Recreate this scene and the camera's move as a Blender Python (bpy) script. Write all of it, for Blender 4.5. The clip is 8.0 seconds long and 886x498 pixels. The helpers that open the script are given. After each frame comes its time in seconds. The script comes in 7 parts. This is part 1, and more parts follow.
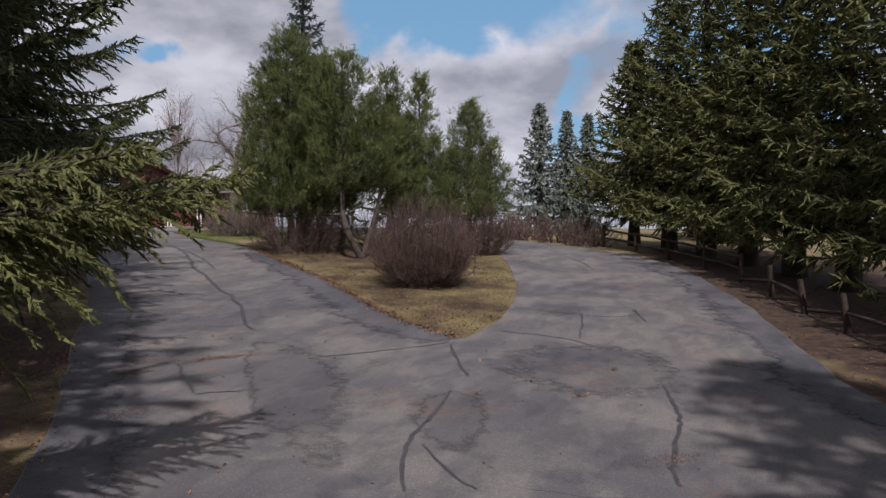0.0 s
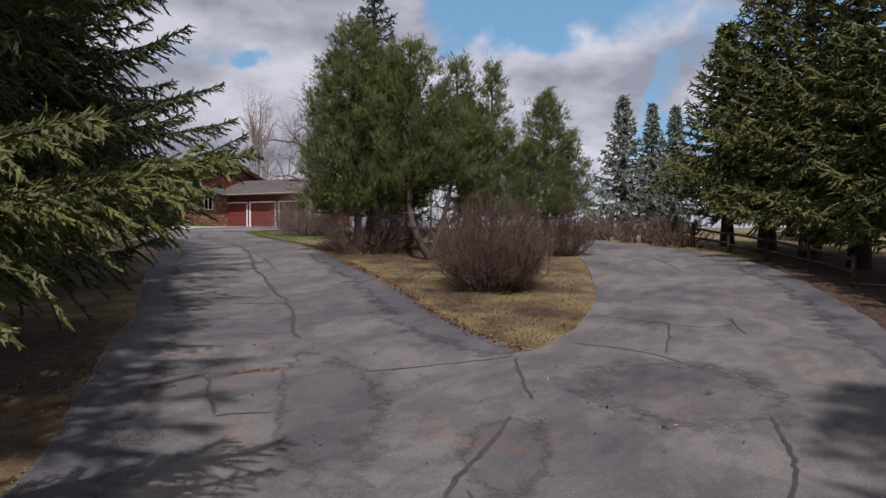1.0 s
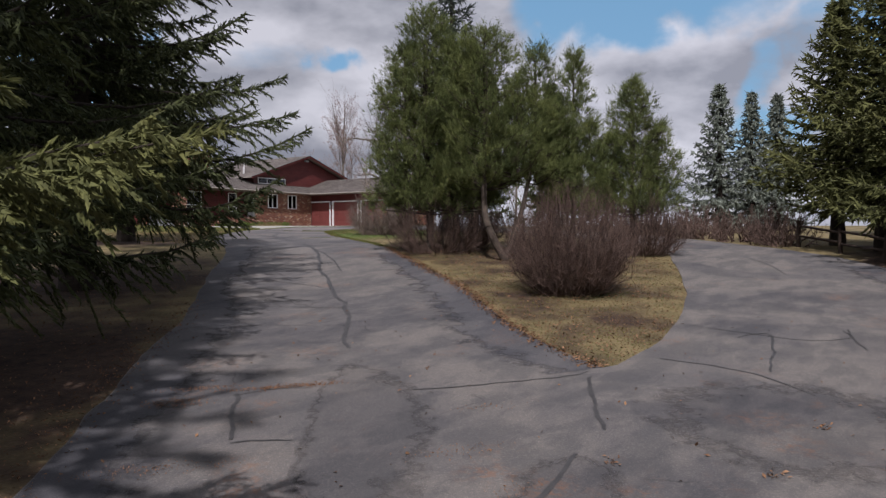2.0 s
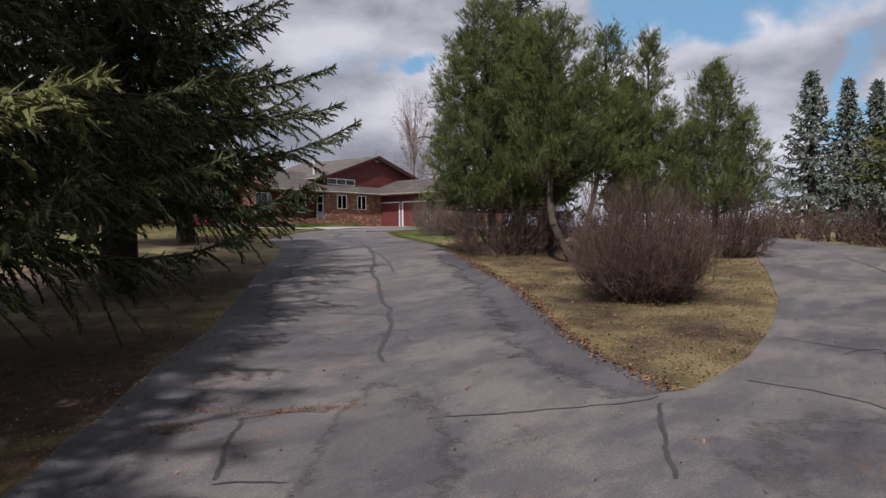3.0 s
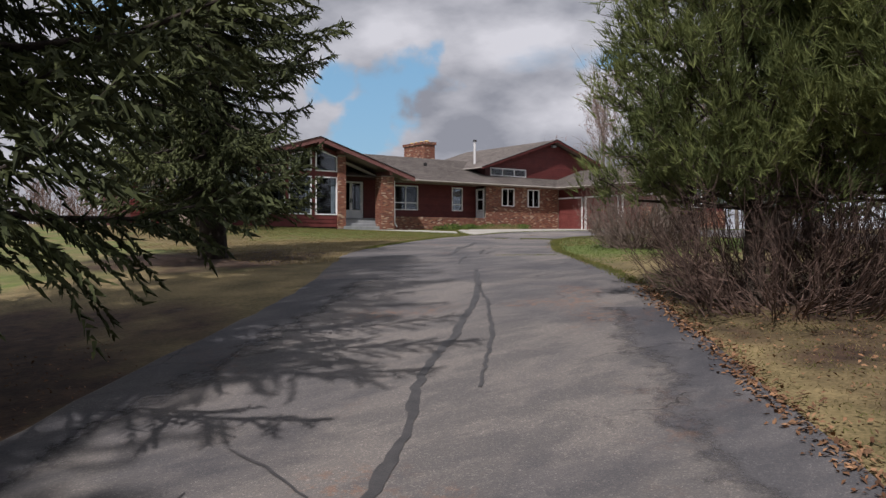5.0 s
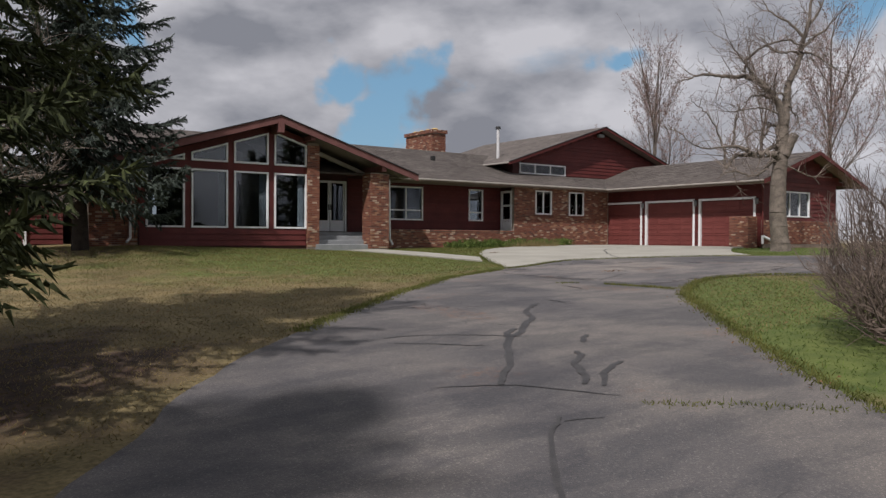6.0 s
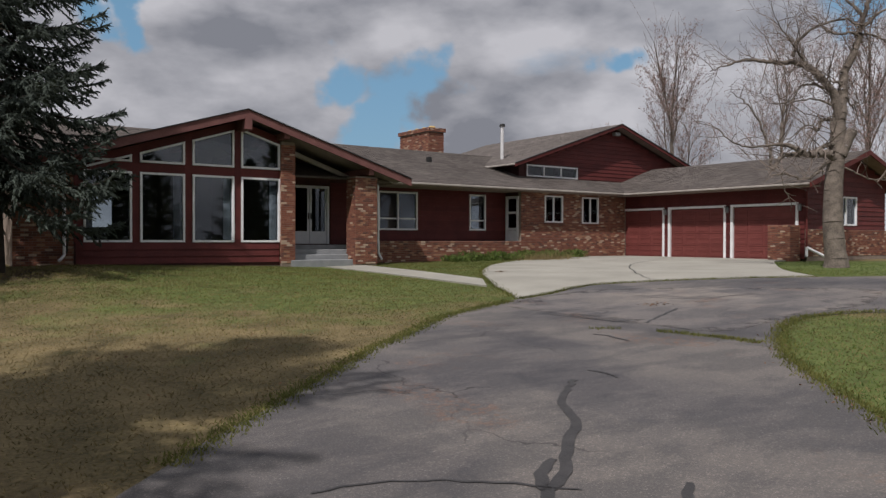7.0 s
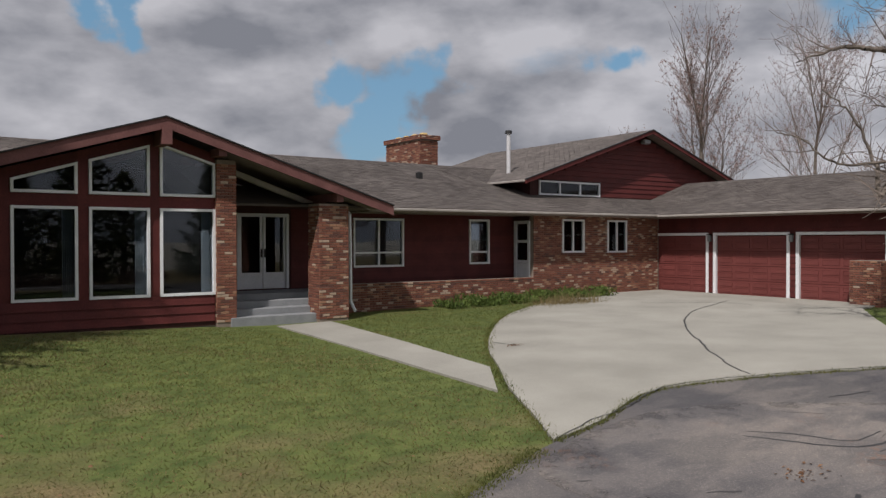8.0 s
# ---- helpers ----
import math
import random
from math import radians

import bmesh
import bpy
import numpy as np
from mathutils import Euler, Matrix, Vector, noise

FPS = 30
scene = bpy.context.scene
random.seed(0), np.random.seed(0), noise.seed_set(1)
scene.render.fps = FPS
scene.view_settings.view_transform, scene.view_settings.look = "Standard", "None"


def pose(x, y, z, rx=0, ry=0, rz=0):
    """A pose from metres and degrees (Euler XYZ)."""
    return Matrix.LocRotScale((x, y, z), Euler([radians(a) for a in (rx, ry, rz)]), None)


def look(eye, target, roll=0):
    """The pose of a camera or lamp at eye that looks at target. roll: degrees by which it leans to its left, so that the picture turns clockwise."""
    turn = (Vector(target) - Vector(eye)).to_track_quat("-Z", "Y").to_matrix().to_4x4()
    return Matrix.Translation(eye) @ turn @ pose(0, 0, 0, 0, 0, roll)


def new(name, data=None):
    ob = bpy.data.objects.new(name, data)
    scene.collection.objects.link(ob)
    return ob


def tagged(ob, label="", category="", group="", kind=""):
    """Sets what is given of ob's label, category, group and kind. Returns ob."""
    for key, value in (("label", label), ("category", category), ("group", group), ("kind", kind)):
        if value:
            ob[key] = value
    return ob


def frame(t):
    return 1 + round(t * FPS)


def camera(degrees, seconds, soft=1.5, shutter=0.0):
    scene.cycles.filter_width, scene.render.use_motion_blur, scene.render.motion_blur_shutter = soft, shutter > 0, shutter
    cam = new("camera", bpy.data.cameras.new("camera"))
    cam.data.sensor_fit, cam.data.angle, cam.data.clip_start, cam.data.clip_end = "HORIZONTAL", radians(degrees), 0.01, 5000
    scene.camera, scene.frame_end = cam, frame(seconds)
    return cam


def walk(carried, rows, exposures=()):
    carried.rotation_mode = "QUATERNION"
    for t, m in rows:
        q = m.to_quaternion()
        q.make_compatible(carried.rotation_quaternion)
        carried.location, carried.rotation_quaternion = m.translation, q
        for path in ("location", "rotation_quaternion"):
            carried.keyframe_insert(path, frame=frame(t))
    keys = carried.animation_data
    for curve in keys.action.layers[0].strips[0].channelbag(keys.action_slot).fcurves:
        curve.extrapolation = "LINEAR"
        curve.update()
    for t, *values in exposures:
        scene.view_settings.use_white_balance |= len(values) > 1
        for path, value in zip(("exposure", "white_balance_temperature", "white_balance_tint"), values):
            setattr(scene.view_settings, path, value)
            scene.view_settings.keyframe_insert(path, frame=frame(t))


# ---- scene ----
cam = camera(58.94, 8.0, 1.4)
PATH = [
    (0, (-0.995, 0.484, 2.462), (8.298, 4.174, 2.326), 0.07),
    (0.5, (-0.063, 0.674, 2.467), (9.029, 4.835, 2.324), 0.05),
    (1, (0.827, 0.860, 2.446), (9.682, 5.505, 2.311), 0.04),
    (1.5, (1.682, 1.055, 2.454), (10.262, 6.190, 2.310), -0.02),
    (2, (2.505, 1.277, 2.451), (10.779, 6.891, 2.304), -0.05),
    (2.2, (2.841, 1.365, 2.446), (10.982, 7.170, 2.303), -0.09),
    (3.5, (5.100, 2.313, 2.411), (12.565, 8.966, 2.280), -0.28),
    (4, (6.227, 2.877, 2.416), (13.438, 9.805, 2.282), -0.23),
    (4.3, (7.772, 3.779, 2.397), (14.651, 11.036, 2.258), -0.16),
    (4.5, (9.659, 5.243, 2.512), (16.104, 12.887, 2.366), -0.08),
    (4.7, (11.926, 7.209, 2.600), (17.848, 15.265, 2.453), 0.10),
    (4.8, (13.091, 8.323, 2.672), (19.006, 16.384, 2.525), 0.11),
    (4.9, (14.301, 9.658, 2.764), (20.205, 17.727, 2.618), 0.12),
    (5, (15.529, 11.153, 2.872), (21.420, 19.232, 2.726), 0.14),
    (5.1, (16.747, 12.747, 2.990), (22.625, 20.836, 2.845), 0.16),
    (5.2, (17.930, 14.378, 3.114), (23.792, 22.478, 2.970), 0.18),
    (5.3, (19.049, 15.987, 3.239), (24.897, 24.097, 3.095), 0.21),
    (5.4, (20.078, 17.510, 3.359), (25.913, 25.631, 3.216), 0.23),
    (5.5, (20.990, 18.889, 3.470), (26.813, 27.018, 3.327), 0.26),
    (5.6, (21.758, 20.060, 3.567), (27.571, 28.196, 3.425), 0.27),
    (5.7, (22.355, 20.964, 3.645), (28.161, 29.104, 3.503), 0.29),
    (5.8, (22.753, 21.539, 3.699), (28.557, 29.681, 3.557), 0.29),
    (5.9, (22.979, 21.888, 3.741), (28.793, 30.022, 3.598), 0.32),
    (6, (23.294, 22.225, 3.780), (29.096, 30.369, 3.644), 0.27),
    (6.5, (24.714, 24.061, 3.995), (30.506, 32.212, 3.868), 0.20),
    (7, (26.046, 25.837, 4.220), (31.838, 33.988, 4.106), 0.12),
    (7.5, (27.315, 27.564, 4.550), (33.109, 35.714, 4.436), 0.04),
    (7.7, (27.983, 28.473, 4.739), (33.789, 36.614, 4.629), 0.00),
    (7.9, (29.338, 30.237, 5.226), (35.144, 38.378, 5.110), -0.09),
    (8, (30.153, 31.282, 5.518), (35.956, 39.425, 5.398), -0.10),
]
walk(cam, [(t, look(eye, target, roll)) for t, eye, target, roll in PATH], exposures=[(0.0, 0.09, 6100, 19), (2.0, 0.09, 6120, 18), (4.5, 0.25, 6250, 17), (6.0, -0.06, 6350, 15), (8.0, -0.17, 6350, 15)])

# ---- light: broken cloud, sun high behind the drive ----
SUN_AZ, SUN_EL = radians(211), radians(52)
scene.view_settings.exposure = 0.0
world = bpy.data.worlds.new("sky")
scene.world = world
world.use_nodes = True
wn, wl = world.node_tree.nodes, world.node_tree.links
wn.clear()


w_out, w_bg = wn.new("ShaderNodeOutputWorld"), wn.new("ShaderNodeBackground")
w_bg.inputs["Strength"].default_value = 0.10
w_sky = wn.new("ShaderNodeTexSky")
w_sky.sky_type, w_sky.sun_disc = "NISHITA", False
w_sky.sun_elevation, w_sky.sun_rotation = SUN_EL, radians(90) - SUN_AZ
w_sky.air_density, w_sky.dust_density, w_sky.ozone_density = 1.0, 1.5, 1.0
w_co = wn.new("ShaderNodeTexCoord")
w_sep = wn.new("ShaderNodeSeparateXYZ")
wl.new(w_co.outputs["Generated"], w_sep.inputs[0])
w_up = wn.new("ShaderNodeMath"); w_up.operation = "ADD"; w_up.inputs[1].default_value = 0.42
wl.new(w_sep.outputs["Z"], w_up.inputs[0])
w_max = wn.new("ShaderNodeMath"); w_max.operation = "MAXIMUM"; w_max.inputs[1].default_value = 0.1
wl.new(w_up.outputs[0], w_max.inputs[0])
w_div = wn.new("ShaderNodeVectorMath"); w_div.operation = "DIVIDE"
w_com = wn.new("ShaderNodeCombineXYZ")
for s in "XYZ":
    wl.new(w_max.outputs[0], w_com.inputs[s])
wl.new(w_co.outputs["Generated"], w_div.inputs[0]); wl.new(w_com.outputs[0], w_div.inputs[1])
w_n1 = wn.new("ShaderNodeTexNoise"); w_n1.inputs["Scale"].default_value = 1.55; w_n1.inputs["Detail"].default_value = 7; w_n1.inputs["Roughness"].default_value = 0.52
w_off = wn.new("ShaderNodeVectorMath"); w_off.operation = "ADD"; w_off.inputs[1].default_value = (3.3, 1.7, 0.0)
wl.new(w_div.outputs[0], w_off.inputs[0]); wl.new(w_off.outputs[0], w_n1.inputs["Vector"])
# clear gaps between the clouds, by direction
GAPS = [(27, 17.5, 0.06, 0.28), (21, 17, 0.07, 0.3), (14, 17, 0.08, 0.3), (7, 16.5, 0.09, 0.3), (11.5, 11.5, 0.04, 0.25), (11, 7.5, 0.04, 0.25), (10.5, 4, 0.035, 0.22), (17.5, 5.5, 0.03, 0.2), (0, 13, 0.12, 0.3),
        (62, 11.5, 0.045, 0.38), (58.5, 10.3, 0.055, 0.38), (60.0, 8.0, 0.045, 0.36), (42.3, 12.0, 0.026, 0.21), (76.7, 15.5, 0.04, 0.4), (34, 10, 0.012, 0.2)]
w_n3 = wn.new("ShaderNodeTexNoise"); w_n3.inputs["Scale"].default_value = 9.0; w_n3.inputs["Detail"].default_value = 8
wl.new(w_co.outputs["Generated"], w_n3.inputs["Vector"])
w_cen = wn.new("ShaderNodeVectorMath"); w_cen.operation = "SUBTRACT"; w_cen.inputs[1].default_value = (0.5, 0.5, 0.5)
wl.new(w_n3.outputs["Color"], w_cen.inputs[0])
w_warp = wn.new("ShaderNodeVectorMath"); w_warp.operation = "MULTIPLY_ADD"; w_warp.inputs[1].default_value = (0.21, 0.21, 0.21)
wl.new(w_cen.outputs[0], w_warp.inputs[0]); wl.new(w_co.outputs["Generated"], w_warp.inputs[2])
gap_sum = None
for az, el, size, clear in GAPS:
    d = Vector((math.cos(radians(az)) * math.cos(radians(el)), math.sin(radians(az)) * math.cos(radians(el)), math.sin(radians(el))))
    w_dist = wn.new("ShaderNodeVectorMath"); w_dist.operation = "DISTANCE"; w_dist.inputs[1].default_value = d
    wl.new(w_warp.outputs[0], w_dist.inputs[0])
    w_mr = wn.new("ShaderNodeMapRange"); w_mr.interpolation_type = "SMOOTHSTEP"
    w_mr.inputs["From Min"].default_value, w_mr.inputs["From Max"].default_value = size * 1.9, size * 0.3
    w_mr.inputs["To Min"].default_value, w_mr.inputs["To Max"].default_value = 0.0, clear
    wl.new(w_dist.outputs["Value"], w_mr.inputs["Value"])
    if gap_sum is None:
        gap_sum = w_mr.outputs[0]
    else:
        w_mx = wn.new("ShaderNodeMath"); w_mx.operation = "MAXIMUM"
        wl.new(gap_sum, w_mx.inputs[0]); wl.new(w_mr.outputs[0], w_mx.inputs[1]); gap_sum = w_mx.outputs[0]
w_sub = wn.new("ShaderNodeMath"); w_sub.operation = "SUBTRACT"
wl.new(w_n1.outputs["Fac"], w_sub.inputs[0]); wl.new(gap_sum, w_sub.inputs[1])
w_mask = wn.new("ShaderNodeMapRange"); w_mask.interpolation_type = "SMOOTHSTEP"
w_mask.inputs["From Min"].default_value, w_mask.inputs["From Max"].default_value = 0.22, 0.38
wl.new(w_sub.outputs[0], w_mask.inputs["Value"])
# grey bellies and bright heads
w_n2 = wn.new("ShaderNodeTexNoise"); w_n2.inputs["Scale"].default_value = 5.2; w_n2.inputs["Detail"].default_value = 7; w_n2.inputs["Roughness"].default_value = 0.5
w_off2 = wn.new("ShaderNodeVectorMath"); w_off2.operation = "ADD"; w_off2.inputs[1].default_value = (0.4, 0.25, 0.6)
w_tall = wn.new("ShaderNodeVectorMath"); w_tall.operation = "MULTIPLY"; w_tall.inputs[1].default_value = (1.0, 1.0, 2.1)
wl.new(w_co.outputs["Generated"], w_tall.inputs[0]); wl.new(w_tall.outputs[0], w_off2.inputs[0]); wl.new(w_off2.outputs[0], w_n2.inputs["Vector"])
w_ramp = wn.new("ShaderNodeValToRGB")
w_ramp.color_ramp.elements[0].position, w_ramp.color_ramp.elements[1].position = 0.26, 0.78
w_ramp.color_ramp.elements[0].color, w_ramp.color_ramp.elements[1].color = (2.9, 3.05, 3.35, 1), (6.9, 6.95, 7.1, 1)
# heads lit from above, bellies in shade: the step in thickness along the vertical
w_n4 = wn.new("ShaderNodeTexNoise"); w_n4.inputs["Scale"].default_value = 5.2; w_n4.inputs["Detail"].default_value = 7; w_n4.inputs["Roughness"].default_value = 0.5
w_off4 = wn.new("ShaderNodeVectorMath"); w_off4.operation = "ADD"; w_off4.inputs[1].default_value = (0.0, 0.0, 0.085)
wl.new(w_off2.outputs[0], w_off4.inputs[0]); wl.new(w_off4.outputs[0], w_n4.inputs["Vector"])
w_step = wn.new("ShaderNodeMath"); w_step.operation = "SUBTRACT"
wl.new(w_n2.outputs["Fac"], w_step.inputs[0]); wl.new(w_n4.outputs["Fac"], w_step.inputs[1])
w_lit = wn.new("ShaderNodeMath"); w_lit.operation = "MULTIPLY_ADD"; w_lit.inputs[1].default_value = 1.0
wl.new(w_step.outputs[0], w_lit.inputs[0]); wl.new(w_n2.outputs["Fac"], w_lit.inputs[2])
wl.new(w_lit.outputs[0], w_ramp.inputs[0])
# thin summer haze over the blue
w_haze = wn.new("ShaderNodeMix"); w_haze.data_type = "RGBA"; w_haze.inputs["Factor"].default_value = 0.6; w_haze.inputs[7].default_value = (1.7, 3.9, 5.5, 1)
wl.new(w_sky.outputs[0], w_haze.inputs[6])
w_mix = wn.new("ShaderNodeMix"); w_mix.data_type = "RGBA"
w_dot = wn.new("ShaderNodeVectorMath"); w_dot.operation = "DOT_PRODUCT"; w_dot.inputs[1].default_value = (math.cos(radians(66)), math.sin(radians(66)), 0.0)
wl.new(w_co.outputs["Generated"], w_dot.inputs[0])
w_thick = wn.new("ShaderNodeMapRange"); w_thick.interpolation_type = "SMOOTHSTEP"
for k_, v_ in (("From Min", 0.6), ("From Max", 0.98), ("To Min", 1.0), ("To Max", 0.82)):
    w_thick.inputs[k_].default_value = v_
wl.new(w_dot.outputs["Value"], w_thick.inputs["Value"])
w_grey = wn.new("ShaderNodeVectorMath"); w_grey.operation = "SCALE"
wl.new(w_ramp.outputs[0], w_grey.inputs[0]); wl.new(w_thick.outputs[0], w_grey.inputs["Scale"])
wl.new(w_mask.outputs[0], w_mix.inputs["Factor"]); wl.new(w_haze.outputs[2], w_mix.inputs[6]); wl.new(w_grey.outputs[0], w_mix.inputs[7])
wl.new(w_mix.outputs[2], w_bg.inputs["Color"]); wl.new(w_bg.outputs[0], w_out.inputs[0])

sun = new("sun", bpy.data.lights.new("sun", "SUN"))
sun.data.energy, sun.data.angle, sun.data.color = 4.0, radians(1.1), (1.0, 0.95, 0.88)
sun_way = Vector((math.cos(SUN_AZ) * math.cos(SUN_EL), math.sin(SUN_AZ) * math.cos(SUN_EL), math.sin(SUN_EL)))
sun.matrix_world = look(sun_way * 100, (0, 0, 0))


# ---- materials ----
def material(name, low, high, scale=3.0, rough=0.8, bump=0.2, fine=40.0, metal=0.0, vary="", spread=0.25, through_light=0.0, depth=0.01):
    """Two-scale noise between two colours, with fine relief. vary: 'island' or 'object' shifts the brightness piece by piece."""
    m = bpy.data.materials.new(name)
    m.use_nodes = True
    nt, n, l = m.node_tree, m.node_tree.nodes, m.node_tree.links
    b = n["Principled BSDF"]
    co = n.new("ShaderNodeTexCoord")
    n1 = n.new("ShaderNodeTexNoise"); n1.inputs["Scale"].default_value = scale; n1.inputs["Detail"].default_value = 5
    n2 = n.new("ShaderNodeTexNoise"); n2.inputs["Scale"].default_value = fine; n2.inputs["Detail"].default_value = 4
    l.new(co.outputs["Object"], n1.inputs["Vector"]); l.new(co.outputs["Object"], n2.inputs["Vector"])
    add = n.new("ShaderNodeMath"); add.operation = "MULTIPLY_ADD"; add.inputs[1].default_value = 0.45; add.inputs[2].default_value = 0.0
    l.new(n2.outputs["Fac"], add.inputs[0])
    mul = n.new("ShaderNodeMath"); mul.operation = "MULTIPLY_ADD"; mul.inputs[1].default_value = 0.55
    l.new(n1.outputs["Fac"], mul.inputs[0]); l.new(add.outputs[0], mul.inputs[2])
    ramp = n.new("ShaderNodeValToRGB")
    ramp.color_ramp.elements[0].position, ramp.color_ramp.elements[1].position = 0.36, 0.64
    ramp.color_ramp.elements[0].color, ramp.color_ramp.elements[1].color = (*low, 1), (*high, 1)
    l.new(mul.outputs[0], ramp.inputs[0])
    colour = ramp.outputs[0]
    if vary:
        src = n.new("ShaderNodeNewGeometry").outputs["Random Per Island"] if vary == "island" else n.new("ShaderNodeObjectInfo").outputs["Random"]
        mr = n.new("ShaderNodeMapRange"); mr.inputs["To Min"].default_value, mr.inputs["To Max"].default_value = 1 - spread, 1 + spread
        l.new(src, mr.inputs["Value"])
        hsv = n.new("ShaderNodeHueSaturation"); l.new(colour, hsv.inputs["Color"]); l.new(mr.outputs[0], hsv.inputs["Value"])
        colour = hsv.outputs[0]
    l.new(colour, b.inputs["Base Color"])
    b.inputs["Roughness"].default_value, b.inputs["Metallic"].default_value = rough, metal
    b.inputs["Specular IOR Level"].default_value = 0.3
    if bump:
        bp = n.new("ShaderNodeBump"); bp.inputs["Strength"].default_value = bump; bp.inputs["Distance"].default_value = depth
        l.new(n2.outputs["Fac"], bp.inputs["Height"]); l.new(bp.outputs[0], b.inputs["Normal"])
    if through_light:
        tr = n.new("ShaderNodeBsdfTranslucent"); l.new(colour, tr.inputs["Color"])
        mx = n.new("ShaderNodeMixShader"); mx.inputs[0].default_value = through_light
        l.new(b.outputs[0], mx.inputs[1]); l.new(tr.outputs[0], mx.inputs[2]); l.new(mx.outputs[0], n["Material Output"].inputs[0])
    return m


def ramp_of(m, stops, src):
    """A colour ramp of plain steps on a value, for brick and stone blends."""
    n, l = m.node_tree.nodes, m.node_tree.links
    r = n.new("ShaderNodeValToRGB"); r.color_ramp.interpolation = "CONSTANT"
    while len(r.color_ramp.elements) < len(stops):
        r.color_ramp.elements.new(0.5)
    for e, (p, c) in zip(r.color_ramp.elements, stops):
        e.position, e.color = p, (*c, 1)
    l.new(src, r.inputs[0])
    return r.outputs[0]


def brick_material(name, vary):
    m = material(name, (0.17, 0.07, 0.05), (0.27, 0.12, 0.08), 6, 0.9, 0.5, 60)
    n, l = m.node_tree.nodes, m.node_tree.links
    src = n.new("ShaderNodeNewGeometry").outputs["Random Per Island"] if vary == "island" else n.new("ShaderNodeObjectInfo").outputs["Random"]
    c = ramp_of(m, [(0.0, (0.16, 0.065, 0.045)), (0.2, (0.22, 0.088, 0.058)), (0.4, (0.25, 0.11, 0.07)), (0.56, (0.19, 0.075, 0.052)), (0.7, (0.10, 0.052, 0.044)), (0.80, (0.36, 0.21, 0.13)), (0.90, (0.50, 0.40, 0.30))], src)
    b = n["Principled BSDF"]
    old = b.inputs["Base Color"].links[0].from_socket
    mx = n.new("ShaderNodeMix"); mx.data_type = "RGBA"; mx.inputs["Factor"].default_value = 0.25
    l.new(c, mx.inputs[6]); l.new(old, mx.inputs[7]); l.new(mx.outputs[2], b.inputs["Base Color"])
    return m


M = {}
M["siding"] = material("red_stained_siding", (0.078, 0.016, 0.015), (0.122, 0.027, 0.024), 2.0, 0.65, 0.3, 30, vary="object", spread=0.14)
M["door_red"] = material("red_painted_door", (0.14, 0.038, 0.034), (0.18, 0.052, 0.046), 2.0, 0.55, 0.15, 30, vary="object", spread=0.06)
M["fascia"] = material("faded_red_fascia", (0.125, 0.054, 0.049), (0.195, 0.088, 0.080), 2.5, 0.75, 0.3, 25)
M["soffit"] = material("weathered_soffit", (0.20, 0.16, 0.14), (0.29, 0.24, 0.21), 3, 0.8, 0.2, 30)
M["dark_wood"] = material("dark_stained_wood", (0.042, 0.014, 0.013), (0.07, 0.023, 0.021), 3, 0.7, 0.3, 30)
M["white"] = material("white_paint", (0.68, 0.69, 0.70), (0.80, 0.81, 0.82), 3, 0.5, 0.05, 30)
M["gutter"] = material("beige_gutter", (0.30, 0.27, 0.24), (0.40, 0.37, 0.34), 3, 0.6, 0.05, 30)
M["grey_paint"] = material("grey_painted_concrete", (0.20, 0.21, 0.215), (0.28, 0.29, 0.295), 3, 0.7, 0.2, 40)
M["concrete"] = material("pale_concrete", (0.260, 0.250, 0.215), (0.362, 0.349, 0.303), 0.7, 0.9, 0.25, 60)
M["foundation"] = material("foundation_concrete", (0.25, 0.24, 0.22), (0.36, 0.34, 0.31), 2, 0.9, 0.4, 40)
M["mortar"] = material("mortar", (0.20, 0.16, 0.13), (0.27, 0.22, 0.18), 8, 0.95, 0.4, 80)
M["brick"] = brick_material("brick_blend", "island")
M["brick_piece"] = brick_material("brick_single", "object")
M["shingle"] = material("weathered_brown_shingle", (0.086, 0.074, 0.067), (0.140, 0.122, 0.111), 0.6, 0.95, 0.6, 120, vary="island", spread=0.22)
M["roof_deck"] = material("roof_felt", (0.09, 0.075, 0.065), (0.13, 0.11, 0.095), 1.5, 0.95, 0.3, 60)
M["metal_white"] = material("painted_flue", (0.6, 0.6, 0.6), (0.75, 0.75, 0.75), 5, 0.4, 0.05, 30, 0.3)
M["black"] = material("black_metal", (0.015, 0.015, 0.015), (0.03, 0.03, 0.03), 5, 0.5, 0.05, 30)
M["curtain"] = material("pale_curtain", (0.55, 0.6, 0.64), (0.7, 0.73, 0.75), 3, 0.9, 0.1, 60, through_light=0.3)
# near black: the shade indoors is in the colour
M["room"] = material("room_shade", (0.03, 0.027, 0.025), (0.05, 0.045, 0.04), 2, 0.9, 0.05, 30)
M["bark"] = material("spruce_bark", (0.022, 0.017, 0.014), (0.055, 0.043, 0.034), 5, 0.95, 0.9, 30, depth=0.03)
M["pine_bark"] = material("pine_bark", (0.035, 0.027, 0.022), (0.085, 0.066, 0.052), 5, 0.95, 0.9, 30, depth=0.03)
M["grey_bark"] = material("grey_poplar_bark", (0.095, 0.080, 0.068), (0.23, 0.195, 0.162), 4, 0.95, 0.9, 25, depth=0.03)
M["twig"] = material("bare_twig", (0.058, 0.037, 0.031), (0.165, 0.112, 0.09), 3, 0.9, 0.2, 30, vary="island", spread=0.55)
M["twig_grey"] = material("grey_twig", (0.12, 0.096, 0.083), (0.24, 0.198, 0.168), 3, 0.9, 0.2, 30, vary="island", spread=0.3)
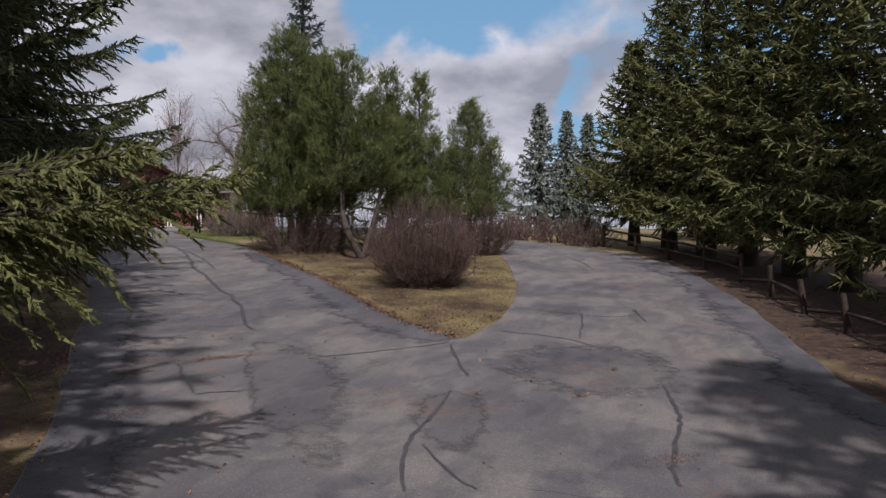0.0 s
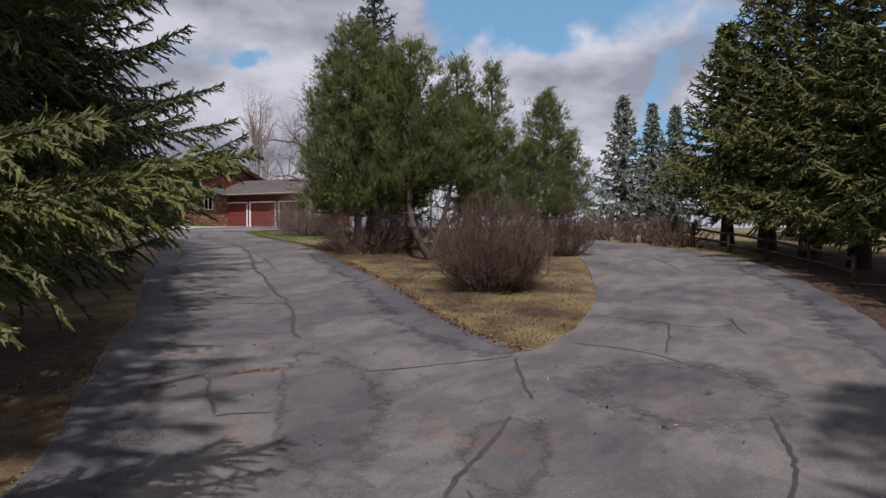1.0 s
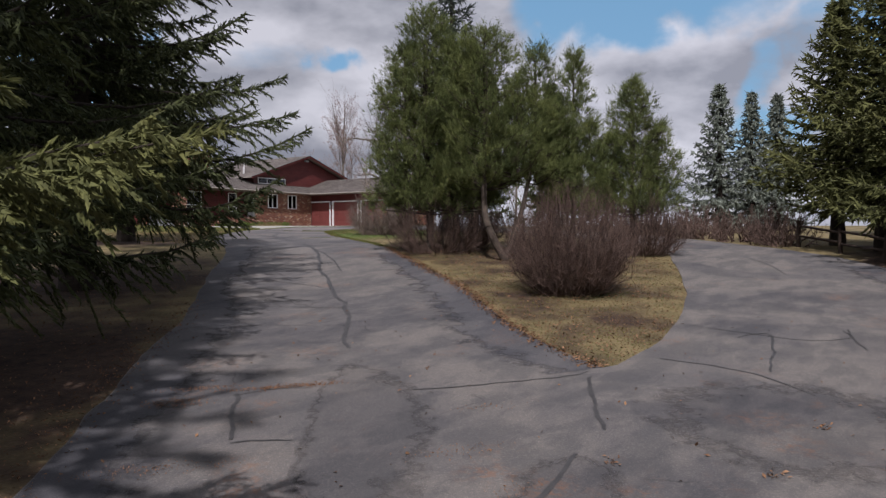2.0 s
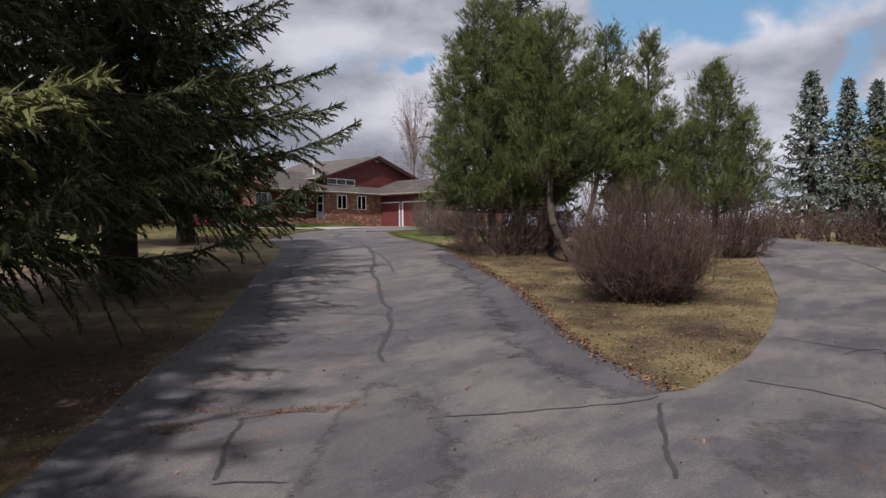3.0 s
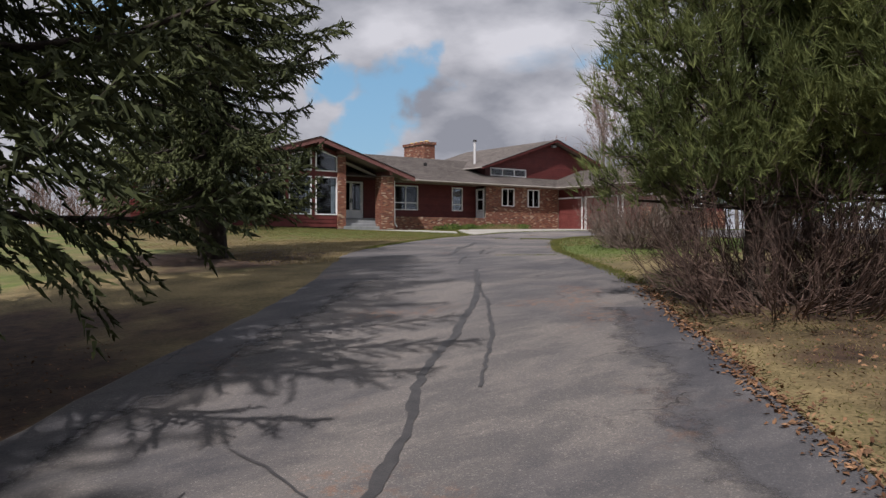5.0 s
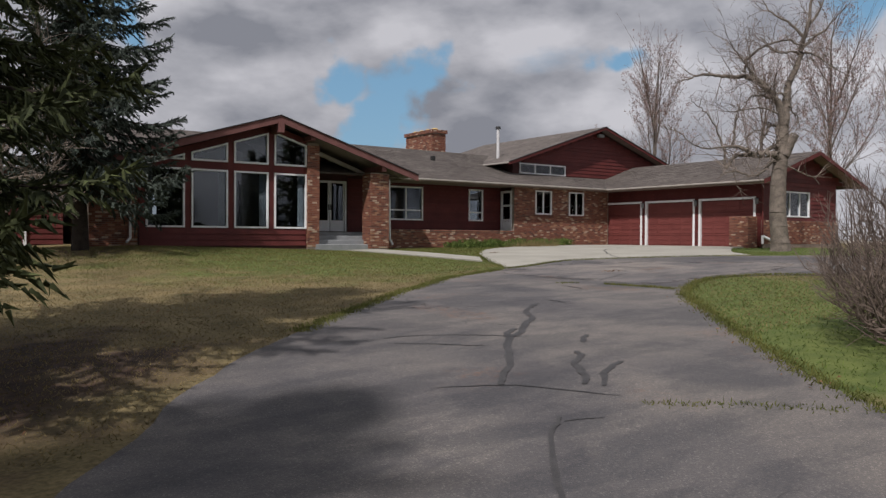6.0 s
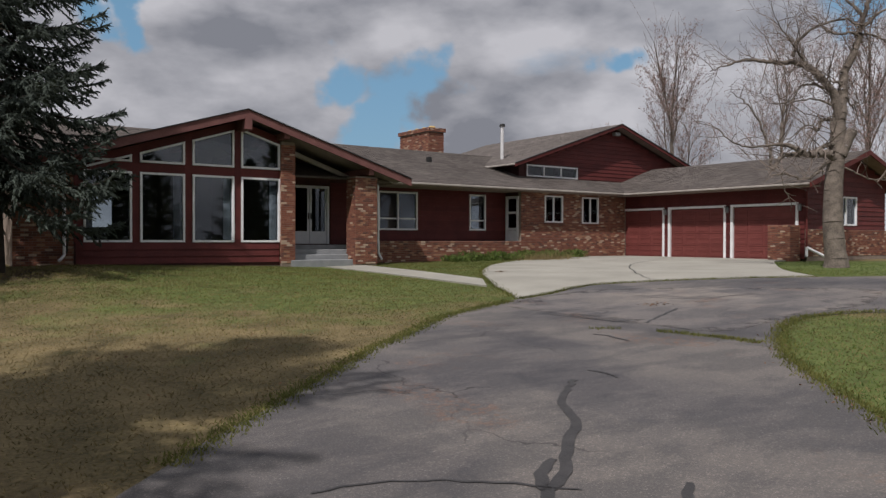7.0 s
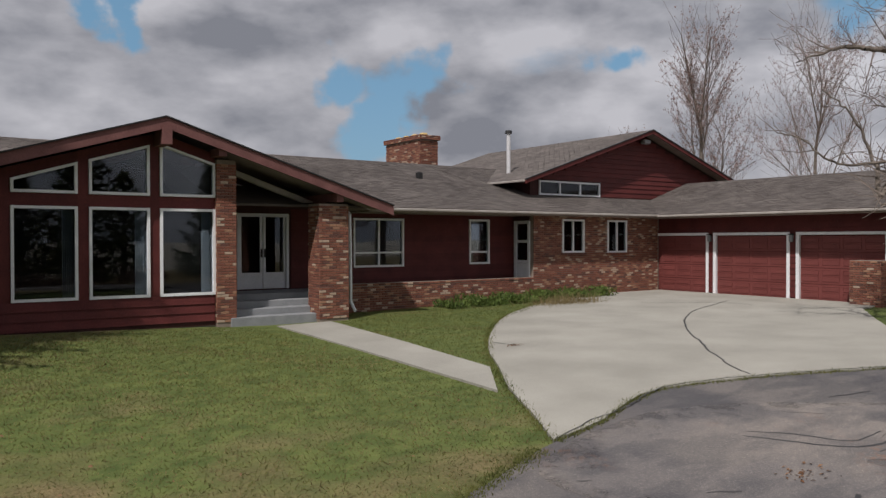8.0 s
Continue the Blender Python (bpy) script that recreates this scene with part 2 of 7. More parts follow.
M["spruce"] = material("spruce_needles", (0.028, 0.038, 0.016), (0.088, 0.102, 0.036), 0.7, 0.8, 0, 12, vary="island", spread=0.4, through_light=0.15)
M["twig_pale"] = material("pale_twig", (0.115, 0.087, 0.074), (0.225, 0.175, 0.147), 3, 0.9, 0.2, 30, vary="island", spread=0.35)
# brighter, yellower needles: sun on the boughs is put into the colour
M["spruce_lit"] = material("sunlit_spruce_needles", (0.050, 0.060, 0.021), (0.156, 0.160, 0.053), 0.7, 0.8, 0, 12, vary="island", spread=0.35, through_light=0.18)
M["bud"] = material("poplar_buds", (0.26, 0.165, 0.145), (0.42, 0.30, 0.265), 3, 0.8, 0, 30, vary="island", spread=0.3, through_light=0.45)
M["ochre"] = material("ochre_clay", (0.42, 0.30, 0.12), (0.58, 0.43, 0.2), 5, 0.8, 0.3, 40)
M["spruce_pale"] = material("pale_spruce_needles", (0.11, 0.132, 0.108), (0.21, 0.235, 0.195), 0.9, 0.85, 0, 12, vary="island", spread=0.4, through_light=0.15)
M["spruce_blue"] = material("blue_spruce_needles", (0.030, 0.041, 0.034), (0.075, 0.094, 0.076), 0.9, 0.85, 0, 12, vary="island", spread=0.4, through_light=0.15)
M["pine"] = material("pine_needles", (0.068, 0.094, 0.035), (0.208, 0.234, 0.077), 0.8, 0.85, 0, 9, vary="island", spread=0.25, through_light=0.22)
M["grass"] = material("spring_grass_blades", (0.100, 0.120, 0.031), (0.200, 0.196, 0.060), 0.5, 0.8, 0, 5, vary="island", spread=0.28, through_light=0.48)
M["grass_dry"] = material("straw_grass_blades", (0.13, 0.105, 0.046), (0.30, 0.235, 0.115), 0.6, 0.85, 0, 5, vary="island", spread=0.3, through_light=0.38)
M["weeds"] = material("green_weeds", (0.058, 0.10, 0.021), (0.13, 0.172, 0.038), 2, 0.7, 0, 9, vary="island", spread=0.4, through_light=0.25)
M["leaf_litter"] = material("dead_leaves", (0.10, 0.045, 0.022), (0.24, 0.14, 0.078), 2, 0.9, 0, 9, vary="island", spread=0.5)
M["needle_rust"] = material("rusty_needles", (0.155, 0.080, 0.046), (0.27, 0.15, 0.088), 3, 0.9, 0, 20, vary="island", spread=0.4)
M["tar"] = material("crack_sealant", (0.034, 0.033, 0.034), (0.062, 0.059, 0.059), 6, 0.6, 0.2, 60)
M["post"] = material("dark_fence_wood", (0.03, 0.02, 0.016), (0.06, 0.042, 0.033), 6, 0.9, 0.5, 40)
M["field"] = material("pale_field", (0.33, 0.30, 0.25), (0.45, 0.41, 0.35), 0.02, 0.95, 0, 0.3)


def glass_material(name, tint):
    m = bpy.data.materials.new(name)
    m.use_nodes = True
    n, l = m.node_tree.nodes, m.node_tree.links
    n.remove(n["Principled BSDF"])
    g, t, mx, f = n.new("ShaderNodeBsdfGlossy"), n.new("ShaderNodeBsdfTransparent"), n.new("ShaderNodeMixShader"), n.new("ShaderNodeFresnel")
    g.inputs["Roughness"].default_value = 0.01
    g.inputs["Color"].default_value = (0.9, 0.92, 0.95, 1)
    t.inputs["Color"].default_value = tint
    f.inputs["IOR"].default_value = 1.62
    l.new(f.outputs[0], mx.inputs[0]); l.new(t.outputs[0], mx.inputs[1]); l.new(g.outputs[0], mx.inputs[2]); l.new(mx.outputs[0], n["Material Output"].inputs[0])
    return m


M["glass"] = glass_material("window_glass", (0.6, 0.65, 0.68, 1))


def asphalt_material(name="old_asphalt", tone=(1, 1, 1), ragged=False):
    """Aged asphalt. ragged: a later coat whose edge, by the attribute 'cover', is worn through."""
    m = bpy.data.materials.new(name)
    m.use_nodes = True
    n, l = m.node_tree.nodes, m.node_tree.links
    b, co = n["Principled BSDF"], n.new("ShaderNodeTexCoord")

    def noise(scale, detail, rough=0.6, shift=(0, 0, 0), stretch=(1, 1, 1), warp=0.0):
        mp = n.new("ShaderNodeMapping"); mp.inputs["Location"].default_value = shift; mp.inputs["Rotation"].default_value = (0, 0, radians(-42)); mp.inputs["Scale"].default_value = stretch
        t = n.new("ShaderNodeTexNoise"); t.inputs["Scale"].default_value = scale; t.inputs["Detail"].default_value = detail; t.inputs["Roughness"].default_value = rough; t.inputs["Distortion"].default_value = warp
        l.new(co.outputs["Object"], mp.inputs["Vector"]); l.new(mp.outputs[0], t.inputs["Vector"])
        return t.outputs["Fac"]

    def band(src, lo, hi, a, c):
        r = n.new("ShaderNodeMapRange"); r.interpolation_type = "SMOOTHSTEP"
        for k, v in zip(("From Min", "From Max", "To Min", "To Max"), (lo, hi, a, c)):
            r.inputs[k].default_value = v
        l.new(src, r.inputs["Value"])
        return r.outputs[0]

    def blend(fac, one, two, kind="MIX"):
        x = n.new("ShaderNodeMix"); x.data_type = "RGBA"; x.blend_type = kind
        for sock, v in ((x.inputs["Factor"], fac), (x.inputs[6], one), (x.inputs[7], two)):
            if isinstance(v, (float, int, tuple)):
                sock.default_value = v
            else:
                l.new(v, sock)
        return x.outputs[2]

    # aggregate: pale and dark stones in a grey binder
    vo = n.new("ShaderNodeTexVoronoi"); vo.inputs["Scale"].default_value = 95
    l.new(co.outputs["Object"], vo.inputs["Vector"])
    hs = n.new("ShaderNodeSeparateColor"); l.new(vo.outputs["Color"], hs.inputs[0])
    stones = n.new("ShaderNodeValToRGB")
    for k, (p, c) in enumerate(((0.0, (0.094, 0.090, 0.090)), (0.55, (0.119, 0.112, 0.109)), (0.9, (0.147, 0.138, 0.131)), (1.0, (0.21, 0.2, 0.19)))):
        e = stones.color_ramp.elements[k] if k < 2 else stones.color_ramp.elements.new(p)
        e.position, e.color = p, (*c, 1)
    l.new(hs.outputs["Red"], stones.inputs[0])
    grit = noise(24, 6, 0.75)
    base = blend(band(grit, 0.36, 0.64, 0.0, 1.0), blend(0.6, stones.outputs[0], (0.089, 0.088, 0.091, 1)), stones.outputs[0])
    # worn lanes, blotches painting wear and dappled tree shade across the drive, sealed patches with plain edges
    base = blend(1.0, base, blend(band(noise(0.33, 7, 0.6, (2, 5, 0), (1, 1, 1), 0.4), 0.42, 0.58, 0, 1), (0.88, 0.875, 0.895, 1), (1.22, 1.18, 1.13, 1)), "MULTIPLY")
    base = blend(1.0, base, blend(band(noise(1.3, 8, 0.62, (4, 1, 0), (0.55, 1.3, 1)), 0.42, 0.56, 0, 1), (0.81, 0.815, 0.83, 1), (1.10, 1.08, 1.06, 1)), "MULTIPLY")
    base = blend(1.0, base, blend(band(noise(0.2, 5, 0.5, (9, 3, 0), (1, 1, 1), 0.3), 0.545, 0.57, 0, 1), (1, 1, 1, 1), (0.79, 0.80, 0.83, 1)), "MULTIPLY")
    # hairline cracks, where the surface has aged most
    wob = n.new("ShaderNodeTexNoise"); wob.inputs["Scale"].default_value = 1.6; wob.inputs["Detail"].default_value = 6
    l.new(co.outputs["Object"], wob.inputs["Vector"])
    wa = n.new("ShaderNodeVectorMath"); wa.operation = "MULTIPLY_ADD"; wa.inputs[1].default_value = (0.7, 0.7, 0.7)
    l.new(wob.outputs["Color"], wa.inputs[0]); l.new(co.outputs["Object"], wa.inputs[2])
    cr = n.new("ShaderNodeTexVoronoi"); cr.feature = "DISTANCE_TO_EDGE"; cr.inputs["Scale"].default_value = 0.42
    l.new(wa.outputs[0], cr.inputs["Vector"])
    line = band(cr.outputs["Distance"], 0.002, 0.007, 1.0, 0.0)
    aged = n.new("ShaderNodeMath"); aged.operation = "MULTIPLY"
    l.new(line, aged.inputs[0]); l.new(band(noise(0.3, 3, 0.5, (1, 8, 0)), 0.54, 0.62, 0.0, 0.7), aged.inputs[1])
    base = blend(aged.outputs[0], base, (0.03, 0.028, 0.028, 1))
    # rusty needle dust caught in hollows
    dust = n.new("ShaderNodeMath"); dust.operation = "MULTIPLY"
    l.new(band(noise(0.5, 4, 0.5, (7, 3, 1)), 0.57, 0.72, 0.0, 0.8), dust.inputs[0]); l.new(band(noise(9, 7, 0.75, (3, 3, 0)), 0.46, 0.62, 0.0, 0.75), dust.inputs[1])
    base = blend(dust.outputs[0], base, (0.21, 0.105, 0.06, 1))
    base = blend(1.0, base, (*tone, 1), "MULTIPLY")
    l.new(base, b.inputs["Base Color"])
    b.inputs["Roughness"].default_value = 0.85
    b.inputs["Specular IOR Level"].default_value = 0.3
    bp = n.new("ShaderNodeBump"); bp.inputs["Strength"].default_value = 0.35; bp.inputs["Distance"].default_value = 0.006
    hsum = n.new("ShaderNodeMath"); hsum.operation = "ADD"
    l.new(vo.outputs["Distance"], hsum.inputs[0]); l.new(grit, hsum.inputs[1]); l.new(hsum.outputs[0], bp.inputs["Height"]); l.new(bp.outputs[0], b.inputs["Normal"])
    if ragged:
        at = n.new("ShaderNodeAttribute"); at.attribute_name = "cover"
        mix = n.new("ShaderNodeMath"); mix.operation = "MULTIPLY_ADD"; mix.inputs[1].default_value = 1.3
        l.new(noise(2.2, 9, 0.7, (3, 1, 0)), mix.inputs[0]); l.new(at.outputs["Fac"], mix.inputs[2])
        l.new(band(mix.outputs[0], 0.82, 1.25, 0.0, 1.0), b.inputs["Alpha"])
    return m


M["asphalt"] = asphalt_material()
M["asphalt_edge"] = asphalt_material("sealed_asphalt_edge", (0.66, 0.69, 0.76), True)
M["asphalt_pale"] = asphalt_material("older_pale_asphalt", (1.38, 1.35, 1.30), True)
M["asphalt_patch"] = asphalt_material("patched_asphalt", (0.86, 0.86, 0.87), True)


def ground_material():
    """Turf: straw to green, with brown fallen needles, darkened for tree shade, where the attribute says."""
    m = material("turf", (0.072, 0.060, 0.025), (0.225, 0.172, 0.084), 1.1, 0.95, 0.6, 22, depth=0.02)
    n, l = m.node_tree.nodes, m.node_tree.links
    b, co = n["Principled BSDF"], n["Texture Coordinate"]
    base = b.inputs["Base Color"].links[0].from_socket
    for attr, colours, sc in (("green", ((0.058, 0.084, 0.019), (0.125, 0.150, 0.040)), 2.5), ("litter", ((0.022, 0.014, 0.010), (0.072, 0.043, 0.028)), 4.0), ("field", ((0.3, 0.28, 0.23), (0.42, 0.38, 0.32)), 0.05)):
        a = n.new("ShaderNodeAttribute"); a.attribute_name = attr
        t = n.new("ShaderNodeTexNoise"); t.inputs["Scale"].default_value = sc; t.inputs["Detail"].default_value = 8; t.inputs["Roughness"].default_value = 0.7
        l.new(co.outputs["Object"], t.inputs["Vector"])
        r = n.new("ShaderNodeValToRGB"); r.color_ramp.elements[0].position, r.color_ramp.elements[1].position = 0.35, 0.65
        r.color_ramp.elements[0].color, r.color_ramp.elements[1].color = (*colours[0], 1), (*colours[1], 1)
        l.new(t.outputs["Fac"], r.inputs[0])
        t2 = n.new("ShaderNodeTexNoise"); t2.inputs["Scale"].default_value = 0.8; t2.inputs["Detail"].default_value = 6
        l.new(co.outputs["Object"], t2.inputs["Vector"])
        ad = n.new("ShaderNodeMath"); ad.operation = "MULTIPLY_ADD"; ad.inputs[1].default_value = 1.4; ad.inputs[2].default_value = -0.7
        l.new(t2.outputs["Fac"], ad.inputs[0])
        su = n.new("ShaderNodeMath"); su.operation = "ADD"; l.new(ad.outputs[0], su.inputs[0]); l.new(a.outputs["Fac"], su.inputs[1])
        ms = n.new("ShaderNodeMapRange"); ms.inputs["From Min"].default_value, ms.inputs["From Max"].default_value = 0.3, 0.7
        l.new(su.outputs[0], ms.inputs["Value"])
        mx = n.new("ShaderNodeMix"); mx.data_type = "RGBA"
        l.new(ms.outputs[0], mx.inputs["Factor"]); l.new(base, mx.inputs[6]); l.new(r.outputs[0], mx.inputs[7])
        base = mx.outputs[2]
    l.new(base, b.inputs["Base Color"])
    return m


M["turf"] = ground_material()


# ---- mesh tools ----
def solid(name, verts, faces, mat, parent=None):
    me = bpy.data.meshes.new(name)
    me.from_pydata([tuple(v) for v in verts], [], [tuple(f) for f in faces])
    me.materials.append(mat)
    ob = new(name, me)
    if parent is not None:
        ob.parent = parent
    return ob


def soup(name, verts, faces, mat, parent=None, smooth=False):
    """Many triangles or quads from arrays."""
    v, f = np.asarray(verts, np.float32), np.asarray(faces, np.int32)
    me = bpy.data.meshes.new(name)
    me.vertices.add(len(v)); me.vertices.foreach_set("co", v.ravel())
    me.loops.add(f.size); me.loops.foreach_set("vertex_index", f.ravel())
    me.polygons.add(len(f)); me.polygons.foreach_set("loop_start", np.arange(0, f.size, f.shape[1], dtype=np.int32))
    me.polygons.foreach_set("use_smooth", np.full(len(f), smooth))
    me.update(calc_edges=True)
    me.materials.append(mat)
    ob = new(name, me)
    if parent is not None:
        ob.parent = parent
    return ob


def part(name, bm, mat, parent, label=""):
    me = bpy.data.meshes.new(name)
    bm.to_mesh(me); bm.free()
    me.materials.append(mat)
    ob = new(name, me)
    if parent is not None:
        ob.parent = parent
    return tagged(ob, label)


def thing(name, at, label, category, group="", kind=""):
    ob = new(name)
    ob.location = at
    return tagged(ob, label, category, group, kind)


def prism(name, outline, a, b, mat, parent, axis="y", bevel=0.0, label=""):
    """An outline in (u, z), extruded from a to b along the axis. axis y: u is x; axis x: u is y; axis z: outline in (x, y)."""
    bm = bmesh.new()
    put = {"y": lambda u, z, w: (u, w, z), "x": lambda u, z, w: (w, u, z), "z": lambda u, z, w: (u, z, w)}[axis]
    lo = [bm.verts.new(put(u, z, a)) for u, z in outline]
    hi = [bm.verts.new(put(u, z, b)) for u, z in outline]
    n = len(outline)
    bm.faces.new(lo); bm.faces.new(hi[::-1])
    for i in range(n):
        bm.faces.new((lo[i], hi[i], hi[(i + 1) % n], lo[(i + 1) % n]))
    bmesh.ops.recalc_face_normals(bm, faces=bm.faces)
    if bevel:
        bmesh.ops.bevel(bm, geom=list(bm.edges), offset=bevel, segments=1, affect="EDGES")
    return part(name, bm, mat, parent, label)


def block(name, x0, x1, y0, y1, z0, z1, mat, parent, bevel=0.0, label=""):
    return prism(name, [(x0, z0), (x1, z0), (x1, z1), (x0, z1)], y0, y1, mat, parent, "y", bevel, label)


def tubes(name, segs, mat, parent, sides=5, smooth=True):
    """Tapered tubes from rows of p0, p1, r0, r1."""
    s = np.asarray(segs, np.float64)
    p0, p1, r0, r1 = s[:, :3], s[:, 3:6], s[:, 6], s[:, 7]
    w = p1 - p0
    w /= np.linalg.norm(w, axis=1, keepdims=True) + 1e-9
    ref = np.where(np.abs(w[:, 2:3]) < 0.9, np.array([[0, 0, 1.0]]), np.array([[1.0, 0, 0]]))
    a = np.cross(w, ref); a /= np.linalg.norm(a, axis=1, keepdims=True) + 1e-9
    b = np.cross(w, a)
    vs = []
    for k in range(sides):
        t = 2 * math.pi * k / sides
        ring = math.cos(t) * a + math.sin(t) * b
        vs.append((p0 + ring * r0[:, None], p1 + ring * r1[:, None]))
    n = len(s)
    v = np.stack([x for pair in vs for x in pair], 1).reshape(-1, 3)
    base = np.arange(n)[:, None] * 2 * sides
    f = []
    for k in range(sides):
        q = (k + 1) % sides
        f.append(base + np.array([[2 * k, 2 * k + 1, 2 * q + 1, 2 * q]]))
    return soup(name, v, np.concatenate(f), mat, parent, smooth)

# ---- ground: rises along one direction towards the house ----
RISE = radians(32)
CS, SN = math.cos(RISE), math.sin(RISE)
KNOT_S = [-400, -40, 0, 8, 16, 24, 32, 42, 50, 58, 70, 110]
KNOT_Z = [-3.6, -2.6, -0.76, -0.15, 0.46, 1.19, 2.08, 2.60, 2.87, 3.24, 3.42, 3.5]
LINES = np.concatenate([[-2500, -1200, -600, -300, -160, -100], np.arange(-60, 110, 2.0), [115, 130, 160, 220, 320, 600, 1200, 2500]])
_z = np.interp(LINES, KNOT_S, KNOT_Z)
LINE_Z = np.convolve(np.pad(_z, 1, "edge"), [0.25, 0.5, 0.25], "valid")


def gz(x, y):
    """Height of the ground: the long rise, and a low bank against the left wing."""
    x, y = np.asarray(x, float), np.asarray(y, float)
    bank = np.clip((y - 40.5) / 9.5, 0, 1)
    bank = 0.5 * bank * bank * (3 - 2 * bank) * np.clip((38.2 - x) / 8, 0, 1) * np.clip((x - 8) / 10, 0, 1)
    return np.interp(x * CS + y * SN, LINES, LINE_Z) + bank


def inside(poly, x, y):
    """Whether points lie in a polygon."""
    px, py = np.array(poly).T
    hit = np.zeros(np.shape(x), bool)
    j = len(px) - 1
    for i in range(len(px)):
        cross = ((py[i] > y) != (py[j] > y)) & (x < (px[j] - px[i]) * (y - py[i]) / (py[j] - py[i] + 1e-12) + px[i])
        hit ^= cross
        j = i
    return hit


def curve(points, step=0.5, closed=False, wobble=0.0, seed=1):
    """A smooth line through points, evenly cut, with a little ragged wobble."""
    p = np.array(points, float)
    if closed:
        p = np.vstack([p[-1], p, p[0], p[1]])
    else:
        p = np.vstack([2 * p[0] - p[1], p, 2 * p[-1] - p[-2]])
    out = []
    for i in range(1, len(p) - 2):
        n = max(1, int(np.linalg.norm(p[i + 1] - p[i]) / step))
        for k in range(n):
            u = k / n
            a = 2 * p[i] + (p[i + 1] - p[i - 1]) * u + (2 * p[i - 1] - 5 * p[i] + 4 * p[i + 1] - p[i + 2]) * u * u + (3 * p[i] - p[i - 1] - 3 * p[i + 1] + p[i + 2]) * u ** 3
            out.append(a / 2)
    if not closed:
        out.append(p[-2])
    out = np.array(out)
    if wobble:
        r = np.random.RandomState(seed)
        d = r.normal(0, wobble, (len(out), 2))
        d = (d + np.roll(d, 1, 0) + np.roll(d, -1, 0)) / 1.7
        out = out + d
    return out


ROAD_LEFT = curve([(-30, -19), (-12, -6.5), (0, 3.6), (6.1, 8.6), (8.7, 11), (10.3, 12.6), (12.9, 14.9), (15.2, 17.3), (18, 20.2), (21.3, 23.4), (24.2, 27.4), (26.5, 30.6), (29.6, 33.4), (32.3, 35.8), (34.4, 37.4), (37.0, 38.5)], 0.4, wobble=0.03, seed=2)
CONC_FRONT = curve([(37.0, 38.5), (38.2, 38.8), (39.2, 39.2), (40.3, 39.4), (42.1, 39.0), (44.4, 38.0), (46.2, 37.1)], 0.5, wobble=0.02, seed=3)
ROAD_RIGHT = curve([(46.2, 37.1), (48.5, 35.4), (49.2, 33.0), (48.0, 28.5), (44.5, 22), (40.5, 16), (36.5, 11.3), (33.8, 8.6), (32.2, 6.3), (30.9, 4.7), (28.5, 3.0), (23.3, 1.2), (19.2, 0.2), (15.1, -0.6), (12.2, -1.4), (4, -5.5), (-8, -13), (-25, -25)], 0.4, wobble=0.03, seed=4)
ISLAND = curve([(14.0, 6.1), (15.4, 8.0), (17.5, 10.2), (19.3, 11.9), (21.4, 14.3), (23.5, 16.9), (26.7, 20.9), (29.2, 24.4), (30.4, 26.2), (31.7, 27.7), (33.7, 29.8), (35.2, 31.3), (36.7, 32.3), (38.1, 33.0), (39.3, 33.1), (40.6, 32.5), (41.6, 30), (40.6, 25.5), (37.5, 19.5), (33.5, 13.6), (29.6, 10.3), (27.2, 9.2), (24.8, 8.2), (21, 6.9), (18.2, 6.25), (16.6, 6.0), (15.0, 5.95), (14.3, 5.95)], 0.4, True, 0.014, 5)
CONCRETE = np.vstack([curve([(37.0, 38.5), (37.7, 39.7), (38.4, 41.0), (39.4, 42.5), (40.3, 43.9), (41.9, 45.8), (44.0, 47.9), (46.2, 49.5), (49.0, 50.9), (51.5, 51.7), (53.0, 52.06)], 0.5), [(55.74, 52.06), (55.74, 43.3)], curve([(54.0, 43.1), (51.5, 41.5), (48.1, 39.1), (46.2, 37.1)], 0.5)[:-1], CONC_FRONT[::-1][:-1]])
ASPHALT = np.vstack([ROAD_LEFT[:-1], CONC_FRONT[:-1], ROAD_RIGHT])
WALKWAY = [(38.4, 50.25), (39.95, 50.25), (39.2, 42.5), (38.15, 41.0)]


def slab(name, outline, holes, lift, mat, label, category, skirt=0.12):
    """A flat paving that follows the ground, with a small edge."""
    bm = bmesh.new()
    edges = []
    for loop in (outline, *holes):
        vs = [bm.verts.new((x, y, 0)) for x, y in loop]
        edges += [bm.edges.new((vs[i], vs[(i + 1) % len(vs)])) for i in range(len(vs))]
    bmesh.ops.triangle_fill(bm, use_beauty=True, use_dissolve=False, edges=edges)
    for s in LINES[(LINES > -62) & (LINES < 110)]:
        bmesh.ops.bisect_plane(bm, geom=bm.verts[:] + bm.edges[:] + bm.faces[:], plane_co=(s * CS, s * SN, 0), plane_no=(CS, SN, 0))
    rim = [e for e in bm.edges if e.is_boundary]
    for f in bm.faces:
        if f.normal.z < 0:
            f.normal_flip()
    out = bmesh.ops.extrude_edge_only(bm, edges=rim)
    low = {v for v in out["geom"] if isinstance(v, bmesh.types.BMVert)}
    for v in bm.verts:
        v.co.z = float(gz(v.co.x, v.co.y)) + (lift - skirt if v in low else lift)
    return tagged(part(name, bm, mat, None), label, category, kind="structure")


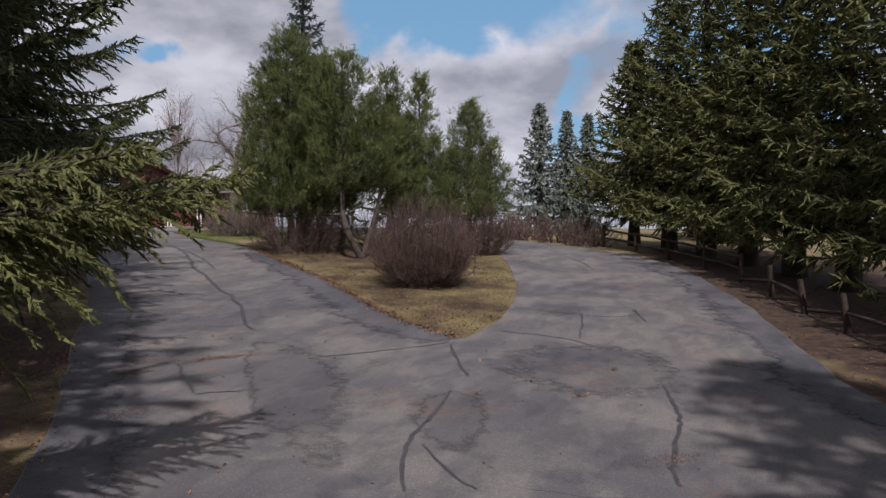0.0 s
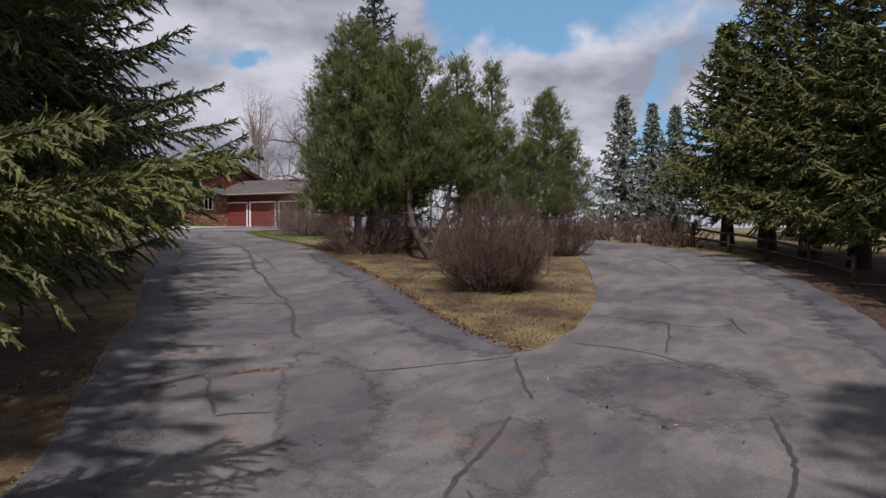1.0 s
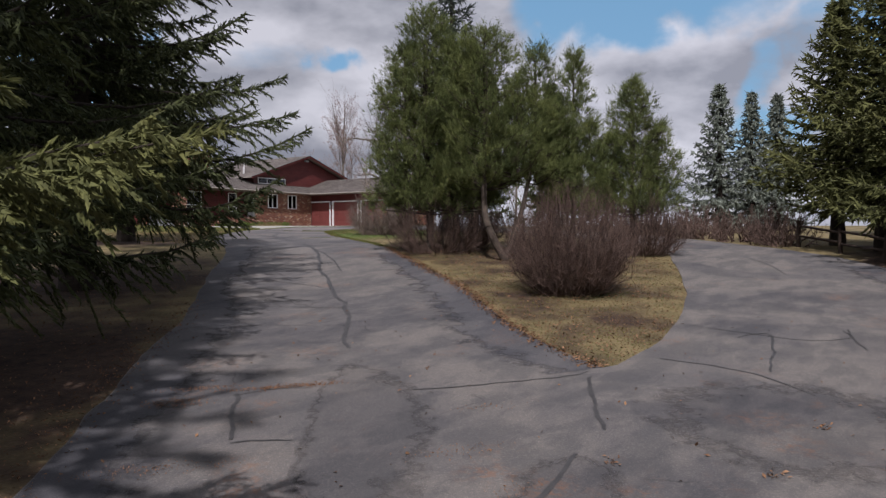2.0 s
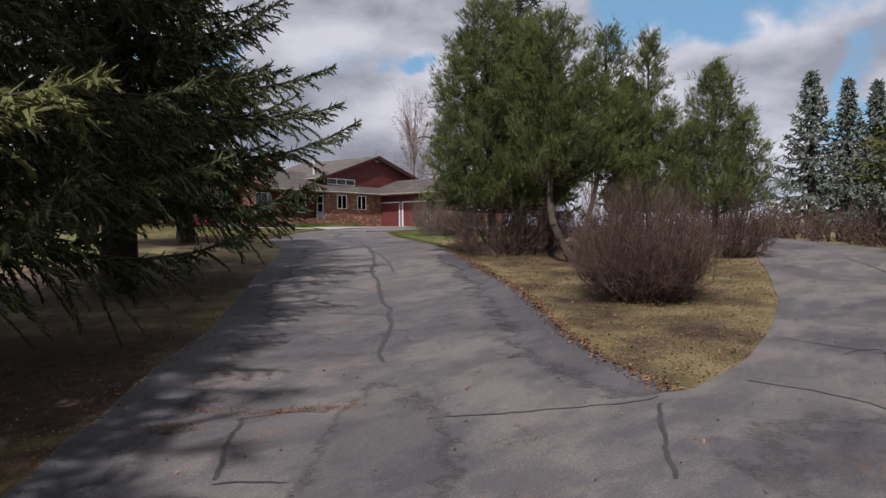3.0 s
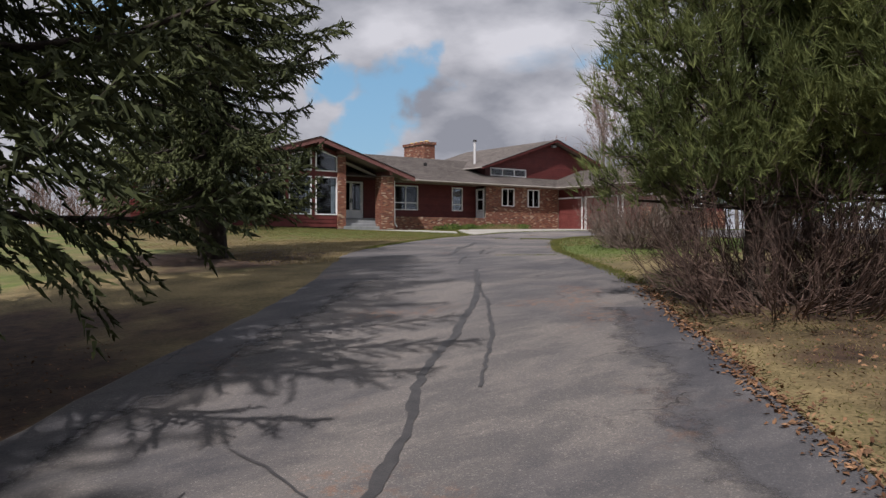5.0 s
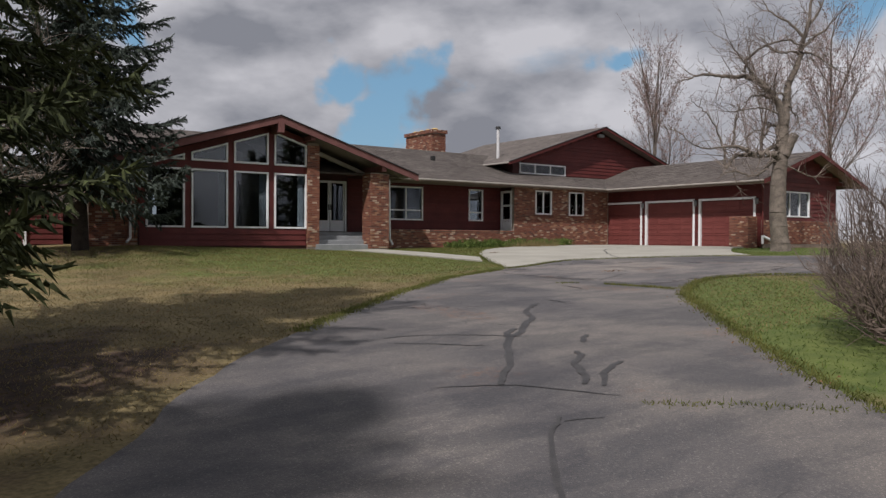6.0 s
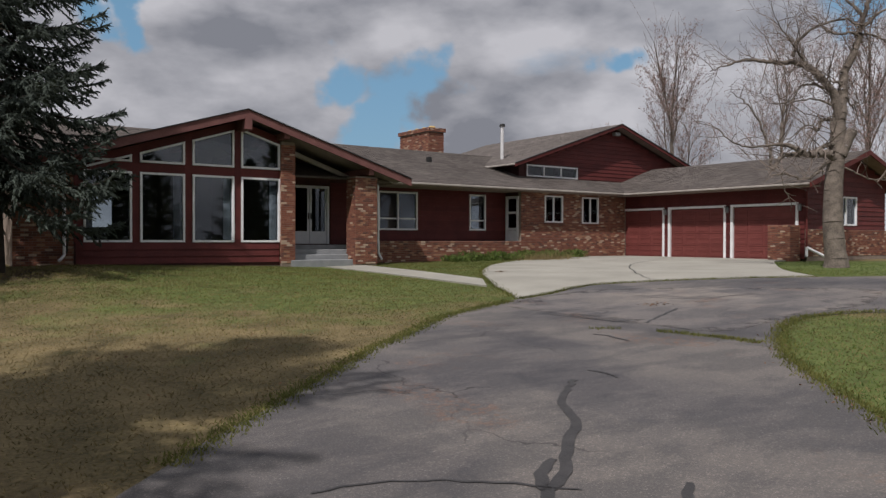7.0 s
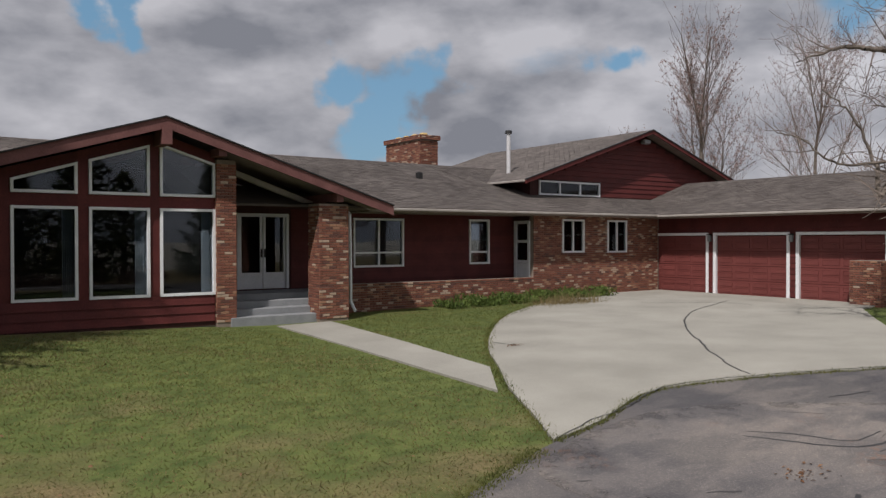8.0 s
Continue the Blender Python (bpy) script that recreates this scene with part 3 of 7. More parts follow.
# ground sheet in strips across the rise
cross = np.concatenate([[-2500, -1200, -500, -250, -120, -70], np.arange(-45, 75, 1.0), [90, 130, 250, 500, 1200, 2500]])
gs, gn = np.meshgrid(LINES, cross, indexing="ij")
gx, gy = gs * CS - gn * SN, gs * SN + gn * CS
far = np.hypot(gx - 25, gy - 25)
gv = np.stack([gx, gy, gz(gx, gy)], -1).reshape(-1, 3)
rows_n, cols_n = gs.shape
ii, jj = np.meshgrid(np.arange(rows_n - 1), np.arange(cols_n - 1), indexing="ij")
k0 = (ii * cols_n + jj).ravel()
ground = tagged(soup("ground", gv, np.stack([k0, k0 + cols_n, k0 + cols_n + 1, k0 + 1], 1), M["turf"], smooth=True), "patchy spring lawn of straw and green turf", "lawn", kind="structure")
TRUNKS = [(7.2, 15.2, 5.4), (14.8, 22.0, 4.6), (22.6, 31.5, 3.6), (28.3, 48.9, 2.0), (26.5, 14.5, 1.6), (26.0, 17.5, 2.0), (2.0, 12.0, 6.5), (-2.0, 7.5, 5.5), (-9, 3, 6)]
# needle cover round trunks and fence row; tree shade is in its dark colour
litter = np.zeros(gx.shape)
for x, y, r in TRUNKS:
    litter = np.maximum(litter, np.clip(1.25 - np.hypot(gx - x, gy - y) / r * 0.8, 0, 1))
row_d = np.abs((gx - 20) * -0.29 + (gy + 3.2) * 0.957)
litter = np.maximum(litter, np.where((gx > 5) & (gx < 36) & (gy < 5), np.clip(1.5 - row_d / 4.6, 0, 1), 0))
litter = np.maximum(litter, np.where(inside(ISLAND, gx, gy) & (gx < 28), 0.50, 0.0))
near_house = np.clip(1.0 - np.hypot((gx - 41) / 18.5, (gy - 45) / 13.5), 0, 1) * 1.4 + np.clip(1 - np.hypot((gx - 35.5) / 8, (gy - 28) / 7), 0, 1) * 2.6 + np.clip(1 - np.hypot((gx - 53) / 8, (gy - 39) / 5), 0, 1) * 2
near_house = np.maximum(near_house, np.where((gx < 24) & (gy > 28) & (gy < 60), 0.55, 0))
near_house = np.maximum(near_house, np.clip(1 - np.hypot((gx - 20.5) / 3, (gy - 8.9) / 2), 0, 1) * 0.6)
fieldish = np.where((far > 75) | ((gy < -9) & (gx > 15)), 1.0, 0.0)
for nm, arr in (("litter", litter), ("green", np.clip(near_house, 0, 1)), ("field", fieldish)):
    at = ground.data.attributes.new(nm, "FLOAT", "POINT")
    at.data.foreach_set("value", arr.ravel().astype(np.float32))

road = slab("road", ASPHALT, [ISLAND], 0.02, M["asphalt"], "cracked grey asphalt drive that forks round an island", "driveway")
apron = slab("pavement", CONCRETE, [], 0.045, M["concrete"], "pale concrete apron before the garage doors", "pavement")
walkway = slab("pavement", WALKWAY, [], 0.045, M["concrete"], "narrow pale concrete path to the front steps", "path")

# ---- the house ----
house = thing("house", (45, 55, 3.4), "red-stained wooden bungalow with brick trim and brown shingle roofs", "house")
FL = 4.1      # floor level
BASE = 3.15   # bottom of the walls, below the turf


def hp(ob):
    """Keeps world coordinates under the house."""
    ob.matrix_parent_inverse = Matrix.Translation((-45, -55, -3.4))
    return ob


def hblock(name, x0, x1, y0, y1, z0, z1, mat, bevel=0.0, label="", parent=None):
    ob = block(name, x0, x1, y0, y1, z0, z1, M[mat], parent or house, bevel, label)
    return hp(ob) if parent is None else ob


def hprism(name, outline, a, b, mat, axis="y", bevel=0.0, label="", parent=None):
    ob = prism(name, outline, a, b, M[mat], parent or house, axis, bevel, label)
    return hp(ob) if parent is None else ob


def cells(u0, u1, z0, z1, openings):
    """The rectangles of a wall round its openings (ua, ub, za, zb)."""
    us = sorted({u0, u1, *[o[0] for o in openings], *[o[1] for o in openings]})
    out = []
    for a, b in zip(us, us[1:]):
        mid, spans = (a + b) / 2, [(z0, z1)]
        for oa, ob_, za, zb in openings:
            if oa < mid < ob_:
                nxt = []
                for p, q in spans:
                    if zb <= p or za >= q:
                        nxt.append((p, q))
                    else:
                        nxt += [(p, za)] * (za > p) + [(zb, q)] * (zb < q)
                spans = nxt
        out += [(a, b, p, q) for p, q in spans if q - p > 0.001]
    return out


def wall(openings, u0, u1, z0, z1, at, thick, mat, axis="y", name="wall"):
    """A wall with real openings. axis y: runs along x at y = at, towards +y; axis x: runs along y at x = at, towards +x."""
    bm = bmesh.new()
    for a, b, p, q in cells(u0, u1, z0, z1, openings):
        lo, hi = ((a, at, p), (b, at + thick, q)) if axis == "y" else ((at, a, p), (at + thick, b, q))
        m = Matrix.Translation([(l + h) / 2 for l, h in zip(lo, hi)]) @ Matrix.Diagonal([h - l for l, h in zip(lo, hi)] + [1])
        bmesh.ops.create_cube(bm, size=1, matrix=m)
    return hp(part(name, bm, M[mat], house))


def boards(parent, u0, u1, z0, z1, at, axis="y", openings=(), step=0.2, gable=None, mat="siding"):
    """Lapped boards on a wall, cut at the openings; each one is its own piece. gable: (ridge u, ridge z, slope) trims the ends."""
    z = z0
    while z < z1 - 0.03:
        top = min(z + step, z1)
        for a, b, p, q in cells(u0, u1, z, top, [o for o in openings if o[2] < top - 0.01 and o[3] > z + 0.01]):
            if q - p < 0.05:
                continue
            if gable:
                half = (gable[1] - q) / gable[2]
                a, b = max(a, gable[0] - half), min(b, gable[0] + half)
            if b - a < 0.1:
                continue
            prof = [(at, p), (at - 0.036, p), (at - 0.032, p + 0.02), (at - 0.006, q + 0.004), (at, q)]
            bm = bmesh.new()
            ends = []
            for u in (a, b):
                ends.append([bm.verts.new((u, w, zz) if axis == "y" else (w, u, zz)) for w, zz in prof])
            bm.faces.new(ends[0]); bm.faces.new(ends[1][::-1])
            for i in range(5):
                bm.faces.new((ends[0][i], ends[1][i], ends[1][(i + 1) % 5], ends[0][(i + 1) % 5]))
            bmesh.ops.recalc_face_normals(bm, faces=bm.faces)
            part("board", bm, M[mat], parent)
        z += step


def bricks(parent, u0, u1, z0, z1, at, axis="y", openings=(), name="brickwork"):
    """Running-bond brick facing as real bricks, joined; the mortar is the wall behind."""
    r = np.random.RandomState(int(abs(u0 * 31 + z0 * 17 + at * 7)) % 9999)
    v, f = [], []
    row, z = 0, z0
    while z < z1 - 0.03:
        u = u0 - (0.105 if row % 2 else 0.0)
        top = min(z + 0.062, z1)
        while u < u1:
            a, b = max(u, u0), min(u + 0.2, u1)
            mid, mz = (a + b) / 2, (z + top) / 2
            if b - a > 0.03 and not any(o[0] - 0.02 < mid < o[1] + 0.02 and o[2] - 0.02 < mz < o[3] + 0.02 for o in openings):
                d = at - 0.012 - r.uniform(0, 0.012)
                k = len(v)
                e = 0.006
                for (uu, ww, zz) in ((a, at, z), (b, at, z), (b, at, top), (a, at, top), (a + e, d, z + e), (b - e, d, z + e), (b - e, d, top - e), (a + e, d, top - e)):
                    v.append((uu, ww, zz) if axis == "y" else (ww, uu, zz))
                f += [(k + 4, k + 5, k + 6, k + 7), (k, k + 1, k + 5, k + 4), (k + 1, k + 2, k + 6, k + 5), (k + 2, k + 3, k + 7, k + 6), (k + 3, k, k + 4, k + 7)]
            u += 0.21
        z += 0.072
        row += 1
    ob = soup(name, v, f, M["brick"], parent)
    return tagged(ob, kind="stuff")


def window(x0, x1, z0, z1, at, axis="y", mullions=(), transoms=(), sill=False, top=None, frame_w=0.065, label="", mat="white"):
    """A framed window in an opening: frame, bars, panes. top: the top's height at x1 when it slopes (z1 is at x0)."""
    z1b = z1 if top is None else top
    bm = bmesh.new()

    w = frame_w
    tz = lambda u: z1 + (z1b - z1) * (u - x0) / (x1 - x0)
    outer = [(x0, z0), (x1, z0), (x1, tz(x1)), (x0, tz(x0))]
    inner = [(x0 + w, z0 + w), (x1 - w, z0 + w), (x1 - w, tz(x1 - w) - w), (x0 + w, tz(x0 + w) - w)]
    ring = []
    for d in (-0.045, 0.09):
        for loop in (outer, inner):
            ring.append([bm.verts.new((u, at + d, z) if axis == "y" else (at + d, u, z)) for u, z in loop])
    for k in range(4):
        n = (k + 1) % 4
        for a, b in ((0, 1), (1, 3), (3, 2), (2, 0)):
            bm.faces.new((ring[a][k], ring[a][n], ring[b][n], ring[b][k]))
    bmesh.ops.recalc_face_normals(bm, faces=bm.faces)
    win = hp(part("window", bm, M[mat], house, label or "white-framed window"))
    for u in mullions:
        prism("mullion", [(u - w * 0.45, z0 + w), (u + w * 0.45, z0 + w), (u + w * 0.45, tz(u) - w), (u - w * 0.45, tz(u) - w)], at - 0.03, at + 0.07, M[mat], win, axis)
    for z in transoms:
        prism("transom", [(x0 + w, z - w * 0.45), (x1 - w, z - w * 0.45), (x1 - w, z + w * 0.45), (x0 + w, z + w * 0.45)], at - 0.028, at + 0.068, M[mat], win, axis)
    us, zs = [x0 + w, *mullions, x1 - w], [z0 + w, *transoms, None]
    for a, b in zip(us, us[1:]):
        for p, q in zip(zs, zs[1:]):
            qa, qb = (tz(a) - w, tz(b) - w) if q is None else (q, q)
            pane = prism("pane", [(a, p), (b, p), (b, qb), (a, qa)], at + 0.02, at + 0.028, M["glass"], win, axis)
            pane.visible_shadow = False
    if sill:
        if axis == "y":
            block("sill", x0 - 0.06, x1 + 0.06, at - 0.1, at + 0.02, z0 - 0.07, z0 - 0.004, M["brick_piece"], win, 0.006)
        else:
            block("sill", at - 0.1, at + 0.02, x0 - 0.06, x1 + 0.06, z0 - 0.07, z0 - 0.004, M["white"], win, 0.006)
    return win


def shingle_roof(corner, along, up, n_along, n_up, keep=None, name="shingles"):
    """Staggered tabs on a roof plane: corner and two edge vectors; keep(points) trims the plane."""
    r = np.random.RandomState(int(abs(corner[0] * 13 + corner[1] * 7)))
    c, a, u = (np.array(t, float) for t in (corner, along, up))
    la, lu = np.linalg.norm(a), np.linalg.norm(u)
    na, nu = int(la / 0.3), int(lu / 0.15)
    ea, eu = a / la, u / lu
    nrm = np.cross(ea, eu); nrm *= np.sign(nrm[2])
    i, j = np.meshgrid(np.arange(-1, na + 1), np.arange(nu + 1), indexing="ij")
    i, j = i.ravel(), j.ravel()
    s0 = i * 0.3 + (j % 2) * 0.15 + r.uniform(-0.02, 0.02, len(i)); s1 = s0 + 0.292
    t0 = j * 0.15 + r.uniform(-0.008, 0.008, len(i)); t1 = t0 + 0.165
    s0, s1, t0, t1 = np.clip(s0, 0, la), np.clip(s1, 0, la), np.clip(t0, 0, lu), np.clip(t1, 0, lu)
    ok = (s1 - s0 > 0.02) & (t1 - t0 > 0.02)
    mid = c + ea * ((s0 + s1) / 2)[:, None] + eu * ((t0 + t1) / 2)[:, None]
    if keep is not None:
        ok &= keep(mid)
    s0, s1, t0, t1 = s0[ok], s1[ok], t0[ok], t1[ok]
    n = len(s0)
    lift = r.uniform(0.010, 0.018, n)
    def P(s, t, h):
        return c + ea * s[:, None] + eu * t[:, None] + nrm * (h[:, None] if np.ndim(h) else h)
    v = np.stack([P(s0, t0, lift), P(s1, t0, lift), P(s1, t1, 0.003), P(s0, t1, 0.003), P(s0, t0, 0.0), P(s1, t0, 0.0)], 1).reshape(-1, 3)
    k = np.arange(n)[:, None] * 6
    f = np.concatenate([k + np.array([[0, 1, 2, 3]]), k + np.array([[4, 5, 1, 0]])])
    return tagged(hp(soup(name, v, f, M["shingle"], house)), kind="stuff")


# -- left wing: glazed gable front, brick post, covered entry --
WY = 50.88                 # front face of the wing
RX, RZ, RS = 35.6, 8.44, 0.31   # ridge, its height, slope
def zr(x, drop=0.0):
    return RZ - RS * abs(x - RX) - drop

fr = hblock("wall", 30.55, 37.0, WY, WY + 0.2, BASE + 0.2, 4.13, "dark_wood")
boards(fr, 30.6, 36.98, 3.47, 4.13, WY - 0.002, step=0.22)
hblock("foundation", 30.5, 37.0, WY + 0.03, WY + 0.3, 2.9, 3.46, "foundation")
BAYS = [(30.80, 32.18), (32.41, 33.79), (34.02, 35.40), (35.63, 37.01)]
mull = [(30.55, 30.80), (32.18, 32.41), (33.79, 34.02), (35.40, 35.63)]
for a, b in mull:
    hprism("post", [(a, 4.13), (b, 4.13), (b, zr(b, 0.3)), (a, zr(a, 0.3))], WY, WY + 0.16, "siding")
for a, b in BAYS:
    hblock("rail", a, b, WY + 0.004, WY + 0.15, 6.30, 6.585, "siding")
    hprism("rail", [(a, zr(a, 0.55)), (b, zr(b, 0.55)), (b, zr(b, 0.3)), (a, zr(a, 0.3))] if not a < RX < b else [(a, zr(a, 0.55)), (RX, zr(RX, 0.55)), (b, zr(b, 0.55)), (b, zr(b, 0.3)), (RX, zr(RX, 0.3)), (a, zr(a, 0.3))], WY + 0.004, WY + 0.15, "siding")
    window(a + 0.005, b - 0.005, 4.135, 6.295, WY, label="tall white-framed fixed window")
    window(a + 0.005, b - 0.005, 6.59, zr(a, 0.555), WY, top=zr(b, 0.555), label="white-framed window with a sloping head")
# brick flank of the wing and post beside the entry
fl = hblock("wall", 28.95, 30.55, WY + 0.05, WY + 0.3, BASE, 6.3, "mortar")
bricks(fl, 28.95, 30.55, 3.3, 6.3, WY + 0.05)
lw = hblock("wall", 26.4, 28.6, 53.6, 60, BASE, 6.1, "dark_wood", label="red board wall of a low rear wing")
boards(lw, 26.4, 28.6, 3.5, 6.05, 53.6)
hblock("roof", 26.0, 29.2, 53.2, 60.2, 6.1, 6.22, "roof_deck")
hblock("trim", 27.3, 27.4, 53.5, 53.56, 3.4, 6.05, "white")
fs = hblock("wall", 28.95, 29.2, WY + 0.3, 62, BASE, 6.3, "mortar")
col = hblock("post", 37.02, 37.5, WY - 0.12, WY + 0.36, BASE, 7.55, "mortar", label="brick post")
ONE = {}


def single_bricks(parent, u0, u1, z0, z1, at, axis="y"):
    """Bricks of the post, each its own piece on shared meshes."""
    r = np.random.RandomState(3)
    row, z = 0, z0
    while z < z1 - 0.05:
        u = u0 - (0.105 if row % 2 else 0.0)
        while u < u1 - 0.03:
            a, b = max(u, u0), min(u + 0.2, u1)
            if b - a > 0.03:
                key = (round(b - a, 3), axis)
                if key not in ONE:
                    h, t = (b - a) / 2, 0.024
                    bm = bmesh.new()
                    size = (2 * h, t, 0.062) if axis == "y" else (t, 2 * h, 0.062)
                    bmesh.ops.create_cube(bm, size=1, matrix=Matrix.Diagonal((*size, 1)))
                    bmesh.ops.bevel(bm, geom=list(bm.edges), offset=0.005, segments=1, affect="EDGES")
                    me = bpy.data.meshes.new("brick")
                    bm.to_mesh(me); bm.free()
                    me.materials.append(M["brick_piece"])
                    ONE[key] = me
                ob = new("brick", ONE[key])
                ob.parent = parent
                d = at - r.uniform(0, 0.01)
                ob.location = ((a + b) / 2, d, z + 0.031) if axis == "y" else (d, (a + b) / 2, z + 0.031)
            u += 0.21
        z += 0.072
        row += 1


SINGLES = [(col, 37.0, 37.52, 3.42, 7.5, WY - 0.12, "y"), (col, WY - 0.12, WY + 0.36, 3.42, 7.5, 37.02, "x")]
bricks(col, WY - 0.12, WY + 0.36, 3.42, 7.5, 37.52, "x")
pil = hblock("post", 39.76, 40.64, 50.54, 51.2, BASE, 6.5, "mortar", label="square brick porch pillar")
bricks(pil, 39.75, 40.65, 3.36, 6.48, 50.54)
bricks(pil, 50.54, 51.2, 3.36, 6.48, 39.76, "x")
# entry: landing, steps, door, transom
hblock("landing", 37.5, 41.4, 51.9, 53.35, BASE, 4.03, "grey_paint", 0.01)
for i in range(3):
    hblock("step", 37.55 - 0.0 + 0.12 * (2 - i) * -1 + 0.05, 40.15 + 0.16 * (2 - i), 50.72 + 0.36 * i, 51.9, BASE, 3.52 + 0.175 * i, "grey_paint", 0.015, "worn grey painted concrete step")
EY = 53.35
dw = wall([(38.5, 40.12, 4.06, 6.3)], 37.3, 42.0, BASE, 6.55, EY, 0.2, "dark_wood")
boards(dw, 40.2, 42.0, 4.05, 6.5, EY - 0.002, mat="siding")
hprism("wall", [(37.3, 6.55), (41.6, 6.55), (37.3, 7.75)], EY, EY + 0.2, "dark_wood")
hblock("trim", 38.3, 40.05, EY - 0.06, EY - 0.005, 6.62, 6.69, "white", label="white transom frame")
hprism("trim", [(38.3, 7.13), (40.1, 6.64), (40.1, 6.71), (38.3, 7.21)], EY - 0.06, EY - 0.005, "white", label="white transom frame")
door = hp(part("door", bmesh.new(), M["white"], house, "white double entry door with dark glass leaves"))
for nm, x0, x1, z0, z1, mt, d0, d1 in (("jamb", 38.5, 38.58, 4.06, 6.3, "white", -0.05, 0.1), ("jamb", 40.04, 40.12, 4.06, 6.3, "white", -0.05, 0.1), ("head", 38.58, 40.04, 6.2, 6.3, "white", -0.05, 0.1), ("leaf", 38.59, 39.3, 4.07, 4.55, "white", 0.0, 0.05), ("leaf", 39.32, 40.03, 4.07, 4.55, "white", 0.0, 0.05), ("stile", 39.22, 39.3, 4.55, 6.2, "white", 0.0, 0.05), ("stile", 39.32, 39.4, 4.55, 6.2, "white", 0.0, 0.05), ("stile", 38.59, 38.65, 4.55, 6.2, "white", 0.0, 0.05), ("stile", 39.97, 40.03, 4.55, 6.2, "white", 0.0, 0.05), ("pane", 38.65, 39.22, 4.55, 6.2, "glass", 0.02, 0.03), ("pane", 39.4, 39.97, 4.55, 6.2, "glass", 0.02, 0.03), ("handle", 39.24, 39.28, 5.0, 5.25, "black", -0.05, -0.003), ("handle", 39.34, 39.38, 5.0, 5.25, "black", -0.05, -0.003)):
    block(nm, x0, x1, EY + d0, EY + d1, z0, z1, M[mt], door, 0.0)
# wing roof: decks, fascia, beam, soffit
for side in (-1, 1):
    end = 29.3 if side < 0 else 41.9
    hprism("roof", [(RX, RZ), (end, zr(end)), (end, zr(end, 0.06)), (RX, RZ - 0.06)], 50.22, 62.0, "roof_deck")
    hprism("soffit", [(RX, RZ - 0.065), (end, zr(end, 0.065)), (end, zr(end, 0.085)), (RX, RZ - 0.085)], 50.26, 53.3, "soffit")
    hprism("fascia", [(RX, RZ - 0.015), (end, zr(end, 0.015)), (end, zr(end, 0.28)), (RX, RZ - 0.28)], 50.16, 50.215, "fascia", label="wide red barge board")
    hprism("drip_edge", [(RX, RZ + 0.02), (end, zr(end, -0.02)), (end, zr(end, 0.012)), (RX, RZ - 0.012)], 50.12, 50.22, "black")
    shingle_roof((RX, 50.14, RZ + 0.002) if side > 0 else (RX, 62.0, RZ + 0.002), (0, 11.86 * side, 0), (end - RX, 0, zr(end) - RZ), 0, 0)
# lighter than the soffit: light bounced into the porch is in the colour
hprism("rafter", [(37.2, 7.63), (40.25, 6.58), (40.25, 6.42), (37.2, 7.47)], 51.72, 51.86, "gutter", label="rafter under the porch roof, paled for bounced light")
hblock("beam", 35.5, 35.72, 50.1, 62, 7.78, 8.2, "fascia", label="ridge beam end under the gable")
hprism("beam", [(36.9, 50.25), (37.1, 50.25), (37.1, 53.3), (36.9, 53.3)], 7.6, 7.8, "fascia", "z")
hprism("beam", [(40.15, 50.25), (40.35, 50.25), (40.35, 53.3), (40.15, 53.3)], 6.55, 6.78, "fascia", "z")
# rooms behind the glass; near-black surfaces stand in for their shade
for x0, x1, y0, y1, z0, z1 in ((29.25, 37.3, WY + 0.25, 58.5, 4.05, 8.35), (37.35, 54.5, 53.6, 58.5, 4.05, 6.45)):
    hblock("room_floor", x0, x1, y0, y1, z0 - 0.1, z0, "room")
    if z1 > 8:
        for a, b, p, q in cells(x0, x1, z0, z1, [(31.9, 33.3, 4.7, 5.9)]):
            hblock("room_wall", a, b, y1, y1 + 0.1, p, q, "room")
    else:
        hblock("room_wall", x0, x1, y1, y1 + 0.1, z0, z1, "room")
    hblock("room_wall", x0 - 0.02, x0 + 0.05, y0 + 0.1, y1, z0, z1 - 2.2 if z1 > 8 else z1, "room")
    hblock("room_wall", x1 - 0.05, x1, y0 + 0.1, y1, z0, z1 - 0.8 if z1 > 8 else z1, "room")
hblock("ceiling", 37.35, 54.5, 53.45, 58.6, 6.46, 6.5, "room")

# -- main range: porch wall, windows, side door, brick bay --
MY, BY = 53.23, 52.11
OPEN_M = [(42.27, 44.19, 4.62, 6.22), (46.9, 47.83, 4.64, 6.24)]
mw = wall(OPEN_M, 41.3, 50.0, BASE, 6.5, MY, 0.2, "dark_wood")
boards(mw, 41.3, 48.96, 4.05, 6.48, MY - 0.002, openings=OPEN_M)
window(42.28, 44.18, 4.63, 6.21, MY, mullions=(43.23,), transoms=(5.1,), label="white slider window with two low lights")
window(46.91, 47.82, 4.65, 6.23, MY, transoms=(5.08,), label="white single-hung window")
hblock("landing", 41.4, 48.95, BY + 0.25, MY, BASE, 4.0, "grey_paint")
pw = hblock("wall", 40.7, 48.97, BY + 0.03, BY + 0.25, BASE, 4.1, "mortar", label="low brick porch wall")
bricks(pw, 40.7, 48.97, 3.3, 4.1, BY + 0.03)
cap = hblock("coping", 40.7, 48.97, BY + 0.03, BY + 0.28, 4.102, 4.175, "mortar", label="brick-on-edge coping")
bricks(cap, 40.7, 48.97, 4.105, 4.175, BY + 0.02)
OPEN_B = [(50.36, 51.5, 5.02, 6.26), (52.74, 53.85, 5.0, 6.26)]
bw = wall(OPEN_B, 48.97, 55.77, BASE, 6.5, BY + 0.03, 0.22, "mortar")
bricks(bw, 48.97, 55.72, 3.3, 6.4, BY + 0.03, openings=OPEN_B)
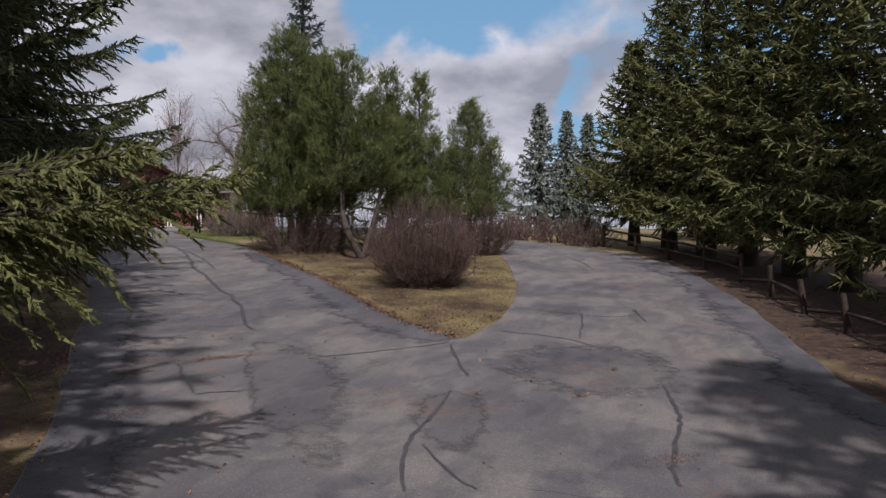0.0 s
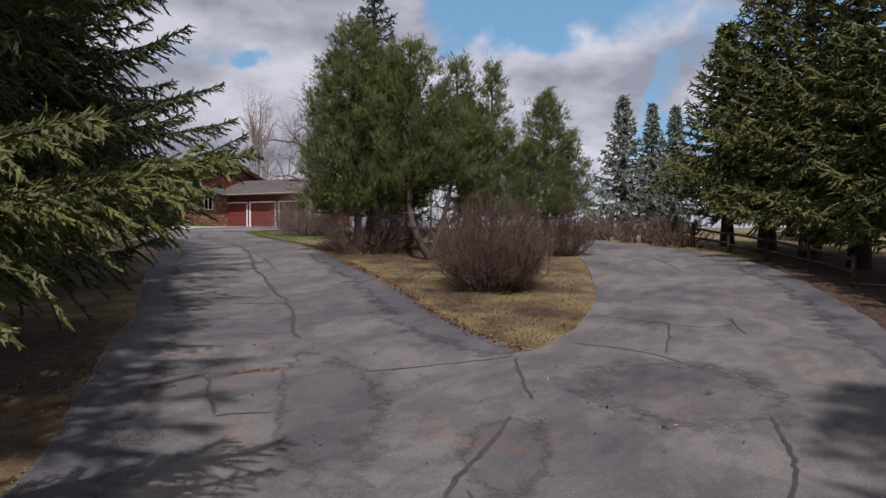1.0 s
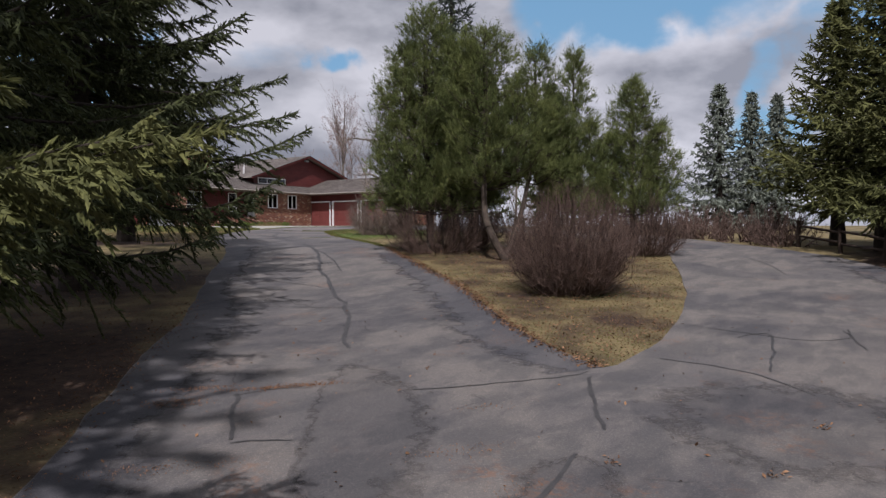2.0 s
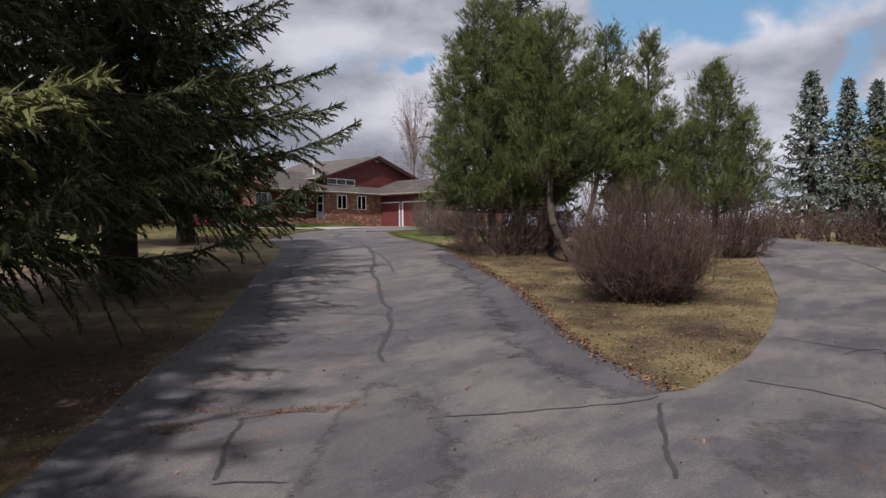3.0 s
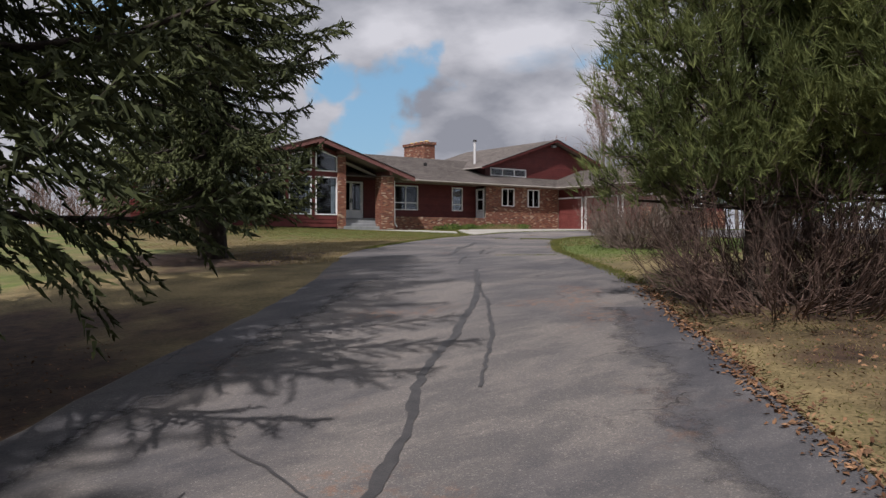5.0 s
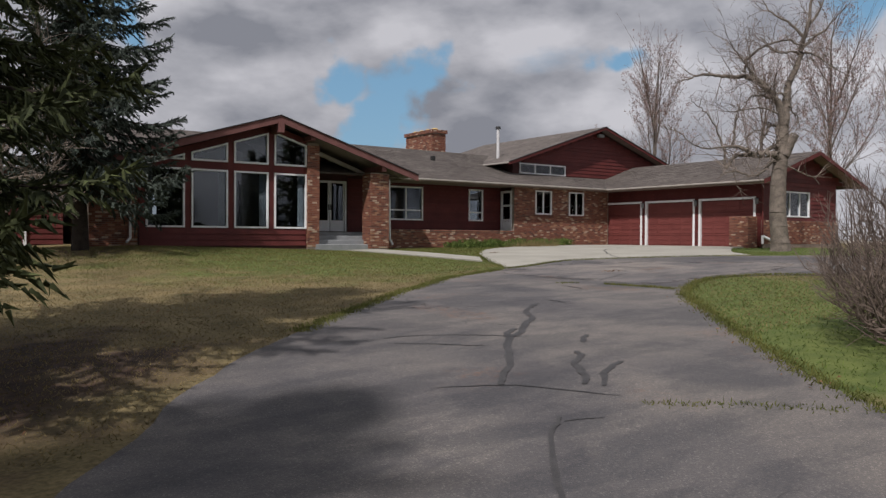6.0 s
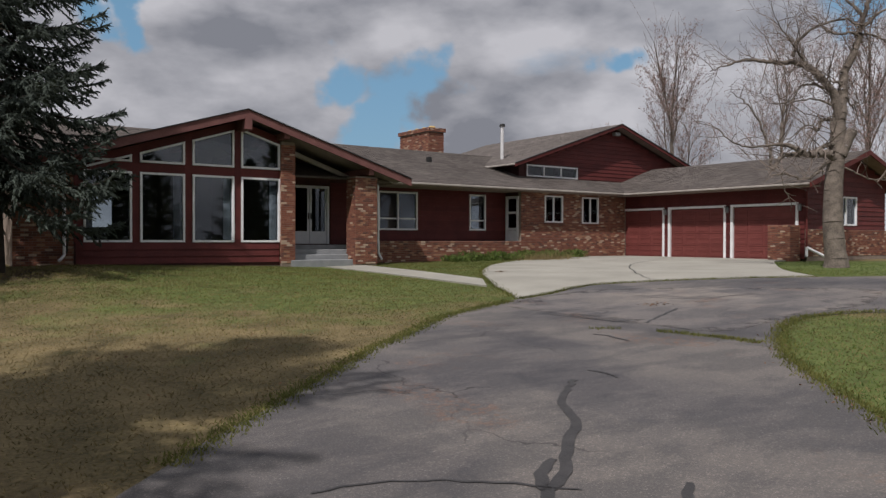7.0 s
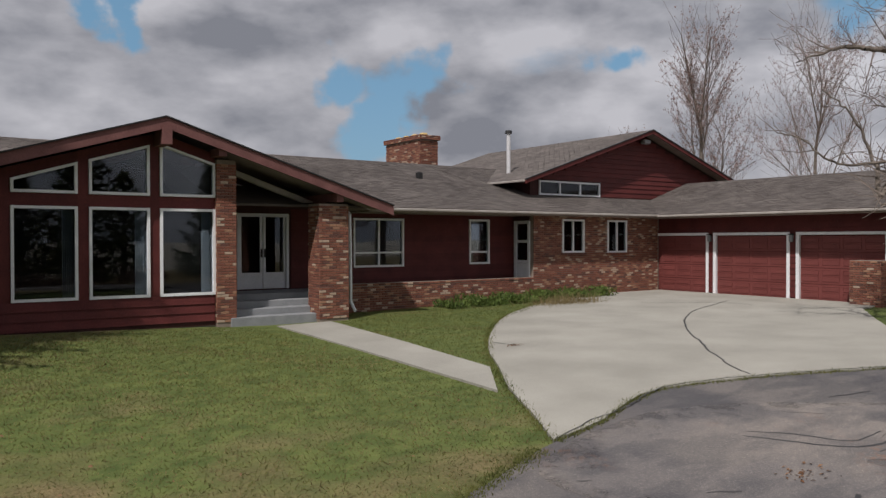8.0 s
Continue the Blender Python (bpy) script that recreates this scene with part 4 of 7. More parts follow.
side = wall([(52.3, 53.16, 4.02, 6.2)], BY + 0.25, MY, BASE, 6.5, 48.97, 0.2, "dark_wood", "x")
sd = window(52.305, 53.155, 4.03, 6.19, 48.97, "x", transoms=(4.72, 5.45), frame_w=0.11, label="white aluminium storm door")
block("panel", 48.965, 49.0, 52.42, 53.04, 4.14, 4.66, M["white"], sd, 0.005)
for a, b, p, q in OPEN_B:
    window(a + 0.005, b - 0.005, p + 0.005, q - 0.005, BY + 0.03, mullions=((a + b) / 2,), sill=True, label="white two-light window with a brick sill")
# main roof
EAVE_Y, EAVE_Z, MS = 51.5, 6.50, 0.333
RIDGE_Y = 57.75
def zm(y):
    return EAVE_Z + MS * (y - EAVE_Y)
hprism("roof", [(EAVE_Y, EAVE_Z - 0.06), (RIDGE_Y, zm(RIDGE_Y) - 0.06), (64, EAVE_Z - 0.06), (64, EAVE_Z), (RIDGE_Y, zm(RIDGE_Y)), (EAVE_Y, EAVE_Z)], 36.5, 59.5, "roof_deck", "x")
shingle_roof((36.5, EAVE_Y, EAVE_Z + 0.002), (23.0, 0, 0), (0, RIDGE_Y - EAVE_Y, zm(RIDGE_Y) - EAVE_Z), 0, 0, keep=lambda p: (p[:, 2] > RZ - RS * (p[:, 0] - RX) - 0.05) & (p[:, 2] > 6.48 + 0.333 * (p[:, 0] - 54.9) - 0.05) & (p[:, 0] < 57.5))
# the same roof where it comes out above the wing's far slope
bm = bmesh.new()
loop = [(29.4, 51.6), (35.6, 57.35), (35.6, RIDGE_Y), (29.4, RIDGE_Y)]
top_f = [bm.verts.new((x, y, zm(y))) for x, y in loop]
low_f = [bm.verts.new((x, y, zm(y) - 0.06)) for x, y in loop]
bm.faces.new(top_f); bm.faces.new(low_f[::-1])
for k in range(4):
    bm.faces.new((top_f[k], low_f[k], low_f[(k + 1) % 4], top_f[(k + 1) % 4]))
bmesh.ops.recalc_face_normals(bm, faces=bm.faces)
hp(part("roof", bm, M["roof_deck"], house))
shingle_roof((29.4, EAVE_Y, EAVE_Z + 0.002), (6.3, 0, 0), (0, RIDGE_Y - EAVE_Y, zm(RIDGE_Y) - EAVE_Z), 0, 0, keep=lambda p: p[:, 2] > RZ - RS * (RX - p[:, 0]) + 0.03)
hblock("soffit", 41.9, 55.0, EAVE_Y + 0.02, MY, 6.36, 6.40, "soffit")
hblock("gutter", 41.75, 54.95, EAVE_Y - 0.1, EAVE_Y + 0.01, 6.40, 6.48, "gutter", 0.015, "beige metal gutter")
hblock("roof_vent", 46.1, 46.3, 55.2, 55.4, 7.6, 8.0, "black", 0.02)
# garage wing
GX, GY0, GS = 55.77, 42.88, 0.335
GE, GRX, GRZ, GRE = 54.9, 59.45, 6.48 + 0.335 * 4.55, 64.0
OPEN_G = [(49.74, 52.83, 3.3, 5.74), (46.45, 49.54, 3.3, 5.75), (43.14, 46.23, 3.3, 5.77)]
gw = wall(OPEN_G, GY0, BY + 0.03, BASE, 6.5, GX, 0.2, "dark_wood", "x")
boards(gw, GY0, 52.08, 3.5, 6.45, GX - 0.002, "x", OPEN_G)
DOORS = [(49.86, 52.71), (46.57, 49.42), (43.26, 46.11)]
for n_d, (a, b) in enumerate(DOORS):
    gd = hp(prism("garage_door", [(a, 3.42), (b, 3.42), (b, 5.64), (a, 5.64)], GX + 0.09, GX + 0.12, M["door_red"], house, "x", 0, "red panelled overhead garage door"))
    zz = 3.44
    for rowk in range(4):
        block("section", GX + 0.055, GX + 0.09, a + 0.005, b - 0.005, zz, zz + 0.535, M["door_red"], gd, 0.008)
        for k in range(4):
            w = (b - a) / 4
            block("panel", GX + 0.046, GX + 0.056, a + k * w + 0.06, a + (k + 1) * w - 0.06, zz + 0.09, zz + 0.26, M["door_red"], gd, 0.014)
            block("panel", GX + 0.046, GX + 0.056, a + k * w + 0.06, a + (k + 1) * w - 0.06, zz + 0.32, zz + 0.47, M["door_red"], gd, 0.014)
        zz += 0.55
    lab = "white garage door frame"
    hp(block("trim", GX - 0.05, GX + 0.14, b, b + 0.12, 3.42, 5.66, M["white"], house, 0.008, lab))
    hp(block("trim", GX - 0.05, GX + 0.14, a - 0.12, a, 3.42, 5.66, M["white"], house, 0.008, lab))
    hp(block("trim", GX - 0.055, GX + 0.14, a - 0.12, b + 0.12, 5.66, 5.76, M["white"], house, 0.008, lab))
    lamp = hp(block("wall_lamp", GX - 0.16, GX - 0.03, a - 0.26, a - 0.14, 5.42, 5.66, M["grey_paint"], house, 0.02, "small grey wall lantern"))
    block("cap", GX - 0.18, GX - 0.02, a - 0.28, a - 0.12, 5.665, 5.70, M["black"], lamp, 0.01)
hblock("garage_floor", GX, 62.0, GY0 + 0.2, BY, 3.3, 3.42, "concrete")
# gable end of the garage
OPEN_E = [(57.2, 59.75, 4.85, 6.08)]
ge = wall(OPEN_E, GX, 62.2, BASE, 6.5, GY0, 0.2, "dark_wood")
boards(ge, GX, 62.2, 4.7, 6.5, GY0 - 0.002, openings=OPEN_E)
gg = hprism("wall", [(55.2, 6.5), (63.0, 6.5), (GRX, GRZ - 0.1)], GY0, GY0 + 0.2, "dark_wood")
boards(gg, 55, 63.2, 6.5, GRZ - 0.15, GY0 - 0.002, gable=(GRX, GRZ - 0.1, GS))
gb = hblock("wall", GX, 62.25, GY0 - 0.1, GY0 - 0.004, BASE, 4.68, "mortar", label="brick wainscot")
bricks(gb, GX, 62.25, 3.6, 4.68, GY0 - 0.1)
hblock("foundation", GX, 62.2, GY0 - 0.06, GY0 + 0.1, 3.0, 3.62, "foundation")
hblock("wall", 62.0, 62.2, GY0 + 0.2, 64, BASE, 6.5, "siding")
window(57.21, 59.74, 4.86, 6.07, GY0, mullions=(58.05, 58.9), label="white three-light window")
block("curtain", 58.2, 59.6, GY0 + 0.2, GY0 + 0.23, 4.9, 6.0, M["curtain"], house).matrix_parent_inverse = Matrix.Translation((-45, -55, -3.4))
pier = hblock("wall", 55.0, 55.7, 43.05, 44.0, BASE, 4.84, "mortar", label="low brick pier beside the garage")
bricks(pier, 55.0, 55.7, 3.4, 4.84, 43.05)
bricks(pier, 43.05, 44.0, 3.4, 4.84, 55.0, "x")
for lo_x, hi_x in ((GE, GRX), (GRX, GRE)):
    zz0, zz1 = (6.48, GRZ) if lo_x == GE else (GRZ, 6.48)
    hprism("roof", [(lo_x, zz0), (hi_x, zz1), (hi_x, zz1 - 0.06), (lo_x, zz0 - 0.06)], 42.2, 62, "roof_deck")
    hprism("soffit", [(lo_x, zz0 - 0.065), (hi_x, zz1 - 0.065), (hi_x, zz1 - 0.085), (lo_x, zz0 - 0.085)], 42.22, GY0, "soffit")
    hprism("fascia", [(lo_x, zz0 - 0.01), (hi_x, zz1 - 0.01), (hi_x, zz1 - 0.2), (lo_x, zz0 - 0.2)], 42.15, 42.195, "siding")
shingle_roof((GE, 62, 6.482), (0, -19.85, 0), (GRX - GE, 0, GRZ - 6.48), 0, 0, keep=lambda p: (p[:, 1] < 51.5) | (p[:, 2] > EAVE_Z + MS * (p[:, 1] - EAVE_Y) - 0.05))
hblock("gutter", GE - 0.1, GE + 0.01, 42.2, 51.5, 6.38, 6.46, "gutter", 0.015, "beige metal gutter")
hblock("soffit", GE + 0.02, GX, 42.25, 52.0, 6.34, 6.38, "soffit")
# upper storey
UY, UX, UZ, US = 53.6, 56.45, 10.1, 0.333
def zu(x, drop=0.0):
    return UZ - US * abs(x - UX) - drop
uw = wall([(50.55, 53.9, 7.22, 7.80)], 50.1, 62.6, 6.4, zu(50.1, 0.15), UY, 0.2, "dark_wood")
ug = hprism("wall", [(50.1, zu(50.1, 0.15)), (62.6, zu(62.6, 0.15)), (UX, UZ - 0.15)], UY, UY + 0.2, "dark_wood")
boards(uw, 53.95, 62.6, 6.85, zu(50.1, 0.15), UY - 0.002)
boards(ug, 50.1, 62.6, zu(50.1, 0.15), UZ - 0.2, UY - 0.002, gable=(UX, UZ - 0.16, US))
hblock("wall", 50.1, 50.3, UY + 0.2, 63, 6.4, zu(50.1, 0.15), "dark_wood")
hblock("wall", 62.4, 62.6, UY + 0.2, 63, 6.4, zu(50.1, 0.15), "dark_wood")
window(50.56, 53.89, 7.23, 7.79, UY, mullions=(51.67, 52.78), label="low white three-light clerestory window")
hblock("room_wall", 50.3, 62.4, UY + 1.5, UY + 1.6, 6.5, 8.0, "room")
for side in (-1, 1):
    end = 49.35 if side < 0 else 63.55
    hprism("roof", [(UX, UZ), (end, zu(end)), (end, zu(end, 0.06)), (UX, UZ - 0.06)], 53.02, 64.0, "roof_deck")
    hprism("soffit", [(UX, UZ - 0.065), (end, zu(end, 0.065)), (end, zu(end, 0.085)), (UX, UZ - 0.085)], 53.04, UY, "soffit")
    hprism("fascia", [(UX, UZ - 0.01), (end, zu(end, 0.01)), (end, zu(end, 0.16)), (UX, UZ - 0.16)], 52.97, 53.018, "siding")
    hprism("drip_edge", [(UX, UZ + 0.02), (end, zu(end, -0.02)), (end, zu(end, 0.02)), (UX, UZ - 0.02)], 52.94, 53.02, "black")
    shingle_roof((UX, 52.96, UZ + 0.002) if side > 0 else (UX, 64.0, UZ + 0.002), (0, 11.04 * side, 0), (end - UX, 0, zu(end) - UZ), 0, 0)
hblock("gutter", 49.25, 49.36, 53.0, 55.4, 7.64, 7.72, "gutter", 0.015, "beige metal gutter")
fl_ = hblock("flood_lamp", 56.25, 56.65, 53.25, 53.5, 9.55, 9.72, "grey_paint", 0.03, "twin flood lamp under the gable peak")
# flue and chimney
bm = bmesh.new()
bmesh.ops.create_cone(bm, cap_ends=True, segments=16, radius1=0.085, radius2=0.085, depth=1.75, matrix=Matrix.Translation((50.75, 55.6, 8.95)))
flue = hp(part("flue", bm, M["metal_white"], house, "white metal flue with a cap"))
bm = bmesh.new()
bmesh.ops.create_cone(bm, cap_ends=True, segments=16, radius1=0.15, radius2=0.13, depth=0.12, matrix=Matrix.Translation((50.75, 55.6, 9.86)))
part("cap", bm, M["black"], flue)
CX0, CX1, CY0, CY1 = 48.85, 49.8, 59.2, 62.0
ch = hblock("chimney", CX0 + 0.02, CX1 - 0.02, CY0 + 0.02, CY1 - 0.02, 7.6, 9.95, "mortar", label="broad red brick chimney")
bricks(ch, CX0, CX1, 8.2, 9.8, CY0 + 0.02)
bricks(ch, CY0, CY1, 8.2, 9.8, CX0 + 0.02, "x")
crown = block("crown", CX0 - 0.07, CX1 + 0.07, CY0 - 0.07, CY1 + 0.07, 9.82, 10.02, M["mortar"], ch, 0.01)
bricks(ch, CX0 - 0.07, CX1 + 0.07, 9.83, 10.02, CY0 - 0.07)
bricks(ch, CY0 - 0.07, CY1 + 0.07, 9.83, 10.02, CX0 - 0.07, "x")
for k in range(4):
    block("pot", CX0 + 0.3, CX0 + 0.6, CY0 + 0.25 + 0.65 * k, CY0 + 0.55 + 0.65 * k, 10.02, 10.16, M["ochre"], ch, 0.05)
# downspouts
for pts in ([(41.0, 51.45, 6.4), (40.95, 51.0, 6.25), (40.95, 50.95, 3.75), (40.98, 50.75, 3.5)], [(30.28, 50.85, 6.2), (30.28, 50.85, 3.75), (30.1, 50.6, 3.6)]):
    hp(tubes("downspout", [(*p, *q, 0.045, 0.045) for p, q in zip(pts, pts[1:])], M["white"], house, 8))
hp(tubes("downspout", [(55.72, 42.78, 6.2, 55.72, 42.78, 3.9, 0.045, 0.045)], M["siding"], house, 8))
hp(tubes("downspout_foot", [(55.72, 42.78, 3.6, 55.72, 42.78, 3.98, 0.06, 0.06), (55.72, 42.78, 3.96, 56.3, 42.35, 3.6, 0.06, 0.06)], M["white"], house, 8))
# curtains
for a, b in BAYS:
    n = 28
    v = []
    for k in range(n + 1):
        u = (b - 0.30 if a > 31 else a + 0.05) + 0.22 * k / n
        w = WY + 0.16 + 0.03 * math.sin(k * 1.25)
        v += [(u, w, 4.2), (u, w, 6.22)]
    cu = tagged(solid("curtain", v, [(2 * k, 2 * k + 2, 2 * k + 3, 2 * k + 1) for k in range(n)], M["curtain"]), "pale gathered curtain beside a tall window", "curtain", "wing curtains")
    sm = cu.modifiers.new("thick", "SOLIDIFY"); sm.thickness = 0.012
for job in SINGLES:
    single_bricks(*job)

# ---- plants ----
def ground_at(x, y):
    return float(gz(x, y))


def blades(points, ways, length, width, rs):
    """One thin triangle for each point and direction."""
    n = len(points)
    side = np.cross(ways, rs.normal(0, 1, (n, 3))); side /= np.linalg.norm(side, axis=1, keepdims=True) + 1e-9
    L = np.asarray(length).reshape(-1, 1) if np.ndim(length) else length
    W = np.asarray(width).reshape(-1, 1) if np.ndim(width) else width
    v = np.stack([points - side * W / 2, points + side * W / 2, points + ways * L], 1).reshape(-1, 3)
    return v


def tri_faces(n):
    return np.arange(3 * n).reshape(-1, 3)


def shoots(p, d, length, thick, rs, needles=1, tuft=0.35):
    """Needle-clad shoots: a slim three-sided spike with a few loose needle sprays, as triangles."""
    n = len(p)
    ref = np.where(np.abs(d[:, 2:3]) < 0.9, np.array([[0, 0, 1.0]]), np.array([[1.0, 0, 0]]))
    a = np.cross(d, ref); a /= np.linalg.norm(a, axis=1, keepdims=True) + 1e-9
    b = np.cross(d, a)
    L, W = np.reshape(length, (-1, 1)), np.reshape(thick, (-1, 1))
    turn = rs.uniform(0, 2.1, (n, 1))
    ring = [p + (a * np.cos(turn + k * 2.094) + b * np.sin(turn + k * 2.094)) * W for k in range(3)]
    tip = p + d * L
    out = [np.stack([ring[k], ring[(k + 1) % 3], tip], 1).reshape(-1, 3) for k in range(3)]
    for _ in range(needles):
        w = d + rs.normal(0, tuft, (n, 3)); w /= np.linalg.norm(w, axis=1, keepdims=True)
        out.append(blades(p + d * L * rs.uniform(0.1, 0.7, (n, 1)), w, L[:, 0] * rs.uniform(0.35, 0.6, n), W[:, 0] * 1.5, rs))
    return out


def spruce_bough(h, az, L, slope, sag, lift, fine, start, hang, rs, full, wood, V, rich=2):
    """One bough: a sagging limb, flat side branches, and drooping needle shoots along them."""
    bend = rs.uniform(-0.1, 0.1)

    def at(t):
        t = np.asarray(t)
        turn = az + bend * np.sin(t * 3)
        return np.stack([L * t * np.cos(turn), L * t * np.sin(turn), h + L * (slope * t - sag * t * (1 - t) + lift * np.maximum(t - 0.5, 0) ** 2)], -1)

    u = np.linspace(0, 1, 7)
    pts = at(u)
    r0 = 0.012 + 0.010 * L
    wood += [(*pts[a], *pts[a + 1], r0 * (1 - u[a]) + 0.005, r0 * (1 - u[a + 1]) + 0.005) for a in range(6)]
    gap, s_gap, s_len, s_wide = 0.21 / fine, 0.085 / fine, 0.20 / fine ** 0.85, 0.023 * full / fine ** 0.95
    m = max(4, int(L * (1 - start) / gap))
    t = np.concatenate([np.linspace(start, 0.985, m) + rs.uniform(-0.4, 0.4, m) * gap / max(L, 0.3) for _ in range(2)])
    t = np.clip(t, 0.02, 1.0)
    side = np.repeat([-1.0, 1.0], m)
    base = at(t)
    fw = at(np.minimum(t + 0.02, 1.03)) - at(np.minimum(t + 0.02, 1.03) - 0.02)
    fw /= np.linalg.norm(fw, axis=1, keepdims=True) + 1e-9
    lat = np.stack([-fw[:, 1], fw[:, 0], 0 * t], 1)
    spread = rs.uniform(0.45, 0.95, (2 * m, 1))
    way = fw * 0.8 + rs.normal(0, 0.16, (2 * m, 3)) + lat * side[:, None] * spread + np.array([[0, 0, -1.0]]) * rs.uniform(-0.05, 0.75, (2 * m, 1)) * hang
    way /= np.linalg.norm(way, axis=1, keepdims=True)
    ln = np.minimum((0.16 + 0.36 * L * (1 - t) ** 0.8 * np.clip(t * 2.5, 0.5, 1)) * rs.uniform(0.55, 1.1, 2 * m), 0.45 + 0.2 * L)
    count = np.maximum(2, (ln / s_gap * 1.7).astype(int))
    j = np.repeat(np.arange(2 * m), count)
    order = np.arange(len(j)) - np.repeat(np.cumsum(count) - count, count)
    f = (order + 0.6) / count[j]
    p = base[j] + way[j] * (ln[j] * f)[:, None] + np.array([[0, 0, -0.22]]) * ((ln[j] * f) ** 2)[:, None]
    lat2 = np.stack([-way[j][:, 1], way[j][:, 0], 0 * f], 1)
    alt = np.where(order % 2 == 0, 1.0, -1.0)[:, None]
    d = way[j] * 0.8 + lat2 * alt * rs.uniform(0.1, 0.75, (len(j), 1)) + np.array([[0, 0, -1.0]]) * rs.uniform(-0.2, 1.1, (len(j), 1)) * hang + rs.normal(0, 0.14 + 0.22 * max(0.0, 1.1 - fine), (len(j), 3))
    d /= np.linalg.norm(d, axis=1, keepdims=True)
    size = rs.uniform(0.7, 1.35, len(j)) * (1 - 0.25 * f)
    V += shoots(p, d, s_len * size, s_wide * rs.uniform(0.8, 1.25, len(j)), rs, rich)
    # shoots on the limb itself, thickest towards its tip
    k = max(3, int(L / s_gap))
    tt = np.sqrt(np.linspace(start ** 2, 1, k))
    q = at(tt)
    w = at(np.minimum(tt + 0.02, 1.03)) - q; w /= np.linalg.norm(w, axis=1, keepdims=True) + 1e-9
    w = w * 0.8 + rs.normal(0, 0.3, (k, 3)) + np.array([[0, 0, 0.12]]); w /= np.linalg.norm(w, axis=1, keepdims=True)
    V += shoots(q, w, s_len * rs.uniform(0.8, 1.3, k), s_wide * rs.uniform(0.9, 1.3, k), rs, rich)


def spruce(x, y, height, radius, low, seed, fine=0.8, mat="spruce", label="tall dark spruce with drooping branches", limbs=110, group="spruces", each=False, foot=0.68, taper=0.85, swell=1.8, start=0.12, hang=1.0, whorl=5, trim=None, droop=-0.2, coarse_above=99.0, boughs=(), stout=1.0, rich=1, full=1.0):
    """A spruce: trunk, whorled boughs that sag and lift at the tip, and single boughs given by height, azimuth, length, slope and fineness."""
    rs = np.random.RandomState(seed)
    z0 = ground_at(x, y)
    tree = thing("spruce_tree", (x, y, z0), label, "tree", group)
    rt = (0.021 * height + 0.06) * stout
    trunk = []
    for k in range(10):
        a, b = k / 10, (k + 1) / 10
        fa, fb = (1 - a) ** 0.9 * rt + 0.015, (1 - b) ** 0.9 * rt + 0.015
        if k == 0:
            fa *= 1.25
        trunk.append((0, 0, height * a - (0.3 if k == 0 else 0), 0, 0, height * b, fa, fb))
    tubes("trunk", trunk, M["bark"], tree, 12)
    segs, V = [], []

    def grow(*given, brush=rich):
        mine = []
        spruce_bough(*given, rs, full, mine, V, brush)
        if each:
            tubes("limb", mine, M["bark"], tree, 5)
        else:
            segs.extend(mine)

    for i in range(limbs):
        step_i = (i // whorl) * whorl + whorl * rs.uniform(0.1, 0.65)
        q = min(0.985, (step_i / limbs) ** 0.92)
        h = low + (height * 0.985 - low) * q
        L = radius * min(1.0, foot + q * swell) * (1 - q) ** taper * rs.uniform(0.66, 1.06) + 0.16 - 0.10 * q
        az = i * 2 * math.pi / whorl + (i // whorl) * 2.0 + rs.uniform(-0.4, 0.4)
        if trim:
            L *= trim(h, math.degrees(az) % 360)
        slope = droop + (0.46 - droop) * q ** 1.3 + rs.uniform(-0.13, 0.13) * (1 - q)
        grow(h, az, L, slope, 0.34 * (1 - q), 0.34, fine * (1.0 if h < coarse_above else 0.5) * (0.62 if each and 45 < math.degrees(az) % 360 < 190 else 1.0), start, hang)
    for h, az, L, slope, f in boughs:
        grow(h, radians(az), L, slope, 0.10, 0.25, f, 0.3, 0.85, brush=3)
    if segs:
        tagged(tubes("branchwork", segs, M["bark"], tree, 4), kind="stuff")
    V = np.concatenate(V)
    soup("crown", V, tri_faces(len(V) // 3), M[mat], tree)
    return tree


